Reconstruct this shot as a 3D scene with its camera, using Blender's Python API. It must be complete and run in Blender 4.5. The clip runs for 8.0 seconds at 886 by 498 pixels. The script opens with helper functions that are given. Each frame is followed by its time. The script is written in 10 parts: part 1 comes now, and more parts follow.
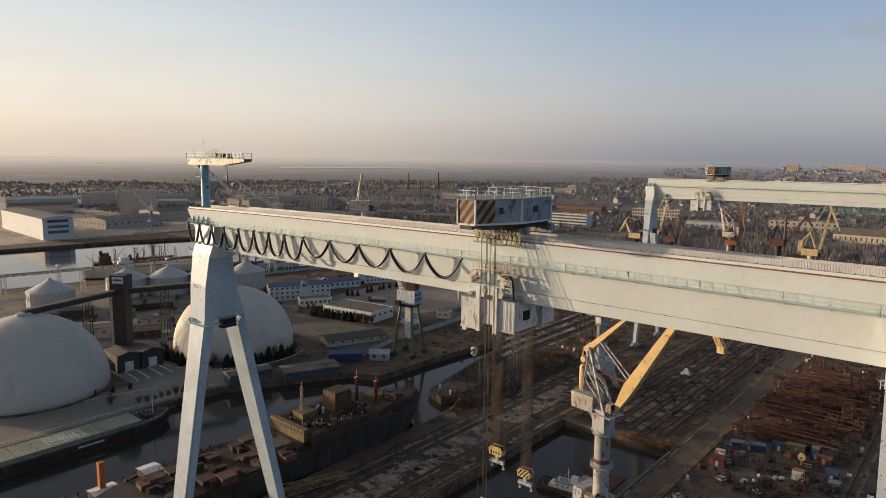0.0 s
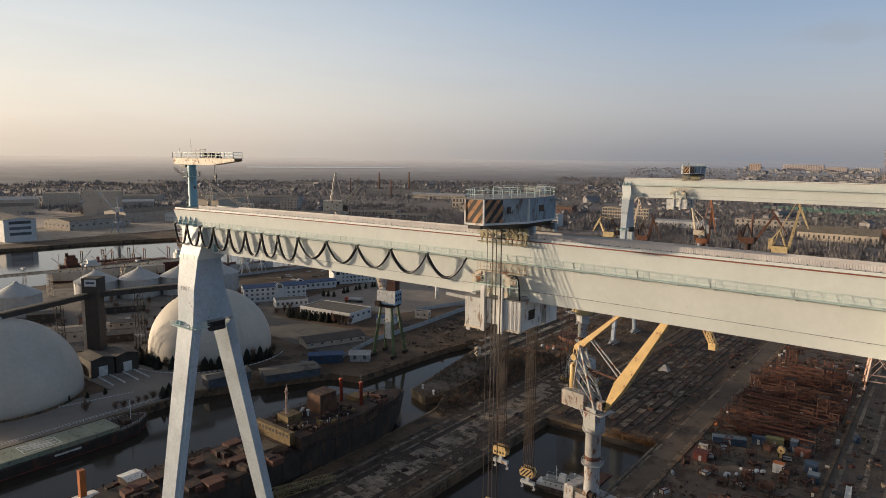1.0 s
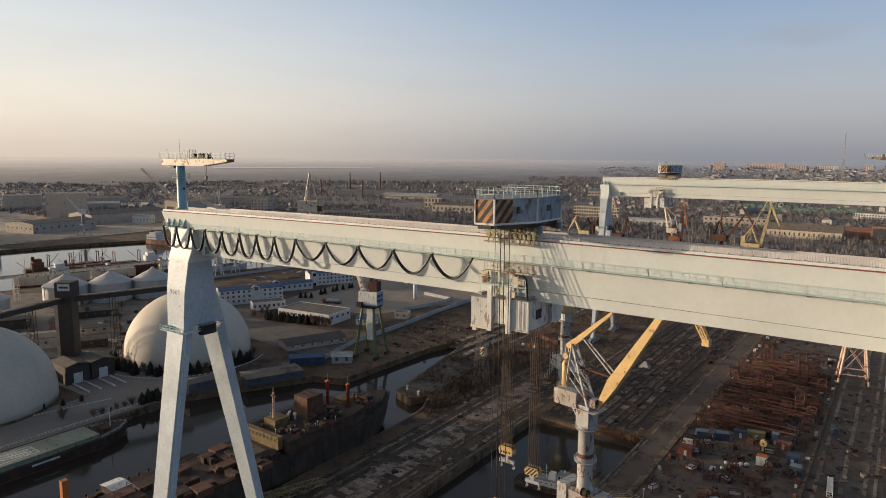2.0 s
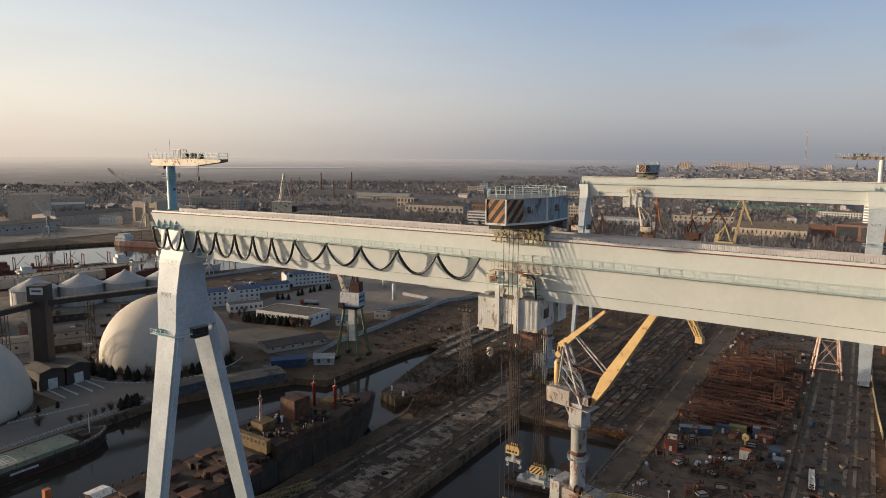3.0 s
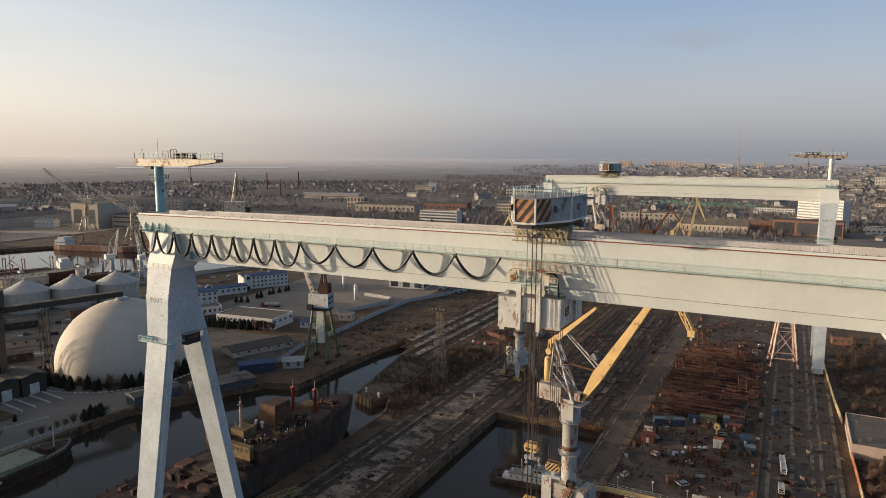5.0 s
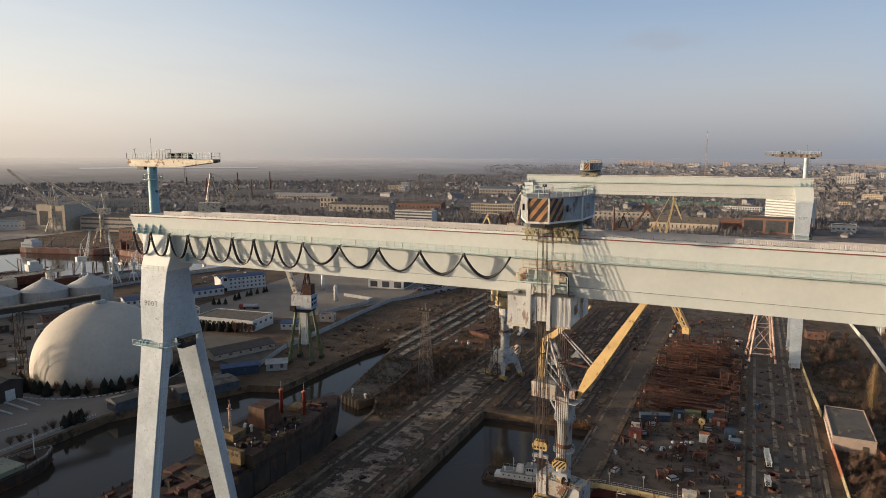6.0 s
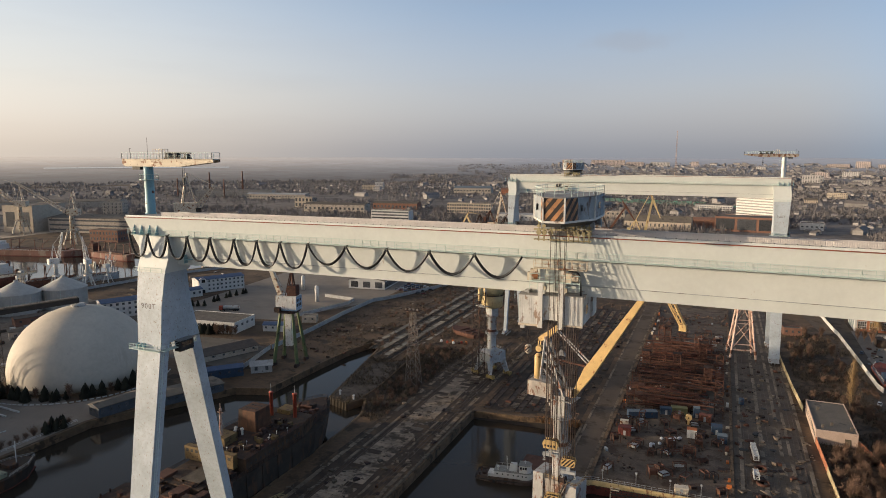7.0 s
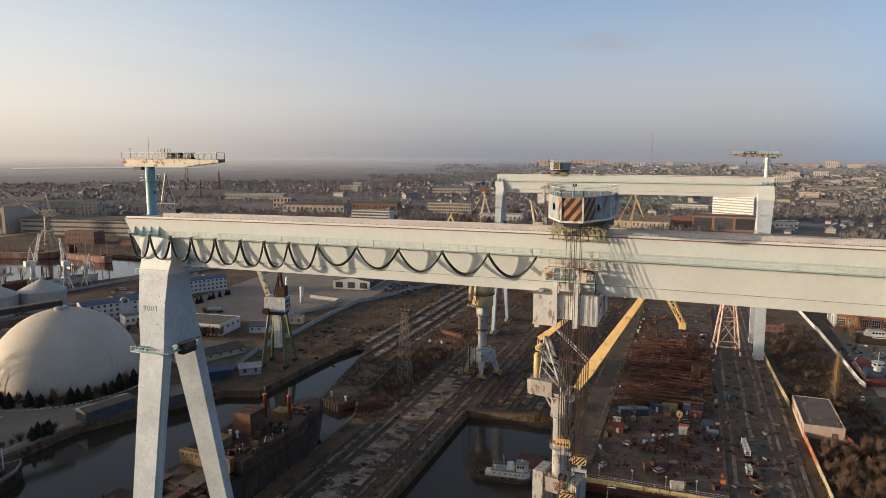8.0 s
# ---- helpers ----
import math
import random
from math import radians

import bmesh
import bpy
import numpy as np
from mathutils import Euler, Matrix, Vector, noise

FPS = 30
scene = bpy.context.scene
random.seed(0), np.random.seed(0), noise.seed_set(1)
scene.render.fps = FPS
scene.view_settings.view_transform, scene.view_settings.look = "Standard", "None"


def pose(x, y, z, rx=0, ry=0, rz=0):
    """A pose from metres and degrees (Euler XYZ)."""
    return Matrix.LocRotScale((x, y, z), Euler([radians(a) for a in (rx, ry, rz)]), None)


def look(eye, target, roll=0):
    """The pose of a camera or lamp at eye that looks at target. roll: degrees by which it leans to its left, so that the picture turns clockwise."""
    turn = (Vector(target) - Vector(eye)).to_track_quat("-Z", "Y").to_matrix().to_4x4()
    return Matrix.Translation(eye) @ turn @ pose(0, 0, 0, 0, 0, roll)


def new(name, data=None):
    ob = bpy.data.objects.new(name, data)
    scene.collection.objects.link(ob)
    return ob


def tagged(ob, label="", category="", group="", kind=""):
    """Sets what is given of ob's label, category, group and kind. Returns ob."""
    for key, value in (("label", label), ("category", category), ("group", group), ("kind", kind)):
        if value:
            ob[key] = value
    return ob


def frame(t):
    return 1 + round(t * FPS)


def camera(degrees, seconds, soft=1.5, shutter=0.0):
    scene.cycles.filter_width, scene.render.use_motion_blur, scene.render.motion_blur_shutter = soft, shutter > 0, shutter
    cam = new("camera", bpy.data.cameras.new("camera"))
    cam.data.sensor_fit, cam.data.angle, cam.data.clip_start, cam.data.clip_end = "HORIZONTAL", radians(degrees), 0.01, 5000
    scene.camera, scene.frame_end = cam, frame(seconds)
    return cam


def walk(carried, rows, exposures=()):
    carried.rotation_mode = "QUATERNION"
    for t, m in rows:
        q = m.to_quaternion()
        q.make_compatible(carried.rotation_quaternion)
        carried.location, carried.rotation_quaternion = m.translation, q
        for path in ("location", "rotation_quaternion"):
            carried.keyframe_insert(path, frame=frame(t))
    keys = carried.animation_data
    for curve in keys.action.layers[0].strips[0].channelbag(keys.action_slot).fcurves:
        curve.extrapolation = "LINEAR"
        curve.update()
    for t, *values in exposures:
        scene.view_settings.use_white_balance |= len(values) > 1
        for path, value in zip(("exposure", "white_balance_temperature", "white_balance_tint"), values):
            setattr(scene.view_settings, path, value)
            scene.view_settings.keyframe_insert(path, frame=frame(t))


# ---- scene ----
cam = camera(67.2, 8.0, soft=0.9)
PATH = [
    (0, (-4.738, -5.505, 104.018), (-6.015, -3.99, 103.744), 0.5),
    (0.5, (-7.172, -7.088, 103.96), (-8.413, -5.544, 103.686), 0.5),
    (1, (-9.671, -8.744, 103.924), (-10.875, -7.171, 103.65), 0.5),
    (1.5, (-12.253, -10.32, 103.905), (-13.421, -8.72, 103.631), 0.4),
    (3, (-20.181, -15.038, 103.916), (-21.237, -13.362, 103.642), 0.3),
    (3.5, (-22.9, -16.573, 103.917), (-23.921, -14.875, 103.642), 0.3),
    (4, (-25.692, -18.053, 103.962), (-26.678, -16.335, 103.686), 0.2),
    (4.5, (-28.517, -19.51, 103.996), (-29.467, -17.772, 103.72), 0.2),
    (6, (-37.187, -23.567, 103.96), (-38.022, -21.771, 103.683), 0.1),
    (6.5, (-40.186, -24.807, 104.007), (-40.983, -22.994, 103.73), 0.1),
    (7, (-43.284, -25.941, 103.989), (-44.044, -24.112, 103.711), 0.1),
    (7.5, (-46.267, -27.135, 103.988), (-46.993, -25.292, 103.71), 0.1),
    (8, (-49.254, -28.235, 103.991), (-49.949, -26.381, 103.713), 0.1),
]
BASE = 0.7          # exposure in stops
EXPOSURES = [(0, BASE - 0.05), (1.5, BASE - 0.02), (4, BASE + 0.03), (8, BASE + 0.09)]
walk(cam, [(t, look(eye, target, roll)) for t, eye, target, roll in PATH], EXPOSURES)

# ---- world, sun ----
SUN_ELEV, SUN_AZ = 6.4, 248.0          # degrees; azimuth from +Y towards +X
sky_world = bpy.data.worlds.new("sky")
scene.world = sky_world
sky_world.use_nodes = True
wn = sky_world.node_tree.nodes
wl = sky_world.node_tree.links
wn.clear()
w_out = wn.new("ShaderNodeOutputWorld")
w_bg = wn.new("ShaderNodeBackground")
w_sky = wn.new("ShaderNodeTexSky")
w_sky.sky_type = "NISHITA"
w_sky.sun_disc = False
w_sky.sun_elevation = radians(SUN_ELEV)
w_sky.sun_rotation = radians(SUN_AZ)
w_sky.altitude = 100
w_sky.dust_density = 3.0
w_sky.ozone_density = 1.5
_a, _e = radians(SUN_AZ), radians(SUN_ELEV)
SUN_DIR = Vector((math.sin(_a) * math.cos(_e), math.cos(_a) * math.cos(_e), math.sin(_e)))


def sky_ramp(fac, stops):
    r = wn.new("ShaderNodeValToRGB")
    r.color_ramp.interpolation = "B_SPLINE"
    els = r.color_ramp.elements
    while len(els) < len(stops):
        els.new(0.5)
    for el, (p, c) in zip(els, stops):
        el.position, el.color = p, (*c, 1)
    wl.new(fac, r.inputs["Fac"])
    return r.outputs["Color"]


def sky_math(op, a, b=0.0, c=None):
    m = wn.new("ShaderNodeMath")
    m.operation = op
    for sock, v in zip(m.inputs, (a, b, c)):
        if isinstance(v, (int, float)):
            sock.default_value = v
        elif v is not None:
            wl.new(v, sock)
    return m.outputs[0]


# a winter haze over the clear sky: brighter and warmer towards the sun, mauve at the horizon
w_tc = wn.new("ShaderNodeTexCoord")
w_sep = wn.new("ShaderNodeSeparateXYZ")
wl.new(w_tc.outputs["Generated"], w_sep.inputs["Vector"])
w_dot = wn.new("ShaderNodeVectorMath")
w_dot.operation = "DOT_PRODUCT"
wl.new(w_tc.outputs["Generated"], w_dot.inputs[0])
w_dot.inputs[1].default_value = SUN_DIR
height = sky_math("MULTIPLY", sky_math("MAXIMUM", w_sep.outputs["Z"], 0.0), 2.0)
cool = sky_ramp(height, [(0.0, (0.32, 0.335, 0.375)), (0.05, (0.40, 0.412, 0.45)), (0.12, (0.50, 0.505, 0.54)), (0.22, (0.51, 0.55, 0.62)), (0.42, (0.31, 0.45, 0.67)), (0.62, (0.2, 0.29, 0.43)), (1.0, (0.17, 0.2, 0.26))])
warm = sky_ramp(height, [(0.0, (0.84, 0.72, 0.60)), (0.05, (0.92, 0.80, 0.68)), (0.12, (1.0, 0.91, 0.81)), (0.22, (0.95, 0.90, 0.82)), (0.42, (0.74, 0.81, 0.88)), (0.62, (0.4, 0.45, 0.52)), (1.0, (0.17, 0.2, 0.26))])
w_tow = wn.new("ShaderNodeMapRange")
w_tow.interpolation_type = "SMOOTHSTEP"
w_tow.inputs["From Min"].default_value, w_tow.inputs["From Max"].default_value = -0.15, 0.8
wl.new(w_dot.outputs["Value"], w_tow.inputs["Value"])
w_haze = wn.new("ShaderNodeMix")
w_haze.data_type = "RGBA"
wl.new(w_tow.outputs["Result"], w_haze.inputs["Factor"])
wl.new(cool, w_haze.inputs["A"])
wl.new(warm, w_haze.inputs["B"])
# clear blue behind the viewer, opposite the sun
blue = sky_ramp(height, [(0.0, (0.28, 0.44, 0.62)), (0.12, (0.28, 0.55, 0.90)), (0.3, (0.25, 0.54, 1.0)), (0.62, (0.20, 0.37, 0.65)), (1.0, (0.17, 0.2, 0.26))])
w_away = wn.new("ShaderNodeMapRange")
w_away.interpolation_type = "SMOOTHSTEP"
w_away.inputs["From Min"].default_value, w_away.inputs["From Max"].default_value = -0.42, -0.78
wl.new(w_dot.outputs["Value"], w_away.inputs["Value"])
w_anti = wn.new("ShaderNodeMix")
w_anti.data_type = "RGBA"
wl.new(w_away.outputs["Result"], w_anti.inputs["Factor"])
wl.new(w_haze.outputs["Result"], w_anti.inputs["A"])
wl.new(blue, w_anti.inputs["B"])
# the wide bright aureole round the low hazy sun
w_aur = wn.new("ShaderNodeMapRange")
w_aur.interpolation_type = "SMOOTHSTEP"
w_aur.inputs["From Min"].default_value, w_aur.inputs["From Max"].default_value = 0.80, 0.99
wl.new(w_dot.outputs["Value"], w_aur.inputs["Value"])
w_glow = wn.new("ShaderNodeMix")
w_glow.data_type, w_glow.blend_type = "RGBA", "ADD"
wl.new(w_aur.outputs["Result"], w_glow.inputs["Factor"])
wl.new(w_anti.outputs["Result"], w_glow.inputs["A"])
w_glow.inputs["B"].default_value = (4.2, 3.3, 2.3, 1)
# thin streaks of cloud
w_map = wn.new("ShaderNodeMapping")
w_map.inputs["Scale"].default_value = (2.2, 2.2, 14.0)
wl.new(w_tc.outputs["Generated"], w_map.inputs["Vector"])
w_cl = wn.new("ShaderNodeTexNoise")
w_cl.inputs["Scale"].default_value = 1.6
w_cl.inputs["Detail"].default_value = 5
wl.new(w_map.outputs["Vector"], w_cl.inputs["Vector"])
w_cr = wn.new("ShaderNodeMapRange")
w_cr.inputs["From Min"].default_value, w_cr.inputs["From Max"].default_value = 0.5, 0.78
w_cr.inputs["To Max"].default_value = 0.12
wl.new(w_cl.outputs["Fac"], w_cr.inputs["Value"])
w_cloud = wn.new("ShaderNodeMix")
w_cloud.data_type = "RGBA"
wl.new(w_cr.outputs["Result"], w_cloud.inputs["Factor"])
wl.new(w_glow.outputs["Result"], w_cloud.inputs["A"])
w_cloud.inputs["B"].default_value = (0.44, 0.42, 0.45, 1)
# one small mauve cloud low in the north
w_cv = wn.new("ShaderNodeVectorMath")
w_cv.operation = "SUBTRACT"
wl.new(w_tc.outputs["Generated"], w_cv.inputs[0])
w_cv.inputs[1].default_value = (math.sin(radians(353.3)) * math.cos(radians(9.1)), math.cos(radians(353.3)) * math.cos(radians(9.1)), math.sin(radians(9.1)))
w_cs = wn.new("ShaderNodeVectorMath")
w_cs.operation = "MULTIPLY"
w_cs.inputs[1].default_value = (11.5, 3.0, 52.0)
wl.new(w_cv.outputs["Vector"], w_cs.inputs[0])
w_cw = wn.new("ShaderNodeVectorMath")
w_cw.operation = "SCALE"
w_cw.inputs["Scale"].default_value = 1.3
w_cn = wn.new("ShaderNodeTexNoise")
w_cn.inputs["Scale"].default_value = 22.0
w_cn.inputs["Detail"].default_value = 4
wl.new(w_tc.outputs["Generated"], w_cn.inputs["Vector"])
wl.new(w_cn.outputs["Color"], w_cw.inputs[0])
w_ca = wn.new("ShaderNodeVectorMath")
w_ca.operation = "ADD"
wl.new(w_cs.outputs["Vector"], w_ca.inputs[0])
wl.new(w_cw.outputs["Vector"], w_ca.inputs[1])
w_co = wn.new("ShaderNodeVectorMath")
w_co.operation = "SUBTRACT"
wl.new(w_ca.outputs["Vector"], w_co.inputs[0])
w_co.inputs[1].default_value = (0.65, 0.65, 0.65)
w_cd = wn.new("ShaderNodeVectorMath")
w_cd.operation = "LENGTH"
wl.new(w_co.outputs["Vector"], w_cd.inputs[0])
w_cf = wn.new("ShaderNodeMapRange")
w_cf.interpolation_type = "SMOOTHSTEP"
w_cf.inputs["From Min"].default_value, w_cf.inputs["From Max"].default_value = 1.0, 0.2
w_cf.inputs["To Max"].default_value = 0.3
wl.new(w_cd.outputs["Value"], w_cf.inputs["Value"])
w_puff = wn.new("ShaderNodeMix")
w_puff.data_type = "RGBA"
wl.new(w_cf.outputs["Result"], w_puff.inputs["Factor"])
wl.new(w_cloud.outputs["Result"], w_puff.inputs["A"])
w_puff.inputs["B"].default_value = (0.40, 0.385, 0.42, 1)
SKY_GAIN = 3.85
w_scale = wn.new("ShaderNodeVectorMath")
w_scale.operation = "SCALE"
w_scale.inputs["Scale"].default_value = SKY_GAIN
wl.new(w_puff.outputs["Result"], w_scale.inputs[0])
w_mix = wn.new("ShaderNodeMix")
w_mix.data_type = "RGBA"
w_mix.inputs["Factor"].default_value = 0.88
wl.new(w_sky.outputs["Color"], w_mix.inputs["A"])
wl.new(w_scale.outputs["Vector"], w_mix.inputs["B"])
w_bg.inputs["Strength"].default_value = 0.15
wl.new(w_mix.outputs["Result"], w_bg.inputs["Color"])
wl.new(w_bg.outputs["Background"], w_out.inputs["Surface"])

sun_data = bpy.data.lights.new("sun", "SUN")
sun_data.energy = 3.35
sun_data.angle = radians(0.8)
sun_data.color = (1.0, 0.79, 0.56)
sun = new("sun", sun_data)
sun.matrix_world = look(SUN_DIR * 500, (0, 0, 0))

# ---- building kit ----
class Geo:
    """Collects vertices and faces for one mesh."""

    def __init__(self):
        self.v, self.f = [], []

    def add(self, verts, faces):
        n = len(self.v)
        self.v.extend(tuple(p) for p in verts)
        self.f.extend(tuple(n + i for i in f) for f in faces)
        return self

    def box(self, x0, y0, z0, x1, y1, z1):
        return self.prism([(x0, y0), (x1, y0), (x1, y1), (x0, y1)], z0, z1)

    def prism(self, pts, z0, z1, top=None):
        """An upright prism over a plan outline (anticlockwise); top: another outline of as many points at z1."""
        n = len(pts)
        top = top or pts
        v = [(x, y, z0) for x, y in pts] + [(x, y, z1) for x, y in top]
        f = [tuple(range(n - 1, -1, -1)), tuple(range(n, 2 * n))]
        f += [(i, (i + 1) % n, n + (i + 1) % n, n + i) for i in range(n)]
        return self.add(v, f)

    def loft(self, rings, caps=True, closed=True):
        n = len(rings[0])
        v = [p for r in rings for p in r]
        f = []
        for k in range(len(rings) - 1):
            for i in range(n if closed else n - 1):
                j = (i + 1) % n
                f.append((k * n + i, k * n + j, (k + 1) * n + j, (k + 1) * n + i))
        if caps:
            f.append(tuple(range(n - 1, -1, -1)))
            f.append(tuple(range((len(rings) - 1) * n, len(rings) * n)))
        return self.add(v, f)

    def bar(self, p, q, w, h=None, w2=None, h2=None):
        """A square bar from p to q, w wide and h high, w2 and h2 at its end."""
        p, q = Vector(p), Vector(q)
        h = h or w
        w2, h2 = w2 or w, h2 or h
        d = (q - p).normalized()
        side = d.cross(Vector((0, 0, 1)))
        side = Vector((1, 0, 0)) if side.length < 1e-4 else side.normalized()
        up = side.cross(d)
        r0 = [p + side * a * w / 2 + up * b * h / 2 for a, b in ((-1, -1), (1, -1), (1, 1), (-1, 1))]
        r1 = [q + side * a * w2 / 2 + up * b * h2 / 2 for a, b in ((-1, -1), (1, -1), (1, 1), (-1, 1))]
        return self.loft([r0, r1])

    def tube(self, p, q, r, r2=None, n=8):
        p, q = Vector(p), Vector(q)
        r2 = r if r2 is None else r2
        d = (q - p).normalized()
        side = d.cross(Vector((0, 0, 1)))
        side = Vector((1, 0, 0)) if side.length < 1e-4 else side.normalized()
        up = side.cross(d)
        ring = lambda c, rr: [c + side * rr * math.cos(math.tau * i / n) + up * rr * math.sin(math.tau * i / n) for i in range(n)]
        return self.loft([ring(p, r), ring(q, r2)])

    def lathe(self, c, prof, n=24):
        """Turned about the upright through c; prof: radius and height from the bottom up."""
        cx, cy, cz = c
        return self.loft([[(cx + r * math.cos(math.tau * i / n), cy + r * math.sin(math.tau * i / n), cz + z) for i in range(n)] for r, z in prof])

    def spun(self):
        """Turned half a turn about the upright."""
        self.v = [(-p[0], -p[1], p[2]) for p in self.v]
        return self

    def rail(self, pts, h=1.1, gap=2.0, t=0.06, mid=True, posts=True):
        """A handrail along pts."""
        for a, b in zip(pts, pts[1:]):
            a, b = Vector(a), Vector(b)
            up = Vector((0, 0, h))
            self.bar(a + up, b + up, t)
            if mid:
                self.bar(a + up * 0.5, b + up * 0.5, t * 0.8)
            n = max(1, round((b - a).length / gap))
            if posts:
                for i in range(n + 1):
                    c = a.lerp(b, i / n)
                    self.bar(c, c + up, t)
        return self

    def truss(self, p, q, w0, w1, n, t, t2=None, h0=None, h1=None, tri=False):
        """A lattice beam of four chords with diagonals."""
        p, q = Vector(p), Vector(q)
        t2 = t2 or t * 0.6
        h0, h1 = h0 or w0, h1 or w1
        d = (q - p).normalized()
        side = d.cross(Vector((0, 0, 1)))
        side = Vector((1, 0, 0)) if side.length < 1e-4 else side.normalized()
        up = side.cross(d)
        def corner(k, i):
            s = i / n
            a, b = ((-1, -1), (1, -1), (1, 1), (-1, 1))[k % 4]
            return p.lerp(q, s) + side * a * (w0 + (w1 - w0) * s) / 2 + up * b * (h0 + (h1 - h0) * s) / 2
        for k in range(4):
            self.bar(corner(k, 0), corner(k, n), t)
            for i in range(n):
                if (i + k) % 2:
                    self.bar(corner(k, i), corner(k + 1, i + 1), t2)
                else:
                    self.bar(corner(k + 1, i), corner(k, i + 1), t2)
                self.bar(corner(k, i), corner(k + 1, i), t2)
        return self

    def ladder(self, p, q, w=0.5, gap=0.45, side=(1, 0, 0)):
        p, q, s = Vector(p), Vector(q), Vector(side) * w / 2
        self.bar(p - s, q - s, 0.07)
        self.bar(p + s, q + s, 0.07)
        n = max(1, int((q - p).length / gap))
        for i in range(n):
            c = p.lerp(q, (i + 0.5) / n)
            self.bar(c - s, c + s, 0.05)
        return self

    def mesh(self, name, smooth=False):
        me = bpy.data.meshes.new(name)
        me.from_pydata(self.v, [], self.f)
        if smooth:
            me.shade_smooth()
        else:
            me.shade_flat()
        me.update()
        return me


def part(name, geo, material, parent=None, label="", smooth=False):
    """One mesh object under a thing or under a part, in its thing's own coordinates."""
    me = geo if isinstance(geo, bpy.types.Mesh) else geo.mesh(name, smooth)
    if material and not me.materials:
        me.materials.append(material)
    ob = new(name, me)
    ob.parent = parent
    if label:
        ob["label"] = label
    return ob


def thing(name, at, label, category, group="", rz=0.0):
    ob = new(name)
    ob.empty_display_size = 0.5
    ob.matrix_basis = pose(*at, 0, 0, rz)
    return tagged(ob, label, category, group)


def single(name, geo, material, label, category, group="", at=(0, 0, 0), rz=0.0, smooth=False, kind=""):
    """A thing of one mesh."""
    ob = part(name, geo, material, None, "", smooth)
    ob.matrix_basis = pose(*at, 0, 0, rz)
    return tagged(ob, label, category, group, kind)


def setting(name, geo, material, label="", smooth=False, kind="structure", parent=None):
    return tagged(part(name, geo, material, parent, "", smooth), label, "", "", kind)


def lettering(text, size, material, parent, m, name="lettering", spread=1.0):
    cu = bpy.data.curves.new(name, "FONT")
    cu.body, cu.size, cu.extrude, cu.align_x = text, size, 0.006, "CENTER"
    cu.space_character = spread
    tmp = bpy.data.objects.new(name, cu)
    me = bpy.data.meshes.new_from_object(tmp)
    bpy.data.objects.remove(tmp)
    me.materials.clear()
    me.materials.append(material)
    ob = new(name, me)
    ob.parent = parent
    ob.matrix_basis = m
    return ob


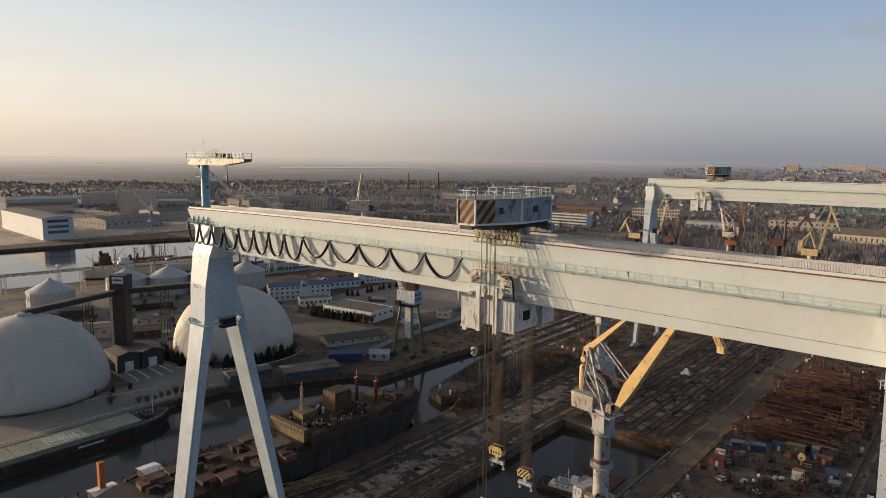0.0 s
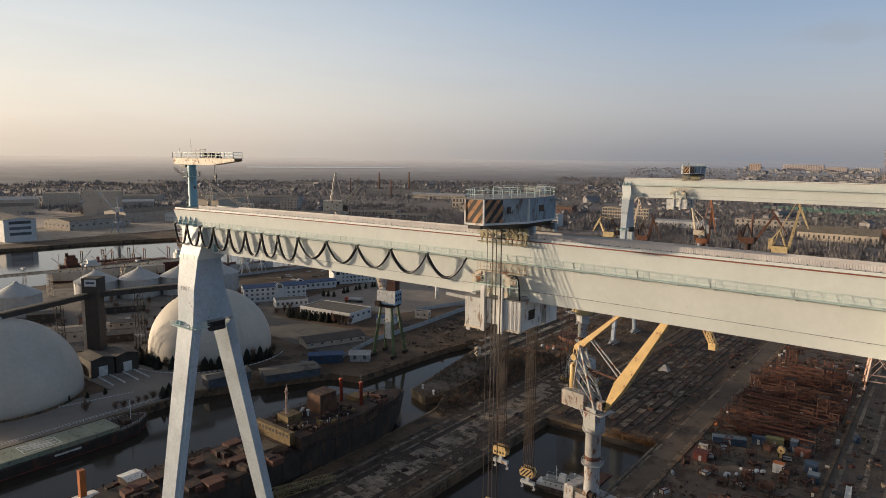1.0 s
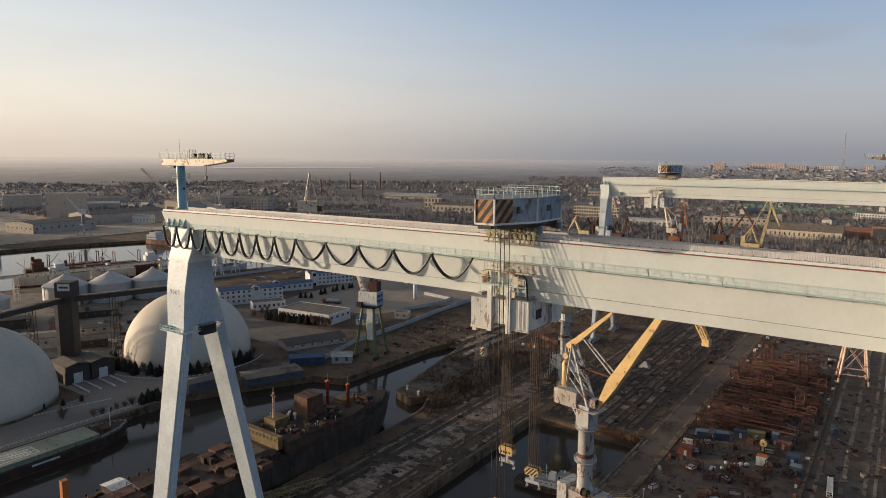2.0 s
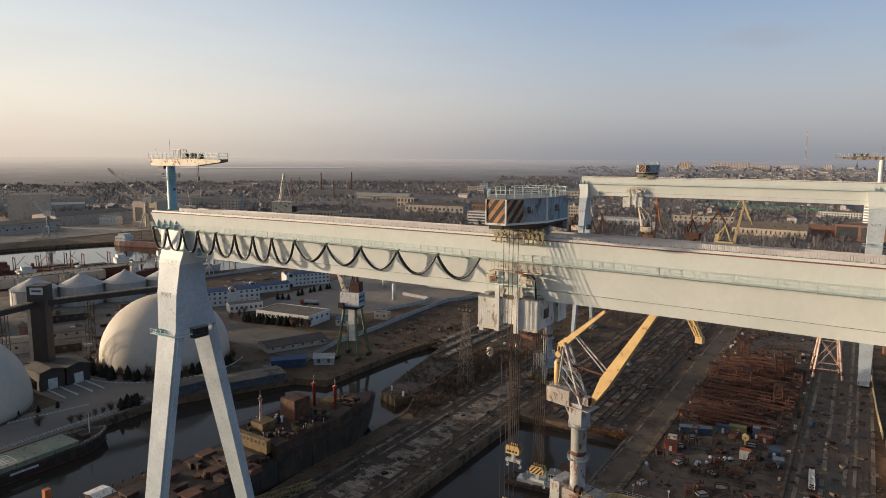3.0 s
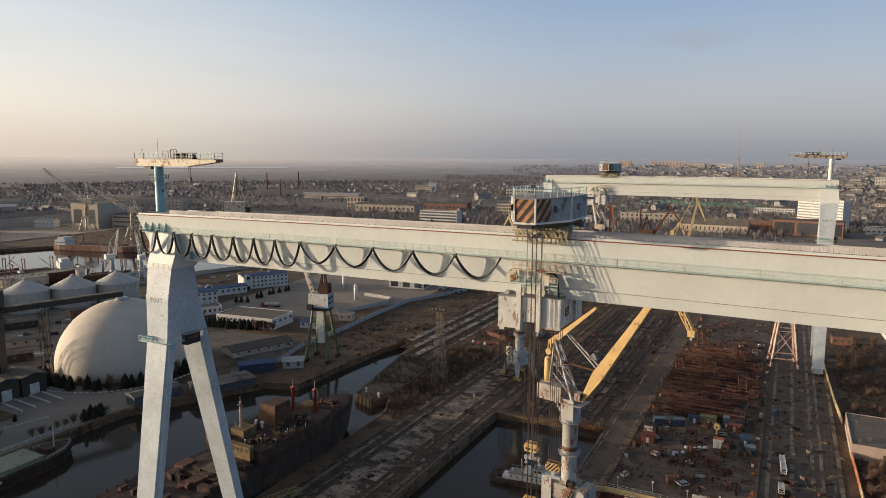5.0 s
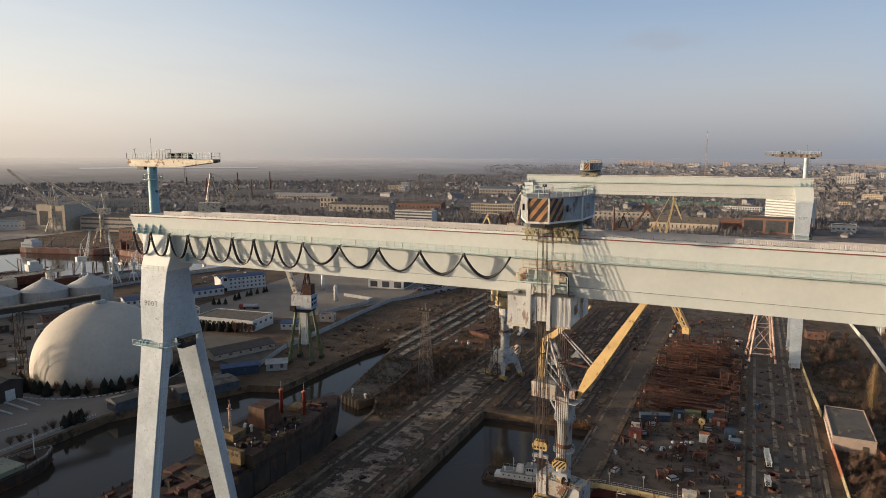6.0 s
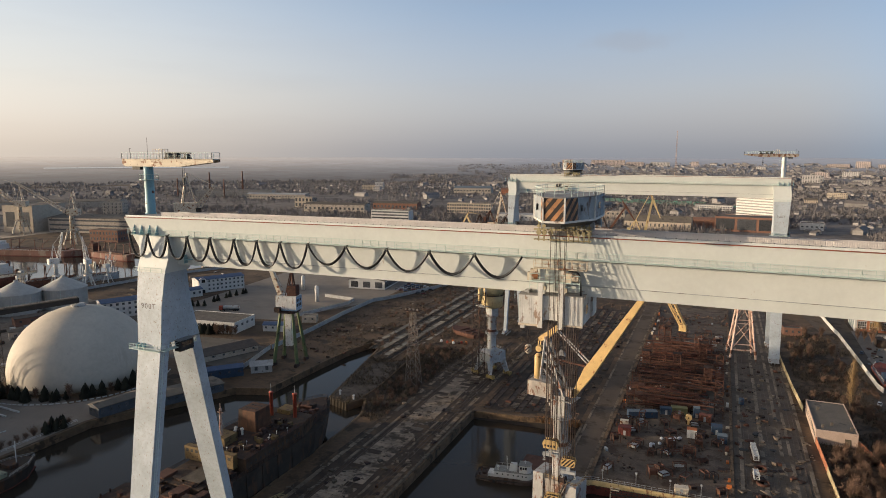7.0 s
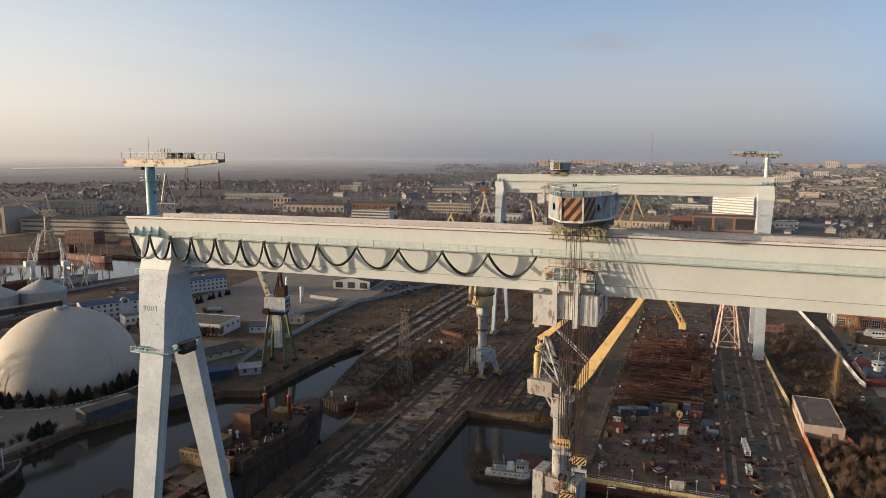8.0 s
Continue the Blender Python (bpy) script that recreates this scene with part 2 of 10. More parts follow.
# ---- materials ----
def mat(name, base, rough=0.7, metal=0.0, vary=0.25, scale=0.4, fine=4.0, spot=None, spot_amount=0.0, spot_scale=0.8, bump=0.3, island=0.0, streak=1.0, spec=0.4, obj_random=0.0):
    """Painted, stony or rusty surface: broad stains, fine grain, and spots of another colour. scale, fine, spot_scale: patches to the metre; streak: stretch of the spots downwards."""
    m = bpy.data.materials.new(name)
    m.use_nodes = True
    n, l = m.node_tree.nodes, m.node_tree.links
    b = n["Principled BSDF"]
    b.inputs["Metallic"].default_value = metal
    b.inputs["Specular IOR Level"].default_value = spec
    geo = n.new("ShaderNodeNewGeometry")
    pos = geo.outputs["Position"]

    def noise_tex(s, detail=4.0, stretch=1.0, rough_=0.6):
        t = n.new("ShaderNodeTexNoise")
        t.inputs["Scale"].default_value = s
        t.inputs["Detail"].default_value = detail
        t.inputs["Roughness"].default_value = rough_
        if stretch != 1.0:
            mp = n.new("ShaderNodeMapping")
            mp.inputs["Scale"].default_value = (1, 1, 1 / stretch)
            l.new(pos, mp.inputs["Vector"])
            l.new(mp.outputs["Vector"], t.inputs["Vector"])
        else:
            l.new(pos, t.inputs["Vector"])
        return t.outputs["Fac"]

    def ramp(fac, a, b2, lo, hi):
        r = n.new("ShaderNodeMapRange")
        r.inputs["From Min"].default_value, r.inputs["From Max"].default_value = lo, hi
        r.inputs["To Min"].default_value, r.inputs["To Max"].default_value = a, b2
        l.new(fac, r.inputs["Value"])
        return r.outputs["Result"]

    def mix(fac, c1, c2, kind="MIX"):
        x = n.new("ShaderNodeMix")
        x.data_type, x.blend_type = "RGBA", kind
        for sock, val in ((x.inputs["Factor"], fac), (x.inputs["A"], c1), (x.inputs["B"], c2)):
            if isinstance(val, (int, float)):
                sock.default_value = val
            elif isinstance(val, tuple):
                sock.default_value = (*val[:3], 1)
            else:
                l.new(val, sock)
        return x.outputs["Result"]

    def grey(fac):
        c = n.new("ShaderNodeCombineColor")
        for k in range(3):
            l.new(fac, c.inputs[k])
        return c.outputs["Color"]

    big = noise_tex(scale)
    small = noise_tex(fine, 6.0)
    col = mix(1.0, tuple(base), grey(ramp(big, 1 - vary, 1 + vary, 0.3, 0.7)), "MULTIPLY")
    col = mix(1.0, col, grey(ramp(small, 1 - vary * 0.7, 1 + vary * 0.7, 0.3, 0.7)), "MULTIPLY")
    if island:
        col = mix(1.0, col, grey(ramp(geo.outputs["Random Per Island"], 1 - island, 1 + island, 0, 1)), "MULTIPLY")
    if obj_random:
        info = n.new("ShaderNodeObjectInfo")
        col = mix(1.0, col, grey(ramp(info.outputs["Random"], 1 - obj_random, 1 + obj_random, 0, 1)), "MULTIPLY")
    if spot:
        s = noise_tex(spot_scale, 5.0, streak, 0.65)
        edge = 0.72 - 0.4 * spot_amount
        fac = ramp(s, 0.0, 1.0, edge - 0.02, edge + 0.05)
        col = mix(fac, col, tuple(spot))
    l.new(col, b.inputs["Base Color"])
    l.new(ramp(small, max(0.05, rough - 0.12), min(1, rough + 0.12), 0.3, 0.7), b.inputs["Roughness"])
    if bump:
        bp = n.new("ShaderNodeBump")
        bp.inputs["Strength"].default_value = bump
        bp.inputs["Distance"].default_value = 0.05
        l.new(small, bp.inputs["Height"])
        l.new(bp.outputs["Normal"], b.inputs["Normal"])
    return m


RUST = (0.11, 0.045, 0.02)
M_WHITE = mat("pale_green_white_paint", (0.63, 0.65, 0.615), 0.5, vary=0.05, scale=0.12, fine=1.2, spot=(0.4, 0.3, 0.2), spot_amount=0.02, spot_scale=0.5, streak=4, bump=0.1)
M_LEG = mat("worn_pale_paint_on_steel", (0.42, 0.465, 0.50), 0.5, vary=0.16, scale=0.12, fine=1.2, spot=(0.24, 0.17, 0.13), spot_amount=0.25, spot_scale=3.0, streak=1.6, bump=0.1)
M_RAILPAINT = mat("pale_turquoise_paint", (0.48, 0.58, 0.54), 0.5, vary=0.1, bump=0)
M_JIB = mat("turquoise_paint_chalky", (0.22, 0.38, 0.42), 0.5, vary=0.15, spot=RUST, spot_amount=0.22, spot_scale=0.9, bump=0.1)
M_CREAM = mat("cream_paint_rust_patches", (0.6, 0.52, 0.4), 0.6, vary=0.1, spot=(0.2, 0.08, 0.03), spot_amount=0.42, spot_scale=0.5, bump=0.1)
M_RUSTLINE = mat("red_brown_primer", (0.25, 0.07, 0.04), 0.8, vary=0.2)
M_RUST = mat("rusty_steel", (0.094, 0.042, 0.028), 0.9, vary=0.35, scale=0.5, fine=3, spot=(0.10, 0.044, 0.028), spot_amount=0.4, spot_scale=0.7, obj_random=0.3)
M_RUST_RED = mat("red_primer_on_rusty_steel", (0.15, 0.052, 0.032), 0.85, vary=0.35, scale=0.5, fine=3, spot=(0.07, 0.03, 0.02), spot_amount=0.4, spot_scale=0.7, obj_random=0.3)
M_RUST_DARK = mat("dark_rusty_steel", (0.036, 0.022, 0.018), 0.9, vary=0.4, spot=(0.1, 0.045, 0.02), spot_amount=0.38, spot_scale=0.5, obj_random=0.2)
M_DECKGREY = mat("cream_ribbed_sheet", (0.58, 0.54, 0.51), 0.55, vary=0.12, scale=0.2, bump=0.05, obj_random=0.06)
M_CAB = mat("grey_blue_worn_paint", (0.26, 0.29, 0.31), 0.6, vary=0.2, spot=(0.12, 0.085, 0.07), spot_amount=0.4, spot_scale=0.5, streak=3, bump=0.1)
M_CABROOF = mat("grey_roof_felt", (0.25, 0.24, 0.23), 0.85, vary=0.2)
M_STRIPE_D = mat("black_hazard_paint", (0.03, 0.025, 0.022), 0.6, vary=0.3)
M_STRIPE_O = mat("faded_orange_hazard_paint", (0.38, 0.19, 0.085), 0.7, vary=0.3, spot=(0.2, 0.11, 0.07), spot_amount=0.46, spot_scale=0.9)
M_SHEETWHITE = mat("white_corrugated_sheet_peeling", (0.6, 0.59, 0.56), 0.6, vary=0.14, spot=(0.3, 0.22, 0.17), spot_amount=0.36, spot_scale=1.1, streak=3)
M_GUIDE = mat("dull_yellow_greasy_paint", (0.33, 0.285, 0.165), 0.6, vary=0.2, spot=(0.06, 0.05, 0.035), spot_amount=0.45, spot_scale=0.9)
M_DARK = mat("dark_grease", (0.02, 0.02, 0.02), 0.6, vary=0.3, bump=0)
M_ROPE = mat("greased_rope", (0.035, 0.02, 0.014), 0.6, vary=0.2, bump=0)
M_CABLE = mat("black_rubber", (0.012, 0.012, 0.013), 0.45, vary=0.2, bump=0)
M_YELLOW = mat("crane_yellow_paint", (0.54, 0.37, 0.16), 0.5, vary=0.12, spot=(0.22, 0.1, 0.04), spot_amount=0.28, spot_scale=0.6, bump=0.1)
M_PALEYELLOW = mat("faded_cream_yellow_paint", (0.48, 0.37, 0.19), 0.6, vary=0.15, spot=(0.2, 0.1, 0.05), spot_amount=0.36, spot_scale=0.6, streak=2)
M_GREYSTEEL = mat("grey_crane_paint", (0.36, 0.37, 0.37), 0.55, vary=0.2, spot=(0.2, 0.1, 0.06), spot_amount=0.36, spot_scale=0.6)
M_POST = mat("dark_green_grey_steel", (0.09, 0.10, 0.09), 0.6, vary=0.25, bump=0)
M_GLASS = mat("dark_window_glass", (0.02, 0.022, 0.025), 0.12, vary=0.3, bump=0, spec=0.6)
M_RUSTGREY = mat("grey_paint_rust_patches", (0.3, 0.27, 0.24), 0.65, vary=0.2, spot=(0.13, 0.06, 0.035), spot_amount=0.45, spot_scale=0.7, streak=2)
M_LETTER = mat("faded_dark_lettering", (0.17, 0.15, 0.15), 0.7, vary=0.3, bump=0)

# ---- ground, water, quays ----
M_GROUND = mat("bare_earth_and_dead_grass", (0.098, 0.061, 0.035), 0.95, vary=0.4, scale=0.05, fine=0.7, spot=(0.041, 0.026, 0.015), spot_amount=0.45, spot_scale=0.06, bump=0.6)
M_QUAY = mat("stained_concrete_quay", (0.132, 0.085, 0.049), 0.9, vary=0.35, scale=0.3, fine=2, spot=(0.051, 0.034, 0.021), spot_amount=0.4, spot_scale=0.2)
M_ASPHALT = mat("worn_asphalt", (0.093, 0.068, 0.048), 0.9, vary=0.25, scale=0.08, fine=2, spot=(0.053, 0.035, 0.022), spot_amount=0.42, spot_scale=0.1)
M_PALEROAD = mat("pale_asphalt_yard", (0.206, 0.174, 0.144), 0.9, vary=0.15, scale=0.06, fine=2, spot=(0.18, 0.148, 0.116), spot_amount=0.3, spot_scale=0.08)
M_CONCRETE = mat("broken_concrete", (0.22, 0.17, 0.125), 0.9, vary=0.35, scale=0.25, fine=2.5, spot=(0.057, 0.041, 0.027), spot_amount=0.5, spot_scale=0.15, obj_random=0.25)
M_DIRT = mat("oily_trackside_dirt", (0.05, 0.033, 0.022), 0.95, vary=0.45, scale=0.15, fine=1.5, spot=(0.104, 0.064, 0.035), spot_amount=0.4, spot_scale=0.12)
M_YARD = mat("yard_concrete_rust_stained", (0.109, 0.081, 0.059), 0.9, vary=0.35, scale=0.2, fine=1.6, spot=(0.057, 0.034, 0.022), spot_amount=0.45, spot_scale=0.14)
M_HOLLOW = mat("dark_damp_earth", (0.05, 0.033, 0.023), 0.95, vary=0.45, scale=0.1, fine=1.5, spot=(0.07, 0.046, 0.03), spot_amount=0.4, spot_scale=0.15, bump=0.5)
M_MUD = mat("black_wet_mud", (0.026, 0.019, 0.014), 0.8, vary=0.4, scale=0.2, fine=1.5)
M_PIERDECK = mat("worn_pier_concrete", (0.095, 0.072, 0.054), 0.9, vary=0.35, scale=0.2, fine=2, spot=(0.055, 0.04, 0.028), spot_amount=0.45, spot_scale=0.25)
M_TRACK = mat("oily_track_ballast", (0.098, 0.076, 0.057), 0.95, vary=0.4, scale=0.15, fine=1.5, spot=(0.1, 0.074, 0.052), spot_amount=0.4, spot_scale=0.12)
M_RAIL = mat("rail_steel", (0.09, 0.062, 0.045), 0.6, metal=0.2, vary=0.2, bump=0)
M_KERB = mat("whitewashed_kerb", (0.5, 0.5, 0.48), 0.8, vary=0.2)

M_WATER = bpy.data.materials.new("harbour_water")
M_WATER.use_nodes = True
_n, _l = M_WATER.node_tree.nodes, M_WATER.node_tree.links
_b = _n["Principled BSDF"]
_b.inputs["Base Color"].default_value = (0.034, 0.027, 0.02, 1)
_b.inputs["Roughness"].default_value = 0.09
_b.inputs["IOR"].default_value = 1.33
_b.inputs["Specular IOR Level"].default_value = 0.42
_g = _n.new("ShaderNodeNewGeometry")
_bp = _n.new("ShaderNodeBump")
_bp.inputs["Strength"].default_value = 0.07
_bp.inputs["Distance"].default_value = 0.1
_t = _n.new("ShaderNodeTexNoise")
_t.inputs["Scale"].default_value = 0.5
_t.inputs["Detail"].default_value = 5
_l.new(_g.outputs["Position"], _t.inputs["Vector"])
_l.new(_t.outputs["Fac"], _bp.inputs["Height"])
_l.new(_bp.outputs["Normal"], _b.inputs["Normal"])

FAR = 4800.0
WATER_Z, BED_Z = -3.0, -7.0
BASIN = [(-268, -300), (-268, 152), (-258, 173), (-240.5, 205), (-226.0, 210), (-225.0, 250), (-223.5, 275), (-219, 294), (-212, 290), (-209, 277), (-203, 250), (-195.5, 212), (-184, 207.5), (-180.5, 216.5), (-173.5, 201), (-172, 186), (-171.5, 160), (-169, 60), (-169, -300)]
DOCK = [(-132, -300), (-132, 221), (-88.5, 225), (-88.5, -300)]
SLIP_END = [(-77.5, -300), (-77.5, 176.6), (-56, 177.6), (-34.5, 177.8), (-34.5, -300)]
RIVER = [(-620, -200), (-600, 100), (-575, 220), (-533, 322), (-508, 392), (-480, 470), (-450, 600), (-430, 800), (-500, 800), (-535, 600), (-585, 500), (-665, 496), (-760, 480), (-786, 440), (-816, 359), (-833, 232), (-860, -200)]


def make_ground():
    bm = bmesh.new()
    edges = []
    ring = [(FAR * math.cos(math.tau * i / 48), FAR * math.sin(math.tau * i / 48)) for i in range(48)]
    for pts in (ring, BASIN, DOCK, SLIP_END, RIVER):
        vs = [bm.verts.new((x, y, 0)) for x, y in pts]
        edges += [bm.edges.new((vs[i], vs[(i + 1) % len(vs)])) for i in range(len(vs))]
    bmesh.ops.triangle_fill(bm, use_beauty=True, use_dissolve=False, edges=edges, normal=(0, 0, 1))
    me = bpy.data.meshes.new("ground")
    for f in bm.faces:
        if f.normal.z < 0:
            f.normal_flip()
    bm.to_mesh(me)
    bm.free()
    return me


def inside(pts, x, y):
    hit = False
    for i in range(len(pts)):
        (x0, y0), (x1, y1) = pts[i - 1], pts[i]
        if (y0 > y) != (y1 > y) and x < (x1 - x0) * (y - y0) / (y1 - y0) + x0:
            hit = not hit
    return hit


ground = setting("ground", make_ground(), M_GROUND, "dark bare earth and winter grass reaching to the horizon")
setting("water", Geo().add([(-900, -320, WATER_Z), (60, -320, WATER_Z), (60, 820, WATER_Z), (-900, 820, WATER_Z)], [(0, 1, 2, 3)]), M_WATER, "dark still harbour water")


def quay_wall(name, pts, label):
    """The wall of a basin with a coping stone that stands a little proud."""
    g = Geo()
    n = len(pts)
    for i in range(n):
        (x0, y0), (x1, y1) = pts[i], pts[(i + 1) % n]
        if y0 < -250 and y1 < -250:
            continue
        d = Vector((x1 - x0, y1 - y0)).normalized()
        o = Vector((d.y, -d.x))
        if inside(pts, (x0 + x1) / 2 + o.x, (y0 + y1) / 2 + o.y):
            o = -o
        a, b = Vector((x0, y0)), Vector((x1, y1))
        ins = -o * 0.12
        out = o * 0.7
        g.prism([tuple(a + ins), tuple(b + ins), tuple(b + out), tuple(a + out)], BED_Z, 0.16)
    return setting(name, g, M_QUAY, label)


quay_wall("quay_wall_basin", BASIN, "stained concrete quay wall with a coping")
quay_wall("quay_wall_dock", DOCK, "stained concrete dock wall with a coping")
quay_wall("quay_wall_river", RIVER, "low concrete river bank wall")


def slab(name, pts, z, material, label):
    return setting(name, Geo().prism(pts, -0.3, z), material, label)


slab("slipway_floor", [(-131, 226), (-89.5, 226), (-89.5, 470), (-131, 470)], 0.05, M_DIRT, "dirty slipway floor with rusty sleepers")
slab("crane_road", [(-87.5, -40), (-78.5, -40), (-78.5, 470), (-87.5, 470)], 0.06, M_ASPHALT, "dark asphalt road along the slipway")
slab("assembly_yard", [(-77.3, 177.9), (-35, 178.2), (-35, 455), (-77.3, 455)], 0.08, M_YARD, "rust-stained concrete assembly yard")
slab("strip_pavement", [(-164, -60), (-133, -60), (-133, 300), (-164, 300)], 0.05, M_DIRT, "dirty paved strip between basin and dock")
slab("overgrown_hollow", [(-180.6, 217.5), (-174, 203), (-164.5, 203), (-164.5, 300), (-185, 300), (-185.5, 272), (-180.8, 232)], 0.04, M_HOLLOW, "dark overgrown hollow beside the pier")
slab("pier_deck", [(-194.6, 213.2), (-184.3, 208.8), (-181.2, 217.0), (-181.4, 232), (-186, 272), (-199, 262), (-201, 250)], 0.14, M_PIERDECK, "flat worn concrete deck of the pier")
setting("pier_curb", Geo().bar((-181.5, 217.0, 0.2), (-181.6, 232, 0.2), 0.5, 0.7).bar((-181.6, 232.4, 0.2), (-186.2, 272, 0.2), 0.5, 0.7).bar((-194.8, 214.0, 0.2), (-201.0, 249, 0.2), 0.45, 0.6), M_QUAY, "low concrete curb along the pier")
setting("slipway_foot", Geo().add([(-131.9, 226.4, 0.02), (-88.6, 226.4, 0.02), (-88.6, 217.5, -5.2), (-131.9, 215.5, -5.2), (-131.9, 226.4, -5.2), (-88.6, 226.4, -5.2)], [(0, 3, 2, 1), (0, 4, 3), (1, 2, 5), (0, 1, 5, 4), (3, 4, 5, 2)]), M_MUD, "dark muddy foot of the slipway sinking into the dock")
slab("track_bed", [(-34, -60), (-8, -60), (-12, 470), (-34, 470)], 0.05, M_TRACK, "oily gravel bed under the crane tracks")
slab("depot_yard", [(-382, 300), (-300, 316), (-268, 390), (-272, 470), (-400, 470)], 0.06, M_PALEROAD, "pale asphalt depot yard")
slab("dome_road", [(-300, 60), (-270, 60), (-270, 152), (-262, 172), (-285, 172), (-300, 150)], 0.05, M_PALEROAD, "grey asphalt apron along the quay")
slab("dome_apron", [(-330, 128), (-301, 128), (-288, 160), (-300, 166), (-330, 152)], 0.07, M_PALEROAD, "grey asphalt apron before the loading sheds")
M_DEPOT = mat("dark_grey_asphalt", (0.105, 0.092, 0.078), 0.9, vary=0.22, scale=0.08, fine=2, spot=(0.075, 0.066, 0.056), spot_amount=0.4, spot_scale=0.1)
# dusty ground, its colour also lightened in place of the haze over it
M_DUST = mat("haze_paled_dusty_ground", (0.173, 0.143, 0.113), 0.95, vary=0.3, scale=0.05, fine=0.8, spot=(0.11, 0.088, 0.066), spot_amount=0.45, spot_scale=0.06)
slab("depot_lane", [(-392, 232), (-352, 236), (-296, 228), (-264, 226), (-264, 262), (-290, 270), (-345, 262), (-392, 272)], 0.05, M_DEPOT, "dark grey asphalt lanes between dome and depot")
slab("terminal_yard", [(-582, 60), (-345, 60), (-345, 240), (-385, 300), (-505, 322), (-560, 200)], 0.03, M_DUST, "dusty ground round the grain silos, paled for haze")
slab("boat_yard_road", [(20, 240), (30, 240), (34, 470), (14, 520), (2, 520), (18, 400)], 0.05, M_ASPHALT, "narrow asphalt lane beside a white wall")


def track(name, x, y0, y1, gauge=None, z=0.05):
    """Two rails on sleepers along Y."""
    g = Geo()
    for dx in ((-gauge / 2, gauge / 2) if gauge else (0,)):
        g.box(x + dx - 0.07, y0, z, x + dx + 0.07, y1, z + 0.09)
    return setting(name, g, M_RAIL, "worn steel crane rails")


for k, (x, g_) in enumerate(((-155.7, 1.6), (-147.5, 1.6), (-138.5, 1.4), (-12.8, 1.6), (-21.5, 1.6), (-29.5, 1.6))):
    track("rails_%d" % (k + 1), x, -50, 465, g_)

# ---- gantry cranes ----
def gantry(at, over_l, over_r, label, stretch=0.0, left_w=6.6, screens=True, tall=1.0):
    """Origin: rail level, middle of the span under the girder's axis. Girder along X."""
    th = thing("gantry_crane", at, label, "gantry crane", "shipyard gantry cranes")
    th.scale = (1, 1, tall)
    XL, XR = -74.7, 74.7 + stretch                 # outer faces of the legs
    ends = (XL - over_l, XR + over_r)
    zt, zb, zg = 90.4, 80.35, 82.2
    camber = lambda x: 0.35 * (1 - (x / 75) ** 2)
    half = lambda z: 2.85 + (z - zb) / (zt - zb) * 1.65   # the faces lean out upwards
    # girder: upper plates, lower chord, top plate, in sections between welds
    up, low, top = Geo(), Geo(), Geo()
    xs = [ends[0]] + [-70 + i * 10 for i in range(15)] + [ends[1]]
    def ring(x, z0, z1, end, o=0.0):
        slope = over_l * 0.75 if end == -1 else (over_r * 0.5 if end == 1 else 0)
        sh0 = slope * (zt - z0) / (zt - zb) * (1 if end == -1 else -1) if end else 0
        sh1 = slope * (zt - z1) / (zt - zb) * (1 if end == -1 else -1) if end else 0
        c = camber(x)
        return [(x + sh0, -half(z0) - o, z0 + c), (x + sh0, half(z0) + o, z0 + c), (x + sh1, half(z1) + o, z1 + c), (x + sh1, -half(z1) - o, z1 + c)]
    end_of = lambda i: -1 if i == 0 else (1 if i == len(xs) - 1 else 0)
    up.loft([ring(x, zg, zt, end_of(i)) for i, x in enumerate(xs)])
    low.loft([ring(x, zb, zg - 0.06, end_of(i), -0.10) for i, x in enumerate(xs)])
    girder = part("girder", up, M_WHITE, th, "pale box girder with welded plate seams")
    part("lower_chord", low, M_WHITE, th, "pale lower chord of the girder")
    for s in (-1, 1):
        lip = Geo()
        rim = lambda x, y, z, w, h: [(x, y - w / 2, z - h / 2 + camber(x)), (x, y + w / 2, z - h / 2 + camber(x)), (x, y + w / 2, z + h / 2 + camber(x)), (x, y - w / 2, z + h / 2 + camber(x))]
        lip.loft([rim(x, s * (half(zg) + 0.02), zg, 0.1, 0.07) for x in xs])
        part("chord_lip", lip, M_CAB, th, "thin grey-brown runway lip")
        red = Geo()
        red.loft([rim(x, s * (half(zt) - 0.05), zt + 0.06, 0.3, 0.12) for x in xs])
        part("deck_edge", red, M_RUSTLINE, th, "red-brown rusty deck edge")
    # seams
    for i in range(-6, 7):
        x = i * 11.0
        g = Geo()
        g.bar((x, -half(zg) - 0.012, zg + 0.2 + camber(x)), (x, -half(zt) - 0.004, zt - 0.05 + camber(x)), 0.04, 0.012)
        part("weld_seam", g, M_WHITE, girder)
    # deck with windbreak screens of ribbed sheet on posts, on both edges
    deck = Geo()
    strip = lambda x, y0, y1, z0, z1: [(x, y0, z0 + camber(x)), (x, y1, z0 + camber(x)), (x, y1, z1 + camber(x)), (x, y0, z1 + camber(x))]
    deck.loft([strip(x, -half(zt) + 0.2, half(zt) - 0.2, zt, zt + 0.12) for x in xs])
    part("deck", deck, M_CABROOF, th, "grey deck plates on top of the girder")
    fascia = Geo()
    fascia.loft([strip(x, -half(zt) + 0.42, -half(zt) + 0.54, zt + 0.12, zt + 0.5) for x in xs])
    part("deck_fascia", fascia, M_WHITE, th, "pale upright plate along the deck edge")
    pane = Geo()
    ribs = []
    for i in range(10):
        x = i * 0.305
        ribs += [(x, 0), (x + 0.16, 0), (x + 0.175, 0.03), (x + 0.29, 0.03)]
    pane.prism(ribs + [(3.05, 0.03), (3.05, 0.06), (0, 0.06)], 0.22, 1.0)
    pane.box(-0.001, -0.02, 1.0, 3.051, 0.12, 1.05)
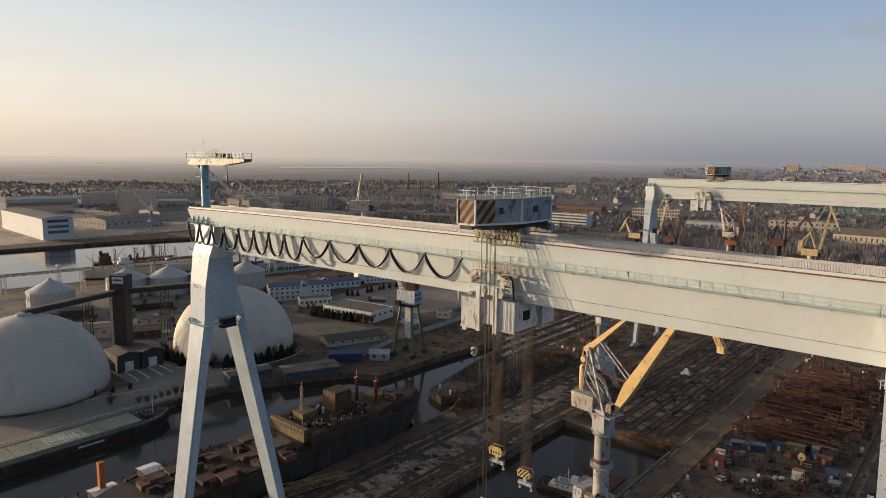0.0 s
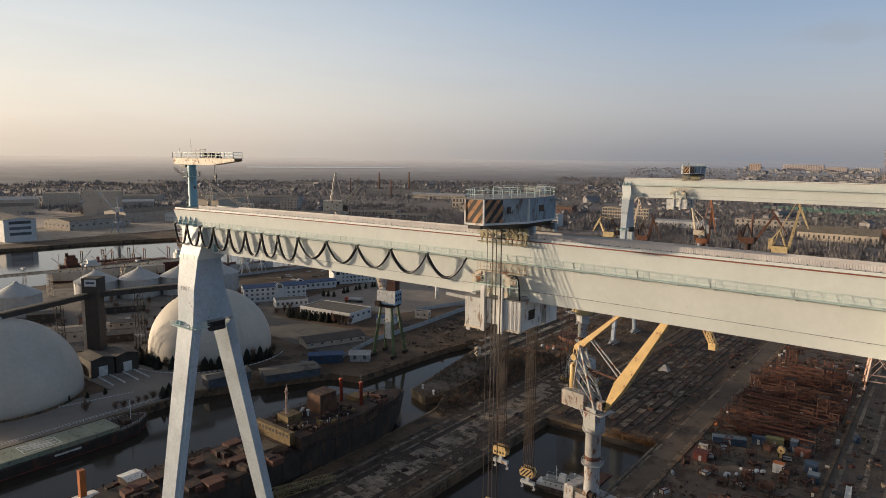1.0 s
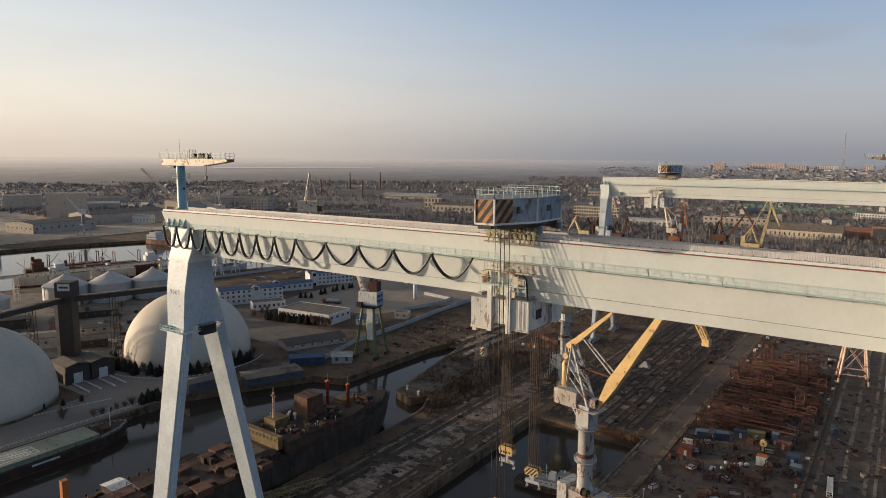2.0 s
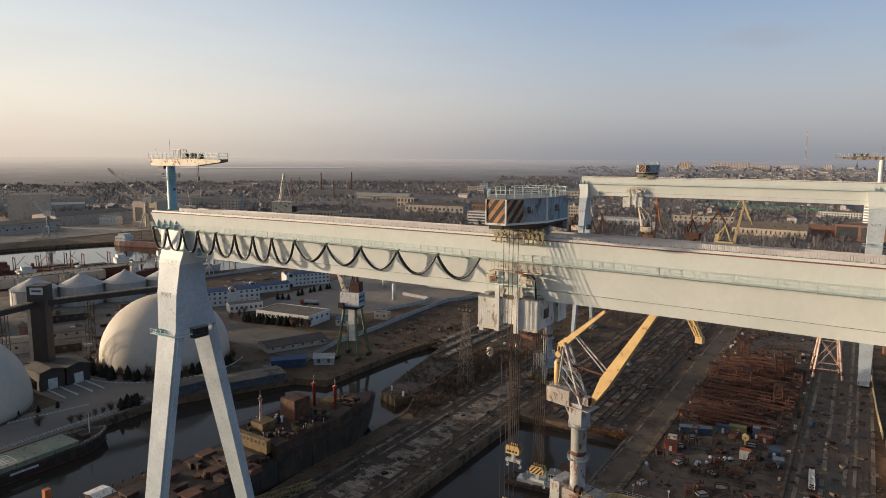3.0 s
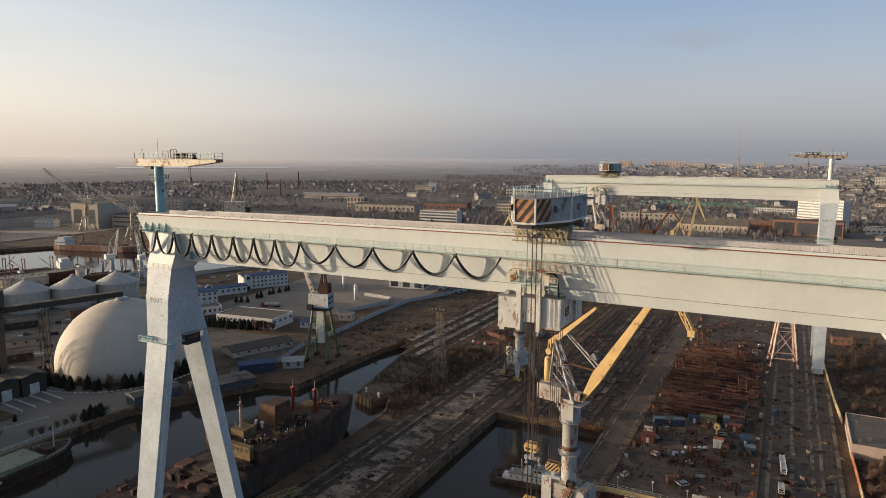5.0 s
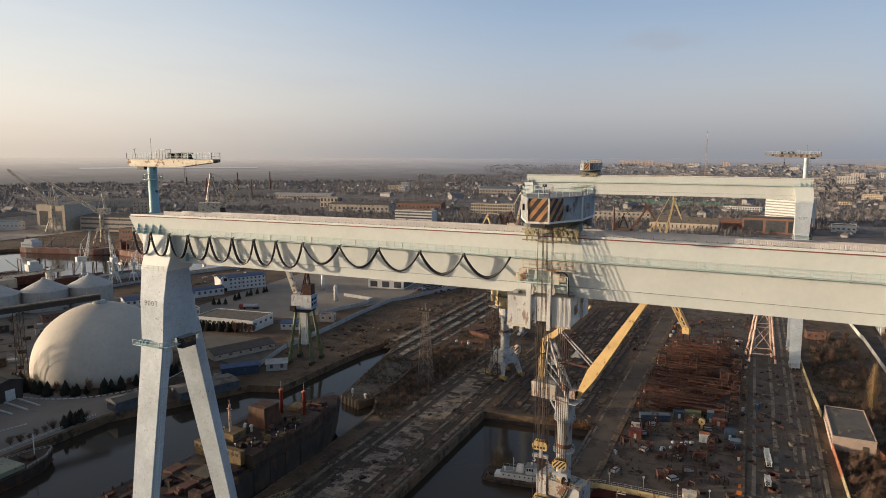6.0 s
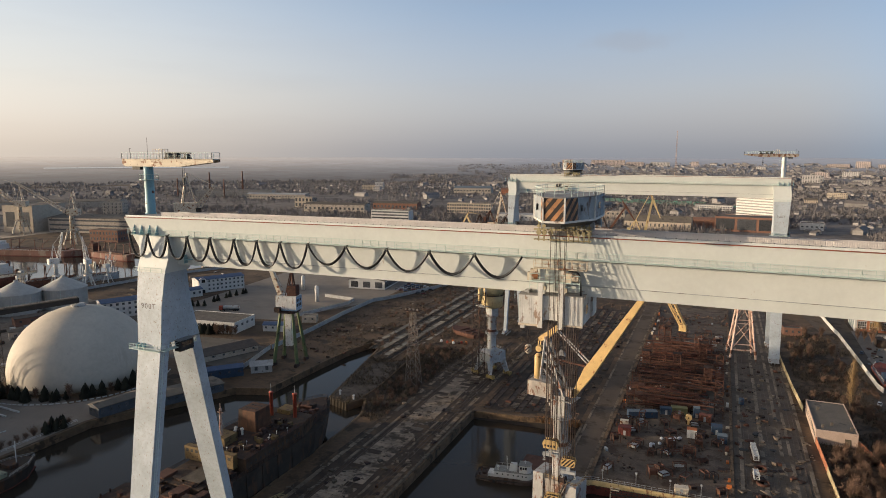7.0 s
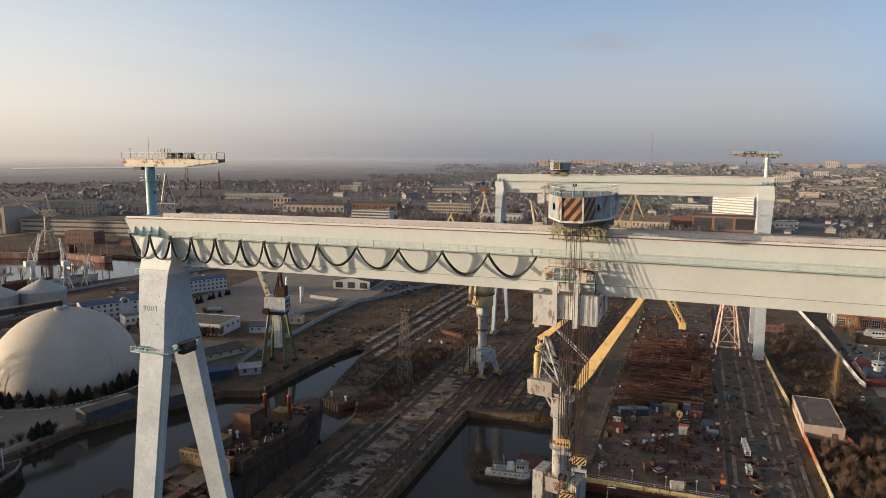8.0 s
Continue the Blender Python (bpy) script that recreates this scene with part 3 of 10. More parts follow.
    pane_me = pane.mesh("screen_panel")
    pane_me.materials.append(M_DECKGREY)
    post = Geo()
    post.box(-0.055, -0.12, -0.16, 0.055, -0.03, 0.36).box(-0.12, -0.2, -0.18, 0.12, -0.02, -0.12)
    post_me = post.mesh("screen_post")
    post_me.materials.append(M_POST)
    for i in range(46 if screens else 0):
        x = -70.2 + 3.05 * i
        for s in (-1, 1):
            for me, nm, dx in ((pane_me, "screen_panel", 0.0), (post_me, "screen_post", 0.0), (post_me, "screen_post", 1.525))[:1 if s > 0 else 3]:
                ob = part(nm, me, None, th)
                ob.matrix_basis = pose(x + dx if s < 0 else x + 3.05, -half(zt) + 0.65 if s < 0 else half(zt) - 3.2, zt + (0.3 if s < 0 else 0.0) + camber(x), 0, 0, 0 if s < 0 else 180)
    # walkway brackets along the front and back
    zw = 86.7
    for s in (-1, 1):
        y0 = s * half(zw)
        fl = Geo()
        rails = Geo()
        for a, b in zip(xs, xs[1:]):
            a_, b_ = max(a, XL - 4), min(b, XR)
            if b_ <= a_:
                continue
            ca, cb = camber(a_), camber(b_)
            rails.rail([(a_, y0 + s * 1.25, zw + 0.1 + ca), (b_, y0 + s * 1.25, zw + 0.1 + cb)], 1.25, 1.6, 0.06)
        wx = [max(xs[0], XL - 4)] + [x for x in xs if XL - 4 < x < XR] + [XR]
        fl.loft([[(x, y0 - s * 0.05, zw + 0.04 + camber(x)), (x, y0 + s * 1.3, zw + 0.04 + camber(x)), (x, y0 + s * 1.3, zw + 0.1 + camber(x)), (x, y0 - s * 0.05, zw + 0.1 + camber(x))][::s] for x in wx])
        part("walkway", fl, M_RAILPAINT, th, "pale turquoise walkway plate")
        part("handrail", rails, M_RAILPAINT, th, "pale turquoise tubular handrail")
        for i in range(30):
            x = XL + 2.4 + i * 4.9
            g = Geo()
            c = camber(x)
            g.bar((x, y0 - s * 0.05, zw - 0.4 + c), (x, y0 + s * 0.5, zw + c), 0.09)
            g.bar((x, y0 + s * 0.05, zw + 0.9 + c), (x + 0.5, y0 + s * 1.2, zw + 0.15 + c), 0.05)
            g.bar((x, y0 + s * 0.05, zw + 0.1 + c), (x, y0 + s * 0.05, zw + 1.1 + c), 0.05)
            part("walkway_bracket", g, M_RAILPAINT, th)
    # gussets over the legs
    for ex in (XL - 4.2, XR - 6.4):
        for i in range(4):
            x = ex + 1.2 + i * 2.2
            g = Geo()
            c = camber(x)
            g.add([(x, -half(zw), zw + c + 0.1), (x, -half(zw) - 1.25, zw + c + 0.1), (x, -half(zw) - 0.28, zw + c + 2.4), (x + 0.1, -half(zw), zw + c + 0.1), (x + 0.1, -half(zw) - 1.25, zw + c + 0.1), (x + 0.1, -half(zw) - 0.28, zw + c + 2.4)],
                  [(0, 1, 2), (5, 4, 3), (0, 3, 4, 1), (1, 4, 5, 2), (2, 5, 3, 0)])
            part("gusset", g, M_JIB, th, "turquoise triangular stiffener")
    # end stops under the girder
    for x in (XL + 10.4, XR - 7.0):
        g = Geo()
        g.box(x, -half(zg) - 0.9, zg - 1.2, x + 0.15, -half(zg) + 0.1, zg + 0.6)
        g.add([(x + 0.15, -half(zg) - 0.7, zg - 0.5), (x + 1.6, -half(zg) + 0.1, zg - 0.5), (x + 0.15, -half(zg) + 0.1, zg - 0.5), (x + 0.15, -half(zg) - 0.7, zg - 0.3), (x + 1.6, -half(zg) + 0.1, zg - 0.3), (x + 0.15, -half(zg) + 0.1, zg - 0.3)],
              [(0, 1, 2), (5, 4, 3), (0, 3, 4, 1), (1, 4, 5, 2), (2, 5, 3, 0)])
        part("end_stop", g, M_JIB, th, "turquoise buffer plate")
    # A-shaped legs: an upper shaft and two splayed lower legs
    for side, x0 in ((-1, XL), (1, XR - 6.6)):
        x1 = x0 + (left_w if side < 0 else 6.6)
        leg = Geo()
        yf = lambda z: -8.0 - (63.5 - z) * 0.158     # outer face of the front leg
        yr = lambda z: 3.0 + (63.5 - z) * 0.205      # outer face of the rear leg
        leg.loft([[(x0 + 0.2, -8.0, 63.5), (x1, -8.0, 63.5), (x1 + 0.3, 3.2, 63.5), (x0 - 0.1, 3.2, 63.5)],
                  [(x0, -7.6, 72), (x1 + 0.4, -7.6, 72), (x1 + 0.6, 0.7, 72), (x0, 0.7, 72)],
                  [(x0 - 0.2, -6.6, 79.0), (x1 + 0.8, -6.6, 79.0), (x1 + 0.8, -0.2, 79.0), (x0 - 0.2, -0.2, 79.0)]])
        shaft = part("leg_shaft", leg, M_LEG, th, "pale upper leg with rust flecks")
        collar = Geo()
        collar.loft([[(x0 - 0.3, -6.7, 79.0), (x1 + 0.9, -6.7, 79.0), (x1 + 0.9, 0.2, 79.0), (x0 - 0.3, 0.2, 79.0)],
                     [(x0 - 0.4, -5.6, 82.0), (x1 + 1.0, -5.6, 82.0), (x1 + 1.0, 3.2, 82.0), (x0 - 0.4, 3.2, 82.0)],
                     [(x0 - 1.4, -4.75, 86.6), (x1 + 0.5, -4.75, 86.6), (x1 + 0.5, 4.0, 86.6), (x0 - 1.4, 4.0, 86.6)]])
        part("leg_collar", collar, M_WHITE, th, "pale saddle joining leg and girder")
        clip_ = Geo().rail([(x0 - 0.6, -7.2, 79.0), (x1 + 0.6, -7.2, 79.0)], 1.1, 1.5, 0.07)
        part("collar_handrail", clip_, M_RAILPAINT, th)
        f = Geo()
        f.loft([[(x0 + 1.5, yf(0), 2.2), (x1 - 0.2, yf(0), 2.2), (x1 - 0.2, yf(0) + 2.3, 2.2), (x0 + 1.5, yf(0) + 2.3, 2.2)],
                [(x0 + 0.2, yf(63.5), 63.5), (x1, yf(63.5), 63.5), (x1, yf(63.5) + 2.5, 63.5), (x0 + 0.2, yf(63.5) + 2.5, 63.5)]])
        part("front_leg", f, M_LEG, th, "pale splayed leg with rust flecks")
        r = Geo()
        r.loft([[(x0 + 1.5, yr(0) - 2.2, 2.2), (x1 - 0.4, yr(0) - 2.2, 2.2), (x1 - 0.4, yr(0), 2.2), (x0 + 1.5, yr(0), 2.2)],
                [(x0 + 0.1, yr(61.5) - 2.2, 61.5), (x1 - 0.2, yr(61.5) - 2.2, 61.5), (x1 + 0.2, yr(63.5) + 0.2, 63.5), (x0 - 0.1, yr(63.5) + 0.2, 63.5)]])
        part("rear_leg", r, M_LEG, th, "pale splayed leg with rust flecks")
        pl = Geo()
        pl.box(x0 - 1.4, -9.2, 62.2, x1 + 0.2, -7.9, 62.35).rail([(x0 - 1.4, -9.1, 62.35), (x1 + 0.2, -9.1, 62.35), (x1 + 1.2, -7.6, 62.35), (x1 + 1.2, 1.2, 62.35)], 1.1, 1.3, 0.07)
        pl.box(x1, -8.2, 62.2, x1 + 1.2, 1.2, 62.35)
        part("knee_platform", pl, M_RAILPAINT, th, "turquoise gallery round the knee of the leg")
        cabn = Geo()
        cabn.box(x1 + 0.1, -4.2, 61.2, x1 + 1.7, -0.2, 63.6)
        cab_ob = part("knee_cabin", cabn, M_DARK, th, "dark cabin between the splayed legs")
        part("cabin_roof", Geo().box(x1, -4.4, 63.6, x1 + 1.9, 0.0, 63.75), M_CABROOF, cab_ob)
        part("cabin_window", Geo().box(x1 + 1.71, -3.7, 62.2, x1 + 1.75, -0.6, 63.3), M_GLASS, cab_ob)
        for i in range(3):
            x = x0 + 0.6 + i * 0.9
            g = Geo()
            g.bar((x, -8.1, 63.2), (x, -9.0, 63.0), 0.3, 0.8)
            part("knee_bracket", g, M_JIB, th)
        for fy, nm in ((yf(0) + 1.1, "front_bogie"), (yr(0) - 1.1, "rear_bogie")):
            b = Geo()
            b.prism([(x0 + 1.4, fy - 5), (x1 - 0.4, fy - 5), (x1 - 0.4, fy + 5), (x0 + 1.4, fy + 5)], 1.0, 2.2, [(x0 + 1.4, fy - 2), (x1 - 0.4, fy - 2), (x1 - 0.4, fy + 2), (x0 + 1.4, fy + 2)])
            for k in range(8):
                wy = fy - 4.4 + k * 1.26
                for rx in (x0 + 2.6, x0 + 4.2):
                    b.tube((rx - 0.15, wy, 0.62), (rx + 0.15, wy, 0.62), 0.42, n=12)
            part(nm, b, M_GREYSTEEL, th, "grey wheel bogie on the crane rail")
        if side == -1 or over_r < 1:
            lettering("900T", 1.65, M_LETTER, shaft, pose((x0 + x1) / 2, -7.652, 71.2, 87.3, 0, 0), spread=1.25)
    # ladder up the front leg
    part("leg_ladder", Geo().ladder((XL + 7.0, yf(20) + 0.6, 20), (XL + 6.9, yf(62) + 0.4, 62), 0.6, 0.8), M_RAILPAINT, th)
    return th


def maintenance_jib(at, flip, label, post=None, beam=None):
    """The small slewing crane on the girder's end."""
    th = thing("maintenance_jib_crane", at, label, "jib crane", "maintenance jib cranes")
    s = -1 if flip else 1
    part("post", Geo().lathe((0, 0, 0), [(1.25, 0), (1.05, 0.4), (1.0, 9.6), (1.0, 10.3)], 20), post or M_JIB, th, "tubular post", True)
    g = Geo().lathe((0, 0, 7.4), [(1.2, 0), (2.0, 0), (2.0, 0.12), (1.2, 0.12)], 16)
    pts = [(2.0 * math.cos(math.tau * i / 12), 2.0 * math.sin(math.tau * i / 12), 7.5) for i in range(13)]
    g.rail(pts, 1.1, 1.1, 0.06)
    part("post_gallery", g, M_RAILPAINT, th, "round gallery with handrail")
    b = Geo()
    for y in (-0.95, 0.95):
        prof = [(-6.4, 11.9), (-6.4, 10.9), (-5.6, 10.3), (9.5, 10.3), (18.8, 11.3), (18.8, 11.9)]
        n = len(prof)
        v = [(s * x, y - 0.12, z) for x, z in prof] + [(s * x, y + 0.12, z) for x, z in prof]
        b.add(v, [tuple(range(n)), tuple(range(2 * n - 1, n - 1, -1))] + [(i, n + i, n + (i + 1) % n, (i + 1) % n) for i in range(n)])
    b.box(min(s * -6.4, s * 18.8), -0.95, 11.75, max(s * -6.4, s * 18.8), 0.95, 11.9)
    b.box(min(s * -5.4, s * 9.2), -0.95, 10.32, max(s * -5.4, s * 9.2), 0.95, 10.45)
    part("jib_beam", b, beam or M_CREAM, th, "jib beam with rust patches")
    part("handrail", Geo().rail([(s * -6.3, -1.2, 11.9), (s * 18.6, -1.2, 11.9), (s * 18.6, 1.2, 11.9), (s * -6.3, 1.2, 11.9), (s * -6.3, -1.2, 11.9)], 1.35, 1.7, 0.08), M_RAILPAINT, th)
    part("deck_plate", Geo().box(min(s * -6.3, s * 18.6), -1.2, 11.9, max(s * -6.3, s * 18.6), 1.2, 11.96), M_CREAM, th)
    w = Geo()
    w.tube((s * 6.0, -0.6, 12.6), (s * 6.0, 0.7, 12.6), 0.55, n=14).tube((s * 8.2, -0.6, 12.7), (s * 8.2, 0.7, 12.7), 0.6, n=14).tube((s * 11.0, -0.5, 12.5), (s * 11.0, 0.5, 12.5), 0.5, n=14)
    w.box(min(s * 5.2, s * 11.6), -0.7, 11.96, max(s * 5.2, s * 11.6), 0.7, 12.25).bar((s * 5.0, 0, 13.2), (s * 12.0, 0, 13.2), 0.35, 0.3)
    part("winch", w, M_DARK, th, "dark greasy hoist winch")
    part("winch_frame", Geo().rail([(s * 2.4, -0.8, 12), (s * 5.0, -0.8, 12), (s * 5.0, 0.8, 12), (s * 2.4, 0.8, 12)], 2.0, 1.0, 0.08), M_CREAM, th)
    part("counterweight", Geo().box(min(s * -3.8, s * -1.6), -0.8, 9.6, max(s * -3.8, s * -1.6), 0.8, 10.28), M_DARK, th)
    part("hook_rope", Geo().tube((s * 9.6, -0.1, 10.3), (s * 9.6, -0.1, 8.0), 0.05, n=5).tube((s * 9.9, 0.1, 10.3), (s * 9.9, 0.1, 8.0), 0.05, n=5), M_DARK, th)
    part("hook", Geo().box(s * 9.75 - 0.3, -0.2, 7.2, s * 9.75 + 0.3, 0.2, 8.0).bar((s * 9.75, 0, 7.2), (s * 9.75 + 0.2, 0, 6.6), 0.2).bar((s * 9.95, 0, 6.7), (s * 9.6, 0, 6.4), 0.18), M_DARK, th)
    part("anemometer", Geo().bar((s * -5.2, 0, 13.2), (s * -5.2, 0, 14.2), 0.06).bar((s * -5.6, 0, 14.0), (s * -4.8, 0, 14.2), 0.06).bar((0, 0, 12), (0, 0, 16.5), 0.05), M_DARK, th)
    return th


def stripes_on(g_dark, g_orange, p0, u, w, z0, z1, out, n=5, rise=1.0):
    """Diagonal bands on an upright face: alternating strips clipped to the face's width and height."""
    h = z1 - z0
    band = (w + h * rise) / n
    p0, u, out = Vector(p0), Vector(u).normalized(), Vector(out).normalized() * 0.02
    for k in range(n):
        for half_, g in ((0, g_dark), (1, g_orange)):
            a = -h * rise + (k + 0.5 * half_) * band
            b = a + band / 2
            # strip between the lines s = a + rise*(z-z0) and s = b + rise*(z-z0)
            pts = [(a, 0), (b, 0), (b + h * rise, h), (a + h * rise, h)]
            for lim, sign in ((0, 1), (w, -1)):
                res = []
                for i in range(len(pts)):
                    (s0, t0), (s1, t1) = pts[i - 1], pts[i]
                    i0, i1 = sign * (s0 - lim) >= 0, sign * (s1 - lim) >= 0
                    if i0 != i1:
                        q = (lim - s0) / (s1 - s0)
                        res.append((lim, t0 + (t1 - t0) * q))
                    if i1:
                        res.append((s1, t1))
                pts = res
                if not pts:
                    break
            if len(pts) >= 3:
                g.add([p0 + u * s + Vector((0, 0, z0 + t)) + out for s, t in pts], [tuple(range(len(pts)))])


def upper_trolley(at, label):
    """Machinery house on top of the girder. Origin: on the deck, on the girder's axis."""
    th = thing("upper_trolley", at, label, "crane trolley", "crane trolleys")
    z0, z1 = 3.1, 6.75
    plan = [(-1.6, -14.0), (1.7, -14.0), (4.9, -6.5), (4.9, 2.0), (3.0, 4.6), (-3.0, 4.6), (-4.9, 2.0), (-4.9, -6.5)]
    body = part("machinery_house", Geo().prism(plan, z0, z1), M_CAB, th, "grey-blue peeling sheet-metal machinery house")
    und = [(x * 0.8, y * 0.8) for x, y in plan]
    part("underframe", Geo().prism(und, z0 - 1.0, z0 - 0.004, plan), M_DARK, th, "dark underframe of the trolley")
    part("roof", Geo().prism([(x * 1.03, y * 1.01) for x, y in plan], z1, z1 + 0.12), M_CABROOF, body, "grey felt roof")
    for a, b in zip(plan, plan[1:] + plan[:1]):
        part("corner_strip", Geo().bar((a[0] * 1.01, a[1] * 1.003, z0 - 0.05), (a[0] * 1.01, a[1] * 1.003, z1 + 0.02), 0.24), M_SHEETWHITE, body)
        part("sill_strip", Geo().bar((a[0] * 1.006, a[1] * 1.004, z0), (b[0] * 1.006, b[1] * 1.004, z0), 0.2, 0.3), M_SHEETWHITE, body)
    d, o = Geo(), Geo()
    stripes_on(d, o, (-1.6, -14.0, 0), (1, 0, 0), 3.3, z0 + 0.15, z1 - 0.05, (0, -1, 0), 4, 0.8)
    stripes_on(d, o, (1.7, -14.0, 0), (3.2, 7.5, 0), 3.4, z0 + 0.15, z1 - 0.05, (7.5, -3.2, 0), 4, 0.8)
    stripes_on(d, o, (-3.0, -10.72, 0), (1.4, -3.28, 0), 3.5, z0 + 0.15, z1 - 0.05, (-7.5, -3.2, 0), 4, 0.8)
    part("dark_stripes", d, M_STRIPE_D, body, "black hazard stripes")
    part("orange_stripes", o, M_STRIPE_O, body, "faded orange hazard stripes")
    for s in (1, -1):
        for y in (-9.6, -2.5):
            x = s * (1.7 + 3.2 * (y + 14) / 7.5 if y < -6.5 else 4.9)
            part("window", Geo().box(x - 0.05, y - 0.75, z0 + 1.5, x + 0.05, y + 0.75, z0 + 2.5), M_GLASS, body, "dark window")
    rp = [(x * 1.0, y * 1.0, z1 + 0.12) for x, y in plan] + [(plan[0][0], plan[0][1], z1 + 0.12)]
    part("roof_handrail", Geo().rail(rp, 1.3, 1.6, 0.07), M_RAILPAINT, th, "pale roof handrail")
    part("roof_rail_inner", Geo().rail([(-4, -3, z1 + 0.12), (4, -3, z1 + 0.12)], 1.3, 1.6, 0.07), M_RAILPAINT, th)
    part("roof_lamp", Geo().bar((-0.5, -9, z1 + 0.1), (-0.5, -9, z1 + 1.6), 0.06).box(-0.8, -9.15, z1 + 1.5, -0.55, -8.85, z1 + 1.9).box(-0.4, -9.15, z1 + 1.5, -0.15, -8.85, z1 + 1.9), M_DARK, th)
    part("opening", Geo().box(-1.1, -14.1, z0 - 0.75, 1.2, -13.6, z0 - 0.1), M_DARK, th)
    part("lookout", Geo().box(4.9, 0.2, z1 - 0.6, 6.4, 1.6, z1 - 0.3), M_CABROOF, th)
    # rope sheaves, posts and cable guides below the nose, before the girder
    for x in (-4.4, -3.5, -2.4, 0.6, 1.4, 2.2, 3.1, 3.9):
        g = Geo()
        g.box(x - 0.09, -5.4, -0.9, x + 0.09, -5.2, 2.4).box(x - 0.3, -5.5, 1.4, x + 0.3, -5.1, 1.75).tube((x, -5.45, 0.5), (x, -5.1, 0.5), 0.42, n=10)
        part("rope_guide", g, M_GUIDE, th, "dull yellow rope guide with sheave")
    part("guide_beam", Geo().box(-5.2, -5.55, 0.9, 4.3, -5.3, 1.15).box(-5.2, -5.55, -0.75, 4.3, -5.3, -0.55), M_GUIDE, th)
    for y in (-3.6, 3.6):
        for x in (-3.5, -1.2, 1.2, 3.5):
            part("wheel", Geo().tube((x, y - 0.2, 0.55), (x, y + 0.2, 0.55), 0.5, n=14), M_DARK, th)
        part("wheel_beam", Geo().box(-4.4, y - 0.35, 0.8, 4.4, y + 0.35, 2.3), M_CAB, th)
    return th


def lower_trolley(at, label):
    """The second trolley that runs under the girder. Origin: on the girder's axis, 75 m up."""
    th = thing("lower_trolley", at, label, "crane trolley", "crane trolleys")
    yf = -5.5
    for x0, x1, z0, z1 in ((-5.65, -2.2, 0.2, 5.3), (-2.0, 1.55, 1.3, 5.4), (1.75, 5.2, 0.7, 5.6)):
        g = Geo()
        g.box(x0, yf + 0.1, z0, x1, yf + 7.0, z1)
        house = part("machine_cabin", g, M_SHEETWHITE, th, "white corrugated cabin with peeling paint")
        rib = Geo()
        n = int((x1 - x0) / 0.36)
        for i in range(n):
            x = x0 + (i + 0.5) * (x1 - x0) / n
            rib.box(x - 0.06, yf + 0.07, z0, x + 0.06, yf + 0.1, z1)
        part("ribs", rib, M_SHEETWHITE, house)
        part("roof", Geo().box(x0 - 0.1, yf - 0.1, z1, x1 + 0.1, yf + 7.1, z1 + 0.12), M_CABROOF, house)
    part("side_window", Geo().box(5.21, yf + 2.6, 2.2, 5.26, yf + 4.6, 3.8), M_GLASS, th, "dark side window")
    part("foot", Geo().box(-5.4, yf, -0.5, -4.6, yf + 0.8, 0.2), M_SHEETWHITE, th)
    part("bottom_beam", Geo().box(-5.7, yf - 0.05, 0.0, -2.1, yf + 0.3, 0.35).box(1.7, yf - 0.05, 0.45, 5.25, yf + 0.3, 0.72), M_CREAM, th)
    yh = -3.9
    for x in (-1.9, 1.6):
        part("cabin_column", Geo().box(x - 0.4, yf - 0.35, -0.1, x + 0.4, yf + 0.05, 7.6), M_SHEETWHITE, th, "pale column before the cabins")
    for x, zt in ((-1.9, 9.8), (1.6, 9.6)):
        part("hanger_column", Geo().box(x - 0.45, yh - 0.7, 5.2, x + 0.45, yh - 0.02, zt), M_SHEETWHITE, th, "pale hanger column before the girder")
        part("column_cap", Geo().box(x - 0.7, yh - 0.8, zt - 3.6, x + 0.7, yh - 0.01, zt - 2.9), M_CREAM, th)
    part("platform", Geo().box(-3.8, yh - 1.7, 7.7, 4.6, yh - 0.7, 7.85).rail([(-3.8, yh - 1.65, 7.85), (4.6, yh - 1.65, 7.85)], 1.2, 1.3, 0.08).rail([(-3.8, yh - 1.65, 6.5), (4.6, yh - 1.65, 6.5)], 1.2, 1.3, 0.08), M_RAILPAINT, th, "pale service platform with handrail")
    part("top_platform", Geo().box(-3.2, yh - 1.6, 9.9, 5.6, yh - 0.6, 10.05).rail([(-3.2, yh - 1.55, 10.05), (5.6, yh - 1.55, 10.05)], 1.3, 1.3, 0.08).rail([(-3.2, yh - 0.65, 10.05), (5.6, yh - 0.65, 10.05)], 1.3, 1.3, 0.08), M_CREAM, th, "rusty upper platform with handrail")
    part("drive", Geo().tube((-3.4, yh - 1.2, 8.6), (-2.4, yh - 1.2, 8.6), 0.55, n=12).box(-4.3, yh - 1.5, 7.85, -3.4, yh - 0.8, 9.2).box(-3.8, yh - 1.4, 9.2, -2.6, yh - 0.9, 9.8), M_CREAM, th, "rusty drive gear")
    part("drive_motor", Geo().tube((3.2, yh - 1.2, 8.6), (4.3, yh - 1.2, 8.6), 0.6, n=12).box(2.2, yh - 1.5, 7.85, 3.2, yh - 0.8, 9.4), M_CREAM, th)
    hose = Geo()
    pts = [(2.6, yh - 1.1, 9.7), (3.9, yh - 1.2, 9.7), (4.4, yh - 1.2, 9.2), (4.6, yh - 1.1, 7.6), (4.7, yh - 1.0, 5.7)]
    for a, b in zip(pts, pts[1:]):
        hose.tube(a, b, 0.16, n=8)
    part("hose", hose, M_CABLE, th, "thick black hose")
    part("yoke", Geo().box(-5.0, yf + 1.0, 5.5, -4.2, yf + 9.5, 5.9).box(4.2, yf + 1.0, 5.9, 5.0, yf + 9.5, 6.2), M_GREYSTEEL, th)
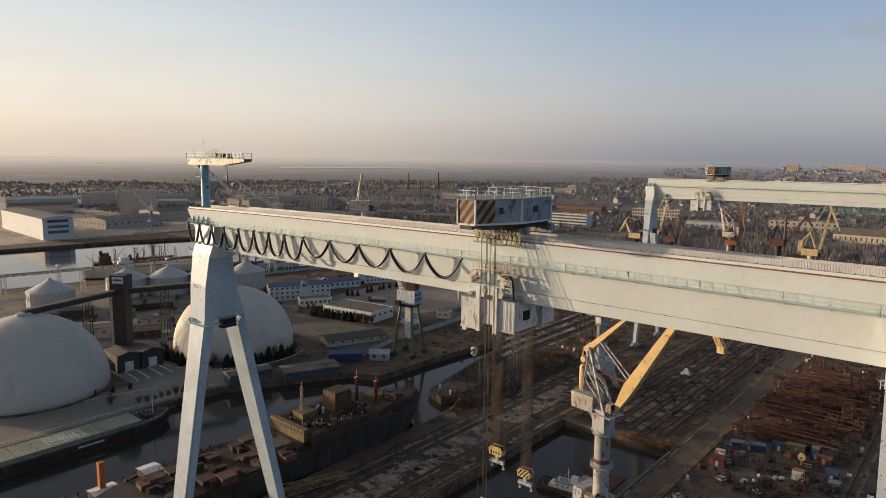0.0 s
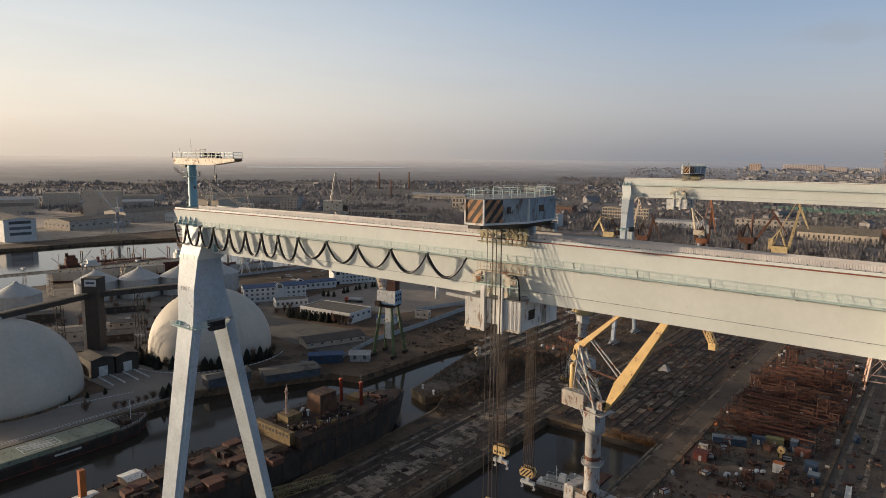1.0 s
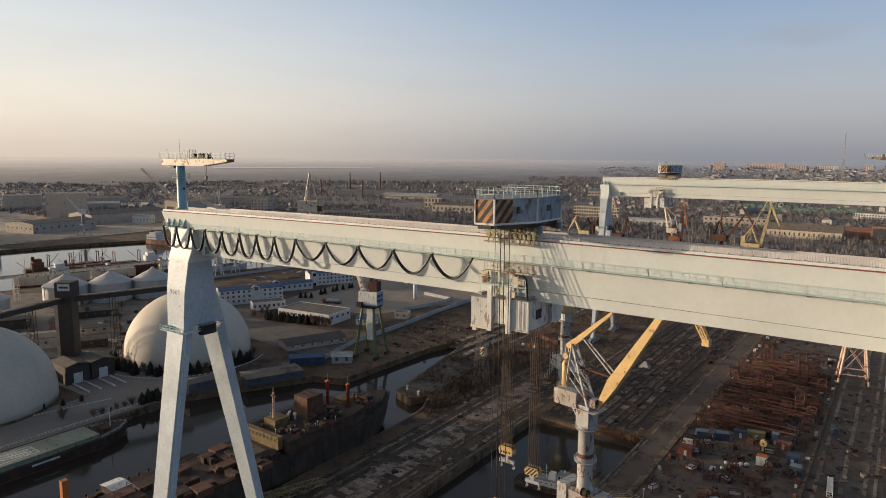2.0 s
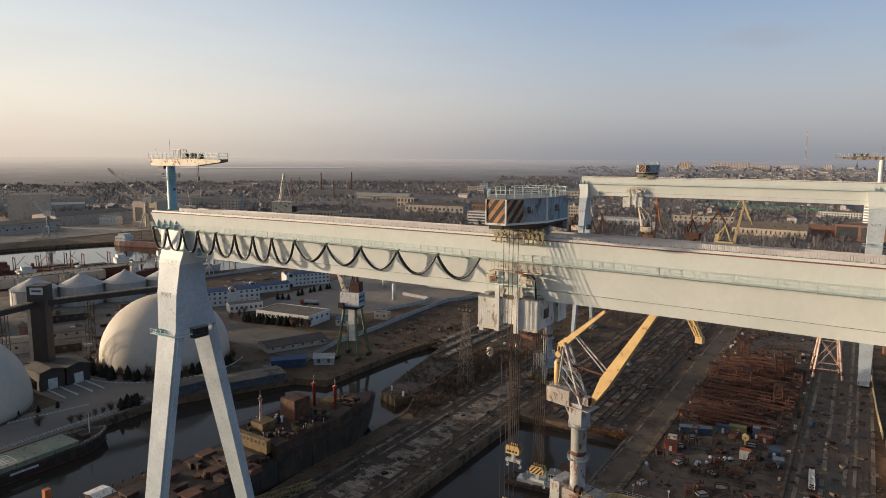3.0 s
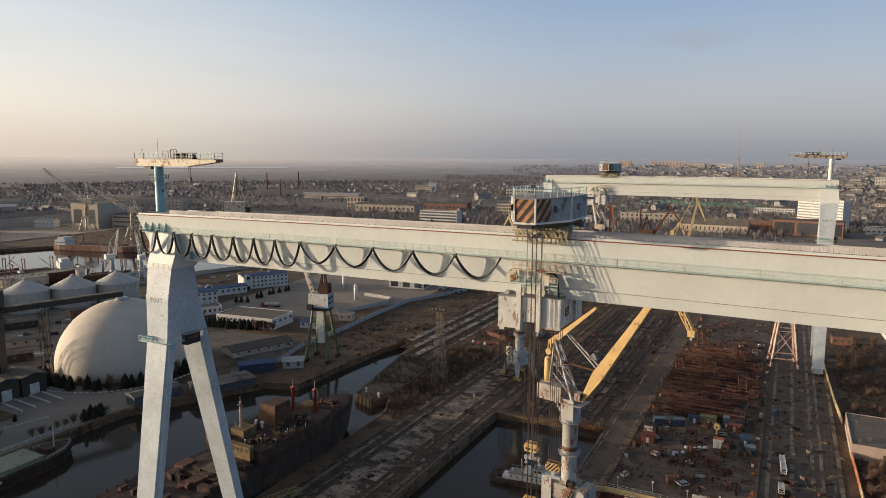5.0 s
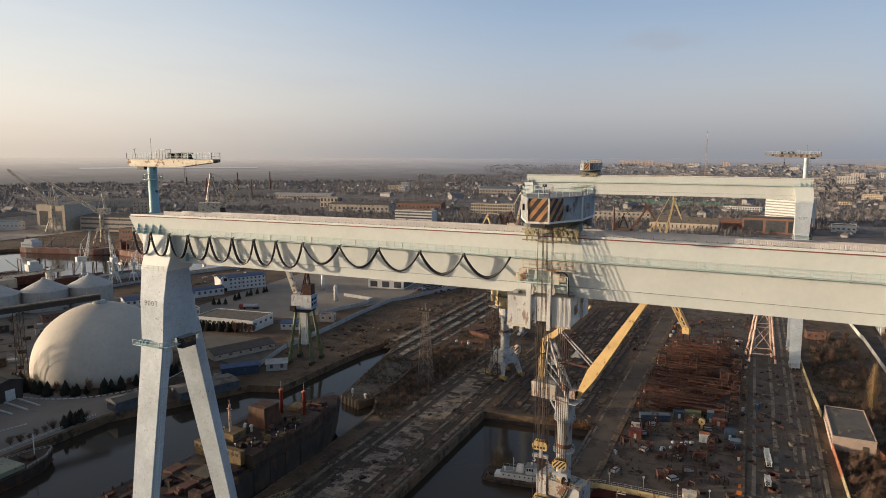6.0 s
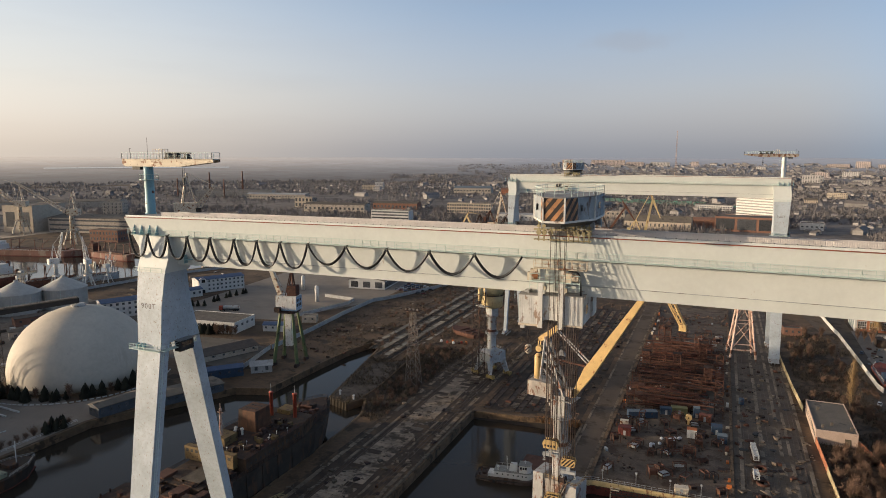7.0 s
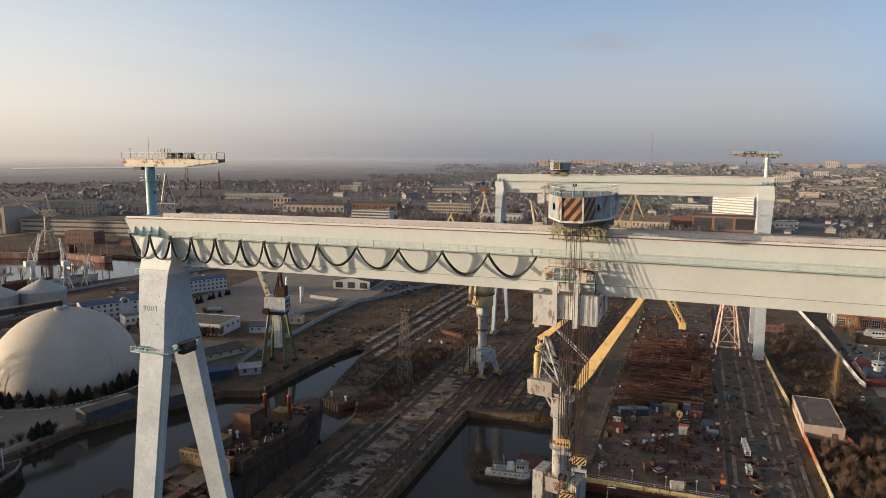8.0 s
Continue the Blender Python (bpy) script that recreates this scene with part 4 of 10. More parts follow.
    part("rear_cabin", Geo().box(-5.4, yf + 8.2, 0.6, 5.4, yf + 12.0, 5.2), M_SHEETWHITE, th)
    return th


def rope_bundle(at, rows, z0, z1, label):
    """Parallel hoist ropes; rows: x, y of each."""
    g = Geo()
    for x, y in rows:
        g.tube((x, y, z0), (x, y, z1), 0.05, n=5)
    return single("hoist_ropes", g, M_ROPE, label, "ropes", "hoist ropes", at)


def hook_block(at, label, striped):
    th = thing("hook_block", at, label, "hook block", "hook blocks")
    th.scale = (0.64, 0.64, 0.64)
    h = Geo()
    prof = [(-1.9, 0), (1.9, 0), (2.2, 1.4), (1.7, 2.4), (-1.7, 2.4), (-2.2, 1.4)]
    n = len(prof)
    for y0, y1 in ((-1.1, -0.75), (0.75, 1.1)):
        h.add([(x, y0, z) for x, z in prof] + [(x, y1, z) for x, z in prof], [tuple(range(n)), tuple(range(2 * n - 1, n - 1, -1))] + [((i + 1) % n, i, n + i, n + (i + 1) % n) for i in range(n)])
    h.box(-1.9, -0.75, 0, 1.9, 0.75, 0.4)
    shell = part("casing", h, M_YELLOW, th, "yellow block casing")
    if striped:
        for p0, ux, uy in (((-1.8, -1.1, 0), 1, -1), ((1.8, 1.1, 0), -1, 1)):
            d, o = Geo(), Geo()
            stripes_on(d, o, p0, (ux, 0, 0), 3.6, 0.1, 2.3, (0, uy, 0), 5, 0.9)
            part("dark_stripes", d, M_STRIPE_D, shell)
    else:
        for i in range(4):
            part("slot", Geo().box(-1.6 + i * 0.85, -1.12, 0.5, -1.05 + i * 0.85, -1.1, 1.1), M_DARK, shell)
    for i in range(5):
        part("sheave", Geo().tube((-1.4 + i * 0.6, 0, 1.5), (-1.1 + i * 0.6, 0, 1.5), 0.7, n=14), M_DARK, th)
    b = Geo()
    b.box(-0.5, -0.4, -1.6, 0.5, 0.4, 0).box(-2.2, -0.5, -2.5, 2.2, 0.5, -1.6)
    part("crosshead", b, M_GREYSTEEL, th, "grey crosshead below the block")
    for x in (-1.9, 1.9):
        g = Geo()
        pts = [(x, 0, -2.5), (x, 0, -3.1), (x + 0.45, 0, -3.5), (x + 0.2, 0, -3.95), (x - 0.3, 0, -3.8)]
        for a, c in zip(pts, pts[1:]):
            g.bar(a, c, 0.3)
        part("hook", g, M_GREYSTEEL, th)
    return th


G1 = (-84.3, 87.0, 0)
G2 = (-83.6, 358.0, 0)
gantry(G1, 5.6, 0.4, "pale painted 900 t gantry crane with A-shaped legs, rust flecked", 3.4)
gantry(G2, 0.2, 0.4, "pale painted 900 t gantry crane standing further down the slipway", -2.2, 3.4, False, 1.025)
maintenance_jib((-158.4, 84.2, 91.2), False, "cream rusty jib crane on a turquoise post")
maintenance_jib((-14.4, 356.5, 93.1), True, "grey-brown jib crane on a pale post, seen far off", M_WHITE, M_RUSTGREY)
upper_trolley((-66.4, 87.0, 90.9), "grey-blue machinery trolley with hazard stripes on its nose")
upper_trolley((-121.5, 358.5, 93.2), "small looking grey trolley with hazard stripes, on the far crane")
lower_trolley((-68.3, 87.0, 75.4), "white peeling cabin trolley hanging under the girder")
lower_trolley((-128.0, 358.0, 76.9), "white cabin trolley hanging under the far girder")


def festoon():
    th = thing("power_cable", (0, 0, 0), "thick black power cable hanging in loops along the girder", "cable")
    tops = [-161.6, -156.4, -150.9, -145.5, -139.5, -133.4, -127.8, -122.2, -115.8]
    step = (-73.4 + 115.8) / 5
    tops += [-115.8 + step * (i + 1) for i in range(5)]
    y = 80.9
    for i, (a, b) in enumerate(zip(tops, tops[1:])):
        g = Geo()
        w = b - a
        sag = 4.9 if w < 6.8 else 3.7
        pts = []
        for k in range(17):
            s = k / 16
            pts.append((a + w * s, y, 87.1 - sag * (1 - abs(2 * s - 1) ** (2.0 if w > 6.8 else 2.6))))
        n = 8
        rings = []
        for k, p in enumerate(pts):
            q0, q1 = pts[max(k - 1, 0)], pts[min(k + 1, 16)]
            d = Vector((q1[0] - q0[0], 0, q1[2] - q0[2])).normalized()
            up = Vector((-d.z, 0, d.x))
            rings.append([Vector(p) + (up * math.cos(math.tau * j / n) + Vector((0, 1, 0)) * math.sin(math.tau * j / n)) * 0.15 for j in range(n)])
        for strand in range(2):
            g.loft([[q + Vector((0, 0.26 * strand - 0.1, 0.12 * math.sin(strand * 2.1 + i))) for q in ring_] for ring_ in rings])
        part("cable_loop", g, M_CABLE, th, "", True)
        part("cable_hanger", Geo().box(a - 0.2, y - 0.3, 87.0, a + 0.2, y + 0.4, 87.25).bar((a, y, 87.2), (a, y + 0.8, 87.3), 0.1), M_POST, th)
    return th


festoon()

# ---- grain terminal ----
M_DOME = mat("grey_white_dome_membrane", (0.46, 0.415, 0.35), 0.7, vary=0.1, scale=0.06, fine=0.6, spot=(0.40, 0.355, 0.30), spot_amount=0.2, spot_scale=0.08, streak=3, bump=0.1)


def storage_dome(at, r, label):
    th = thing("storage_dome", at, label, "storage dome", "storage domes")
    prof = [(r, 0), (r * 1.0, 3.5)] + [(r * math.cos(radians(a)), 3.5 + (r - 1.5) * math.sin(radians(a))) for a in range(4, 88, 4)] + [(0.6, r + 2)]
    part("shell", Geo().lathe((0, 0, 0), prof, 64), M_DOME, th, "smooth pale membrane shell", True)
    part("base_ring", Geo().lathe((0, 0, 0), [(r + 0.6, 0), (r + 0.6, 0.8), (r, 0.9)], 64), M_QUAY, th)
    part("crown_cap", Geo().lathe((0, 0, r + 1.4), [(3.2, 0), (3.2, 1.2), (2.2, 1.8)], 20), M_GREYSTEEL, th)
    return th


storage_dome((-321, 193, 0), 31.3, "large pale grey storage dome with a smooth skin")
storage_dome((-326.4, 93.6, 0), 32.2, "large pale grey storage dome beside the loading sheds")

# ---- slewing cranes ----
M_BOGIE = mat("dirty_dull_yellow_paint", (0.3, 0.22, 0.08), 0.8, vary=0.3, spot=(0.09, 0.06, 0.035), spot_amount=0.45, spot_scale=0.8)
M_SHIPWHITE_RUST = mat("white_paint_rust_streaks", (0.34, 0.335, 0.325), 0.6, vary=0.15, spot=(0.17, 0.07, 0.04), spot_amount=0.4, spot_scale=0.7, streak=2.5)


def luffing_crane(at, yaw, label, body=M_GREYSTEEL, arm=M_YELLOW, house="box", reach=1.0, tower=1.0, portal=13.5, col=14.0, group="luffing cranes", jib=None, boxed=False):
    """Level-luffing crane on a portal. Boom towards +X."""
    th = thing("luffing_crane", at, label, "harbour crane", group, yaw)
    p = portal
    if boxed:
        part("portal_beam", Geo().box(-3.4, -3.2, p - 4.4, 3.6, 3.2, p), M_RUSTGREY, th, "grey deep portal beam")
        for x0, x1, zt in ((-6.6, -3.42, p + 1.2), (3.62, 6.7, p - 0.2)):
            part("portal_leg", Geo().prism([(x0, -3.6), (x1, -3.6), (x1, 3.6), (x0, 3.6)], 2.2, zt - 0.3).prism([(x0, -3.6), (x1, -3.6), (x1, 3.6), (x0, 3.6)], zt - 0.3, zt, [(x0 + .2, -3.4), (x1 - .2, -3.4), (x1 - .2, 3.4), (x0 + .2, 3.4)]), body, th, "pale box leg of the portal")
            for sy in (-1, 1):
                part("bogie", Geo().box(x0 + 0.8, sy * 3.6 - 2.4, 0.7, x1 - 0.8, sy * 3.6 + 2.4, 2.2).tube((x0 + 1.4, sy * 3.6 - 1.5, 0.5), (x1 - 1.4, sy * 3.6 - 1.5, 0.5), 0.45, n=10).tube((x0 + 1.4, sy * 3.6 + 1.5, 0.5), (x1 - 1.4, sy * 3.6 + 1.5, 0.5), 0.45, n=10), M_BOGIE, th, "dirty yellow wheel bogie")
        part("stair", Geo().bar((0.4, -4.0, p - 7), (3.4, -4.0, p - 0.2), 1.1, 0.2).rail([(0.4, -4.5, p - 7), (3.4, -4.5, p - 0.2)], 1.0, 1.2, 0.08), M_DARK, th, "dark steel stair")
        part("portal_rail", Geo().rail([(-3.3, -3.15, p), (3.5, -3.15, p)], 1.1, 1.5, 0.07).rail([(3.7, -3.4, p - 0.2), (6.6, -3.4, p - 0.2), (6.6, 3.4, p - 0.2)], 1.1, 1.5, 0.07), M_YELLOW, th, "yellow handrail")
        part("cable_drum", Geo().tube((1.6, -2.9, p + 0.9), (3.0, -2.9, p + 0.9), 0.85, n=16).tube((1.4, -2.9, p + 0.9), (1.58, -2.9, p + 0.9), 1.1, n=16).tube((3.02, -2.9, p + 0.9), (3.2, -2.9, p + 0.9), 1.1, n=16), M_RUST_DARK, th, "rusty cable drum")
    else:
        part("portal_beam", Geo().prism([(-5.0, -4.6), (5.0, -4.6), (5.0, 4.6), (-5.0, 4.6)], p - 5.4, p - 0.5, [(-4.9, -4.4), (4.9, -4.4), (4.9, 4.4), (-4.9, 4.4)]).prism([(-4.6, -4.1), (4.6, -4.1), (4.6, 4.1), (-4.6, 4.1)], p - 0.5, p, [(-3.4, -3.0), (3.4, -3.0), (3.4, 3.0), (-3.4, 3.0)]), body, th, "pale worn deep portal frame")
        part("portal_rail", Geo().rail([(-4.8, -4.3, p - 0.4), (4.8, -4.3, p - 0.4), (4.8, 4.3, p - 0.4), (-4.8, 4.3, p - 0.4), (-4.8, -4.3, p - 0.4)], 1.1, 1.8, 0.07), M_GREYSTEEL, th)
        for sx in (-1, 1):
            for sy in (-1, 1):
                g = Geo()
                g.bar((sx * 3.7, sy * 3.3, p - 4.6), (sx * 5.4, sy * 5.2, 2.0), 2.9, 2.9, 1.6, 1.6)
                part("portal_leg", g, body, th)
                part("bogie", Geo().box(sx * 5.4 - 0.7, sy * 5.4 - 2.4, 0.7, sx * 5.4 + 0.7, sy * 5.4 + 2.4, 2.2).tube((sx * 5.4 - 0.2, sy * 5.4 - 1.5, 0.5), (sx * 5.4 + 0.2, sy * 5.4 - 1.5, 0.5), 0.45, n=10).tube((sx * 5.4 - 0.2, sy * 5.4 + 1.5, 0.5), (sx * 5.4 + 0.2, sy * 5.4 + 1.5, 0.5), 0.45, n=10), M_BOGIE, th, "dirty yellow wheel bogie")
    c = p + col
    part("column", Geo().lathe((0, 0, p), [(2.5, 0), (2.1, 0.6), (2.1, col - 1.2), (2.35, col - 1.0), (2.35, col)], 24), body, th, "pale round column with rust bands", True)
    part("column_band", Geo().lathe((0, 0, p + col * 0.52), [(2.14, 0), (2.14, 1.1)], 24), M_RUST, th, "rust-red band on the column", True)
    for z in (p + col * 0.45, p + col - 0.8):
        g = Geo().lathe((0, 0, z), [(2.1, 0), (3.0, 0), (3.0, 0.1), (2.1, 0.1)], 18)
        g.rail([(3.0 * math.cos(math.tau * i / 10), 3.0 * math.sin(math.tau * i / 10), z + 0.1) for i in range(11)], 1.1, 1.8, 0.07)
        part("ring_gallery", g, M_GREYSTEEL, th)
    part("column_ladder", Geo().ladder((-2.5, 0, p), (-2.5, 0, c), 0.6, 0.6, (0, 1, 0)), M_RUST_DARK, th)
    part("slewing_shaft", Geo().box(-2.0, -2.2, c, 2.0, 2.2, c + 6.0), body, th, "pale square slewing shaft")
    h = c + 5.6
    if house == "round":
        part("machinery_house", Geo().lathe((0, 0, h - 2.0), [(4.2, 0), (5.0, 0.6), (5.0, 5.6), (4.6, 6.2), (5.0, 6.3), (5.0, 10.0), (4.0, 11.0)], 26), arm, th, "yellow round machinery house", True)
        part("house_gallery", Geo().lathe((0, 0, h + 4.0), [(5.0, 0), (5.7, 0), (5.7, 0.12), (5.0, 0.12)], 26).rail([(5.7 * math.cos(math.tau * i / 14), 5.7 * math.sin(math.tau * i / 14), h + 4.1) for i in range(15)], 1.1, 2, 0.08), M_RUST_DARK, th)
        part("access_tower", Geo().truss((-8.0, 0, 2), (-8.0, 0, h + 6), 4.0, 4.0, 8, 0.22), M_RUST_DARK, th, "dark lattice stair tower")
    else:
        part("machinery_house", Geo().box(-8.2, -2.6, h - 0.6, -1.8, 2.6, h + 3.4), M_RUSTGREY, th, "grey machinery house with rust patches")
        part("house_roof", Geo().box(-8.4, -2.8, h + 3.4, -1.6, 2.8, h + 3.55).rail([(-8.3, -2.7, h + 3.55), (-1.7, -2.7, h + 3.55), (-1.7, 2.7, h + 3.55), (-8.3, 2.7, h + 3.55), (-8.3, -2.7, h + 3.55)], 1.1, 1.5, 0.07), M_CABROOF, th)
        part("ballast", Geo().prism([(-9.6, -2.3), (-8.2, -2.6), (-8.2, 2.6), (-9.6, 2.3)], h - 1.0, h + 3.2), M_RUSTGREY, th, "rusty ballast box")
        part("operator_cabin", Geo().box(2.1, -2.0, h + 0.6, 3.8, 0.2, h + 2.8), M_RUSTGREY, th)
        part("cabin_window", Geo().box(4.0, -1.8, h + 1.5, 4.06, 0.2, h + 2.9), M_GLASS, th, "dark cabin window")
        part("stay", Geo().bar((-5.5, 0, h - 0.7), (-1.8, 0, c - 0.6), 0.4).bar((-5.0, 1.5, h - 0.7), (-1.6, 1.2, c - 0.2), 0.3), body, th)
    part("deck", Geo().box(-8, -2.9, h - 0.8, 4.4, 2.9, h - 0.6), body, th)
    top = h + 19.5 * tower
    ax = -5.0
    for y in (-1.9, 1.9):
        part("tower_strut", Geo().bar((1.6, y, h - 0.4), (ax, y * 0.45, top), 0.55).bar((-5.8, y, h + 4.1), (ax, y * 0.45, top), 0.5), body, th, "grey tubular tower strut")
    lat = Geo()
    for i in range(4):
        s0, s1 = (i + 0.5) / 5, (i + 1.4) / 5
        for y in (-1, 1):
            a0 = Vector((1.6, 1.9 * y, h)).lerp(Vector((ax, 0.85 * y, top)), s0)
            b0 = Vector((-5.8, 1.9 * y, h + 4.1)).lerp(Vector((ax, 0.85 * y, top)), s1)
            lat.bar(a0, b0, 0.28)
        lat.bar(Vector((1.6, 1.9, h)).lerp(Vector((ax, 0.85, top)), s0), Vector((1.6, -1.9, h)).lerp(Vector((ax, -0.85, top)), s1), 0.28)
    part("tower_lattice", lat, body, th, "grey lattice bracing")
    mz = h + (top - h) * 0.55
    part("tower_platform", Geo().box(-5.5, -1.6, mz, -0.5, 1.6, mz + 0.1).rail([(-5.5, -1.6, mz), (-0.5, -1.6, mz), (-0.5, 1.6, mz)], 1.1, 1.4, 0.07), M_GREYSTEEL, th)
    tip = (ax - 2.2, 0, top - 1.3)
    kink = (ax + 0.6, 0, top + 0.6)
    far = (ax + 13.0 * reach, 0, top + 10.6)
    part("rocker_beam", Geo().bar(tip, kink, 1.0, 1.3, 1.5, 1.9).bar(kink, far, 1.5, 1.6, 0.6, 0.7), arm, th, "yellow rocker beam")
    part("rocker_rail", Geo().rail([(kink[0], 0.6, kink[2] + 0.8), (far[0], 0.6, far[2] + 0.4)], 1.0, 2.0, 0.07), M_RUST_DARK, th)
    for y in (-0.7, 0.7):
        part("link_rod", Geo().bar((tip[0], y, tip[2]), (tip[0] - 0.2, y, h + 16.0 * tower - 1.6), 0.25), arm, th)
    part("moving_counterweight", Geo().lathe((tip[0] - 0.3, 0, h + 2.0), [(0.9, 0), (1.1, 0.3), (1.1, 9.6 * tower), (0.7, 10.4 * tower)], 14), arm, th, "yellow hanging counterweight", True)
    part("counterweight_pulley", Geo().tube((tip[0], -0.8, h + 14.8 * tower), (tip[0], 0.8, h + 14.8 * tower), 0.9, n=14), arm, th)
    foot = Vector((3.4, 0, h + 0.2))
    joint = Vector((3.4 + 5.1 * reach, 0, h + 8.3))
    end = Vector((3.4 + 24.6 * reach, 0, h + 36.3 * (tower + 0.17)))
    part("boom", Geo().bar(foot, joint, 1.3, 1.0, 2.2, 3.1).bar(joint, end, 2.2, 3.1, 0.9, 1.0), arm, th, "yellow tapering box boom")
    for y in (-0.9, 0.9):
        part("tie_rod", Geo().bar((kink[0] + 2.6, y * 0.6, kink[2] + 1.6), (joint.x + 0.6, y, joint.z + 1.6), 0.32), body, th, "pale tie rod")
    part("luffing_screw", Geo().tube((-3.2, 0, mz + 1.2), (joint.x, 0, joint.z + 1.2), 0.32, n=8).tube((-3.6, 0, mz + 1.3), (0.4, 0, mz - 0.2), 0.55, n=8), M_RUST, th, "rust-red luffing ram")
    if jib:
        part("forearm", Geo().truss(end, (jib[0], 0, jib[1]), 1.5, 1.1, 7, 0.24), arm, th, "yellow lattice forearm")
        part("forearm_head", Geo().box(jib[0] - 0.8, -0.7, jib[1] - 1.2, jib[0] + 0.9, 0.7, jib[1] + 0.4), arm, th)
    part("boom_hoist_rope", Geo().tube((kink[0], 0.1, kink[2]), tuple(end), 0.05, n=4), M_ROPE, th)
    return th


luffing_crane((-81.3, 152.4, 0), -13, "grey luffing crane with yellow boom and counterweight on a white column", body=M_SHIPWHITE_RUST, col=18.5, tower=0.83, reach=0.9, jib=(32.0, 62.3), boxed=True)
luffing_crane((-140.2, 268.0, 0), 60, "white column crane with a round pale yellow machinery house", arm=M_PALEYELLOW, house="round", portal=12.5, col=17.0, tower=0.55, reach=0.6)


def link_crane(foot, apex, tip, label, arm, body):
    """A double-link harbour crane: boom from its foot to the apex, a drooping forearm, a back stay, on a column and portal."""
    f, a, t = Vector(foot), Vector(apex), Vector(tip)
    side = -1 if a.x < f.x else 1
    base = Vector((f.x - side * 4.0, f.y, 0))
    th = thing("luffing_crane", base, label, "harbour crane", "luffing cranes")
    f, a, t = f - base, a - base, t - base
    h = f.z - 1.5
    for sx in (-1, 1):
        for sy in (-1, 1):
            part("portal_leg", Geo().bar((sx * 2.8, sy * 2.8, 15), (sx * 5.2, sy * 5.2, 0.8), 1.6, 1.6, 1.1, 1.1), body, th)
            part("bogie", Geo().box(sx * 5.2 - 0.6, sy * 5.2 - 2, 0, sx * 5.2 + 0.6, sy * 5.2 + 2, 1.4), M_RUST_DARK, th)
    part("portal_beam", Geo().prism([(-4, -4), (4, -4), (4, 4), (-4, 4)], 13.5, 16.5, [(-3, -3), (3, -3), (3, 3), (-3, 3)]), body, th)
    part("column", Geo().lathe((0, 0, 16.5), [(2.2, 0), (1.9, 1), (1.9, h - 18), (2.6, h - 16.5)], 16), body, th, "", True)
    part("machinery_house", Geo().box(-5.4, -2.6, h, 4.2, 2.6, h + 4.4), arm, th, "boxy machinery house")
    part("house_roof", Geo().box(-5.6, -2.8, h + 4.4, 4.4, 2.8, h + 4.6), M_ROOFDARK, th)
    part("operator_cabin", Geo().box(side * 4.2 - 1, -2.4, h - 0.5, side * 4.2 + 1, -0.4, h + 2.2), M_GLASS, th)
    for y in (-1.8, 1.8):
        part("a_frame", Geo().bar((side * 2.6, y, h + 4.4), (-side * 1.6, y * .4, h + 15), 0.5).bar((-side * 4.6, y, h + 4.4), (-side * 1.6, y * .4, h + 15), 0.5), body, th)
    for y in (-1.1, 1.1):
        part("boom_side", Geo().bar(f + Vector((0, y, 0)), a + Vector((0, y * .45, 0)), 0.7, 1.9, 0.5, 1.1), arm, th)
    part("boom_lacing", Geo().bar(f.lerp(a, .25), f.lerp(a, .3), 2.2, 1.2).bar(f.lerp(a, .5), f.lerp(a, .55), 1.8, 1.0).bar(f.lerp(a, .75), f.lerp(a, .8), 1.4, .9), arm, th)
    back = a + (a - t) * 0.32
    part("forearm", Geo().bar(back, a, 0.8, 0.8, 1.1, 1.7).bar(a, t, 1.1, 1.7, 0.6, 0.6), arm, th, "drooping forearm")
    part("back_stay", Geo().bar(back, (-side * 1.6, 0, h + 15), 0.4), arm, th)
    part("rope", Geo().bar(t, (t.x, t.y, t.z - 12), 0.12), M_ROPE, th)
    part("counterweight", Geo().box(-side * 6.4 - 1.3, -1.6, h + 2, -side * 6.4 + 1.3, 1.6, h + 9), body, th)
    part("counterweight_arm", Geo().bar((-side * 6.4, 0, h + 8), (-side * 1.6, 0, h + 15), 0.6), body, th)
    return th


M_ROOFDARK = mat("dark_roof_sheet", (0.08, 0.065, 0.055), 0.8, vary=0.2)
M_RUSTORANGE = mat("faded_orange_red_paint", (0.33, 0.13, 0.06), 0.7, vary=0.2, spot=(0.12, 0.05, 0.03), spot_amount=0.35, spot_scale=0.4)
for foot, apex, tip, label, arm, body in (
        ((-93.0, 470, 45), (-87.7, 470, 73.5), (-82.0, 470, 60), "tall faded yellow double-link crane at the head of the slipway", M_PALEYELLOW, M_PALEYELLOW),
        ((-126.8, 530, 42.7), (-113.7, 530, 63.2), (-105.1, 530, 50.4), "dark rust-brown double-link crane beyond the slipway", M_RUST, M_RUST_DARK),
        ((-233.9, 560, 40.1), (-228.8, 560, 66.5), (-224.0, 560, 51.7), "faded cream double-link crane with a rusty foot", M_CREAM, M_RUST),
        ((-189.4, 595, 38.8), (-193.6, 595, 59.8), (-186.6, 595, 47.0), "cream double-link crane with its boom raised", M_CREAM, M_GREYSTEEL),
        ((-178.5, 595, 31.9), (-176.8, 595, 62.2), (-172.6, 595, 40.2), "orange-red double-link crane with its boom raised", M_RUSTORANGE, M_RUST),
        ((-241.3, 520, 39.9), (-247.4, 520, 51.8), (-253.0, 520, 41.8), "short faded yellow double-link crane among the sheds", M_PALEYELLOW, M_RUST_DARK),
        ((-219.0, 560, 34.4), (-215.6, 560, 51.7), (-207.9, 560, 35.4), "rust-red double-link crane with a lattice stay", M_RUST, M_RUST_DARK)):
    link_crane(foot, apex, tip, label, arm, body)

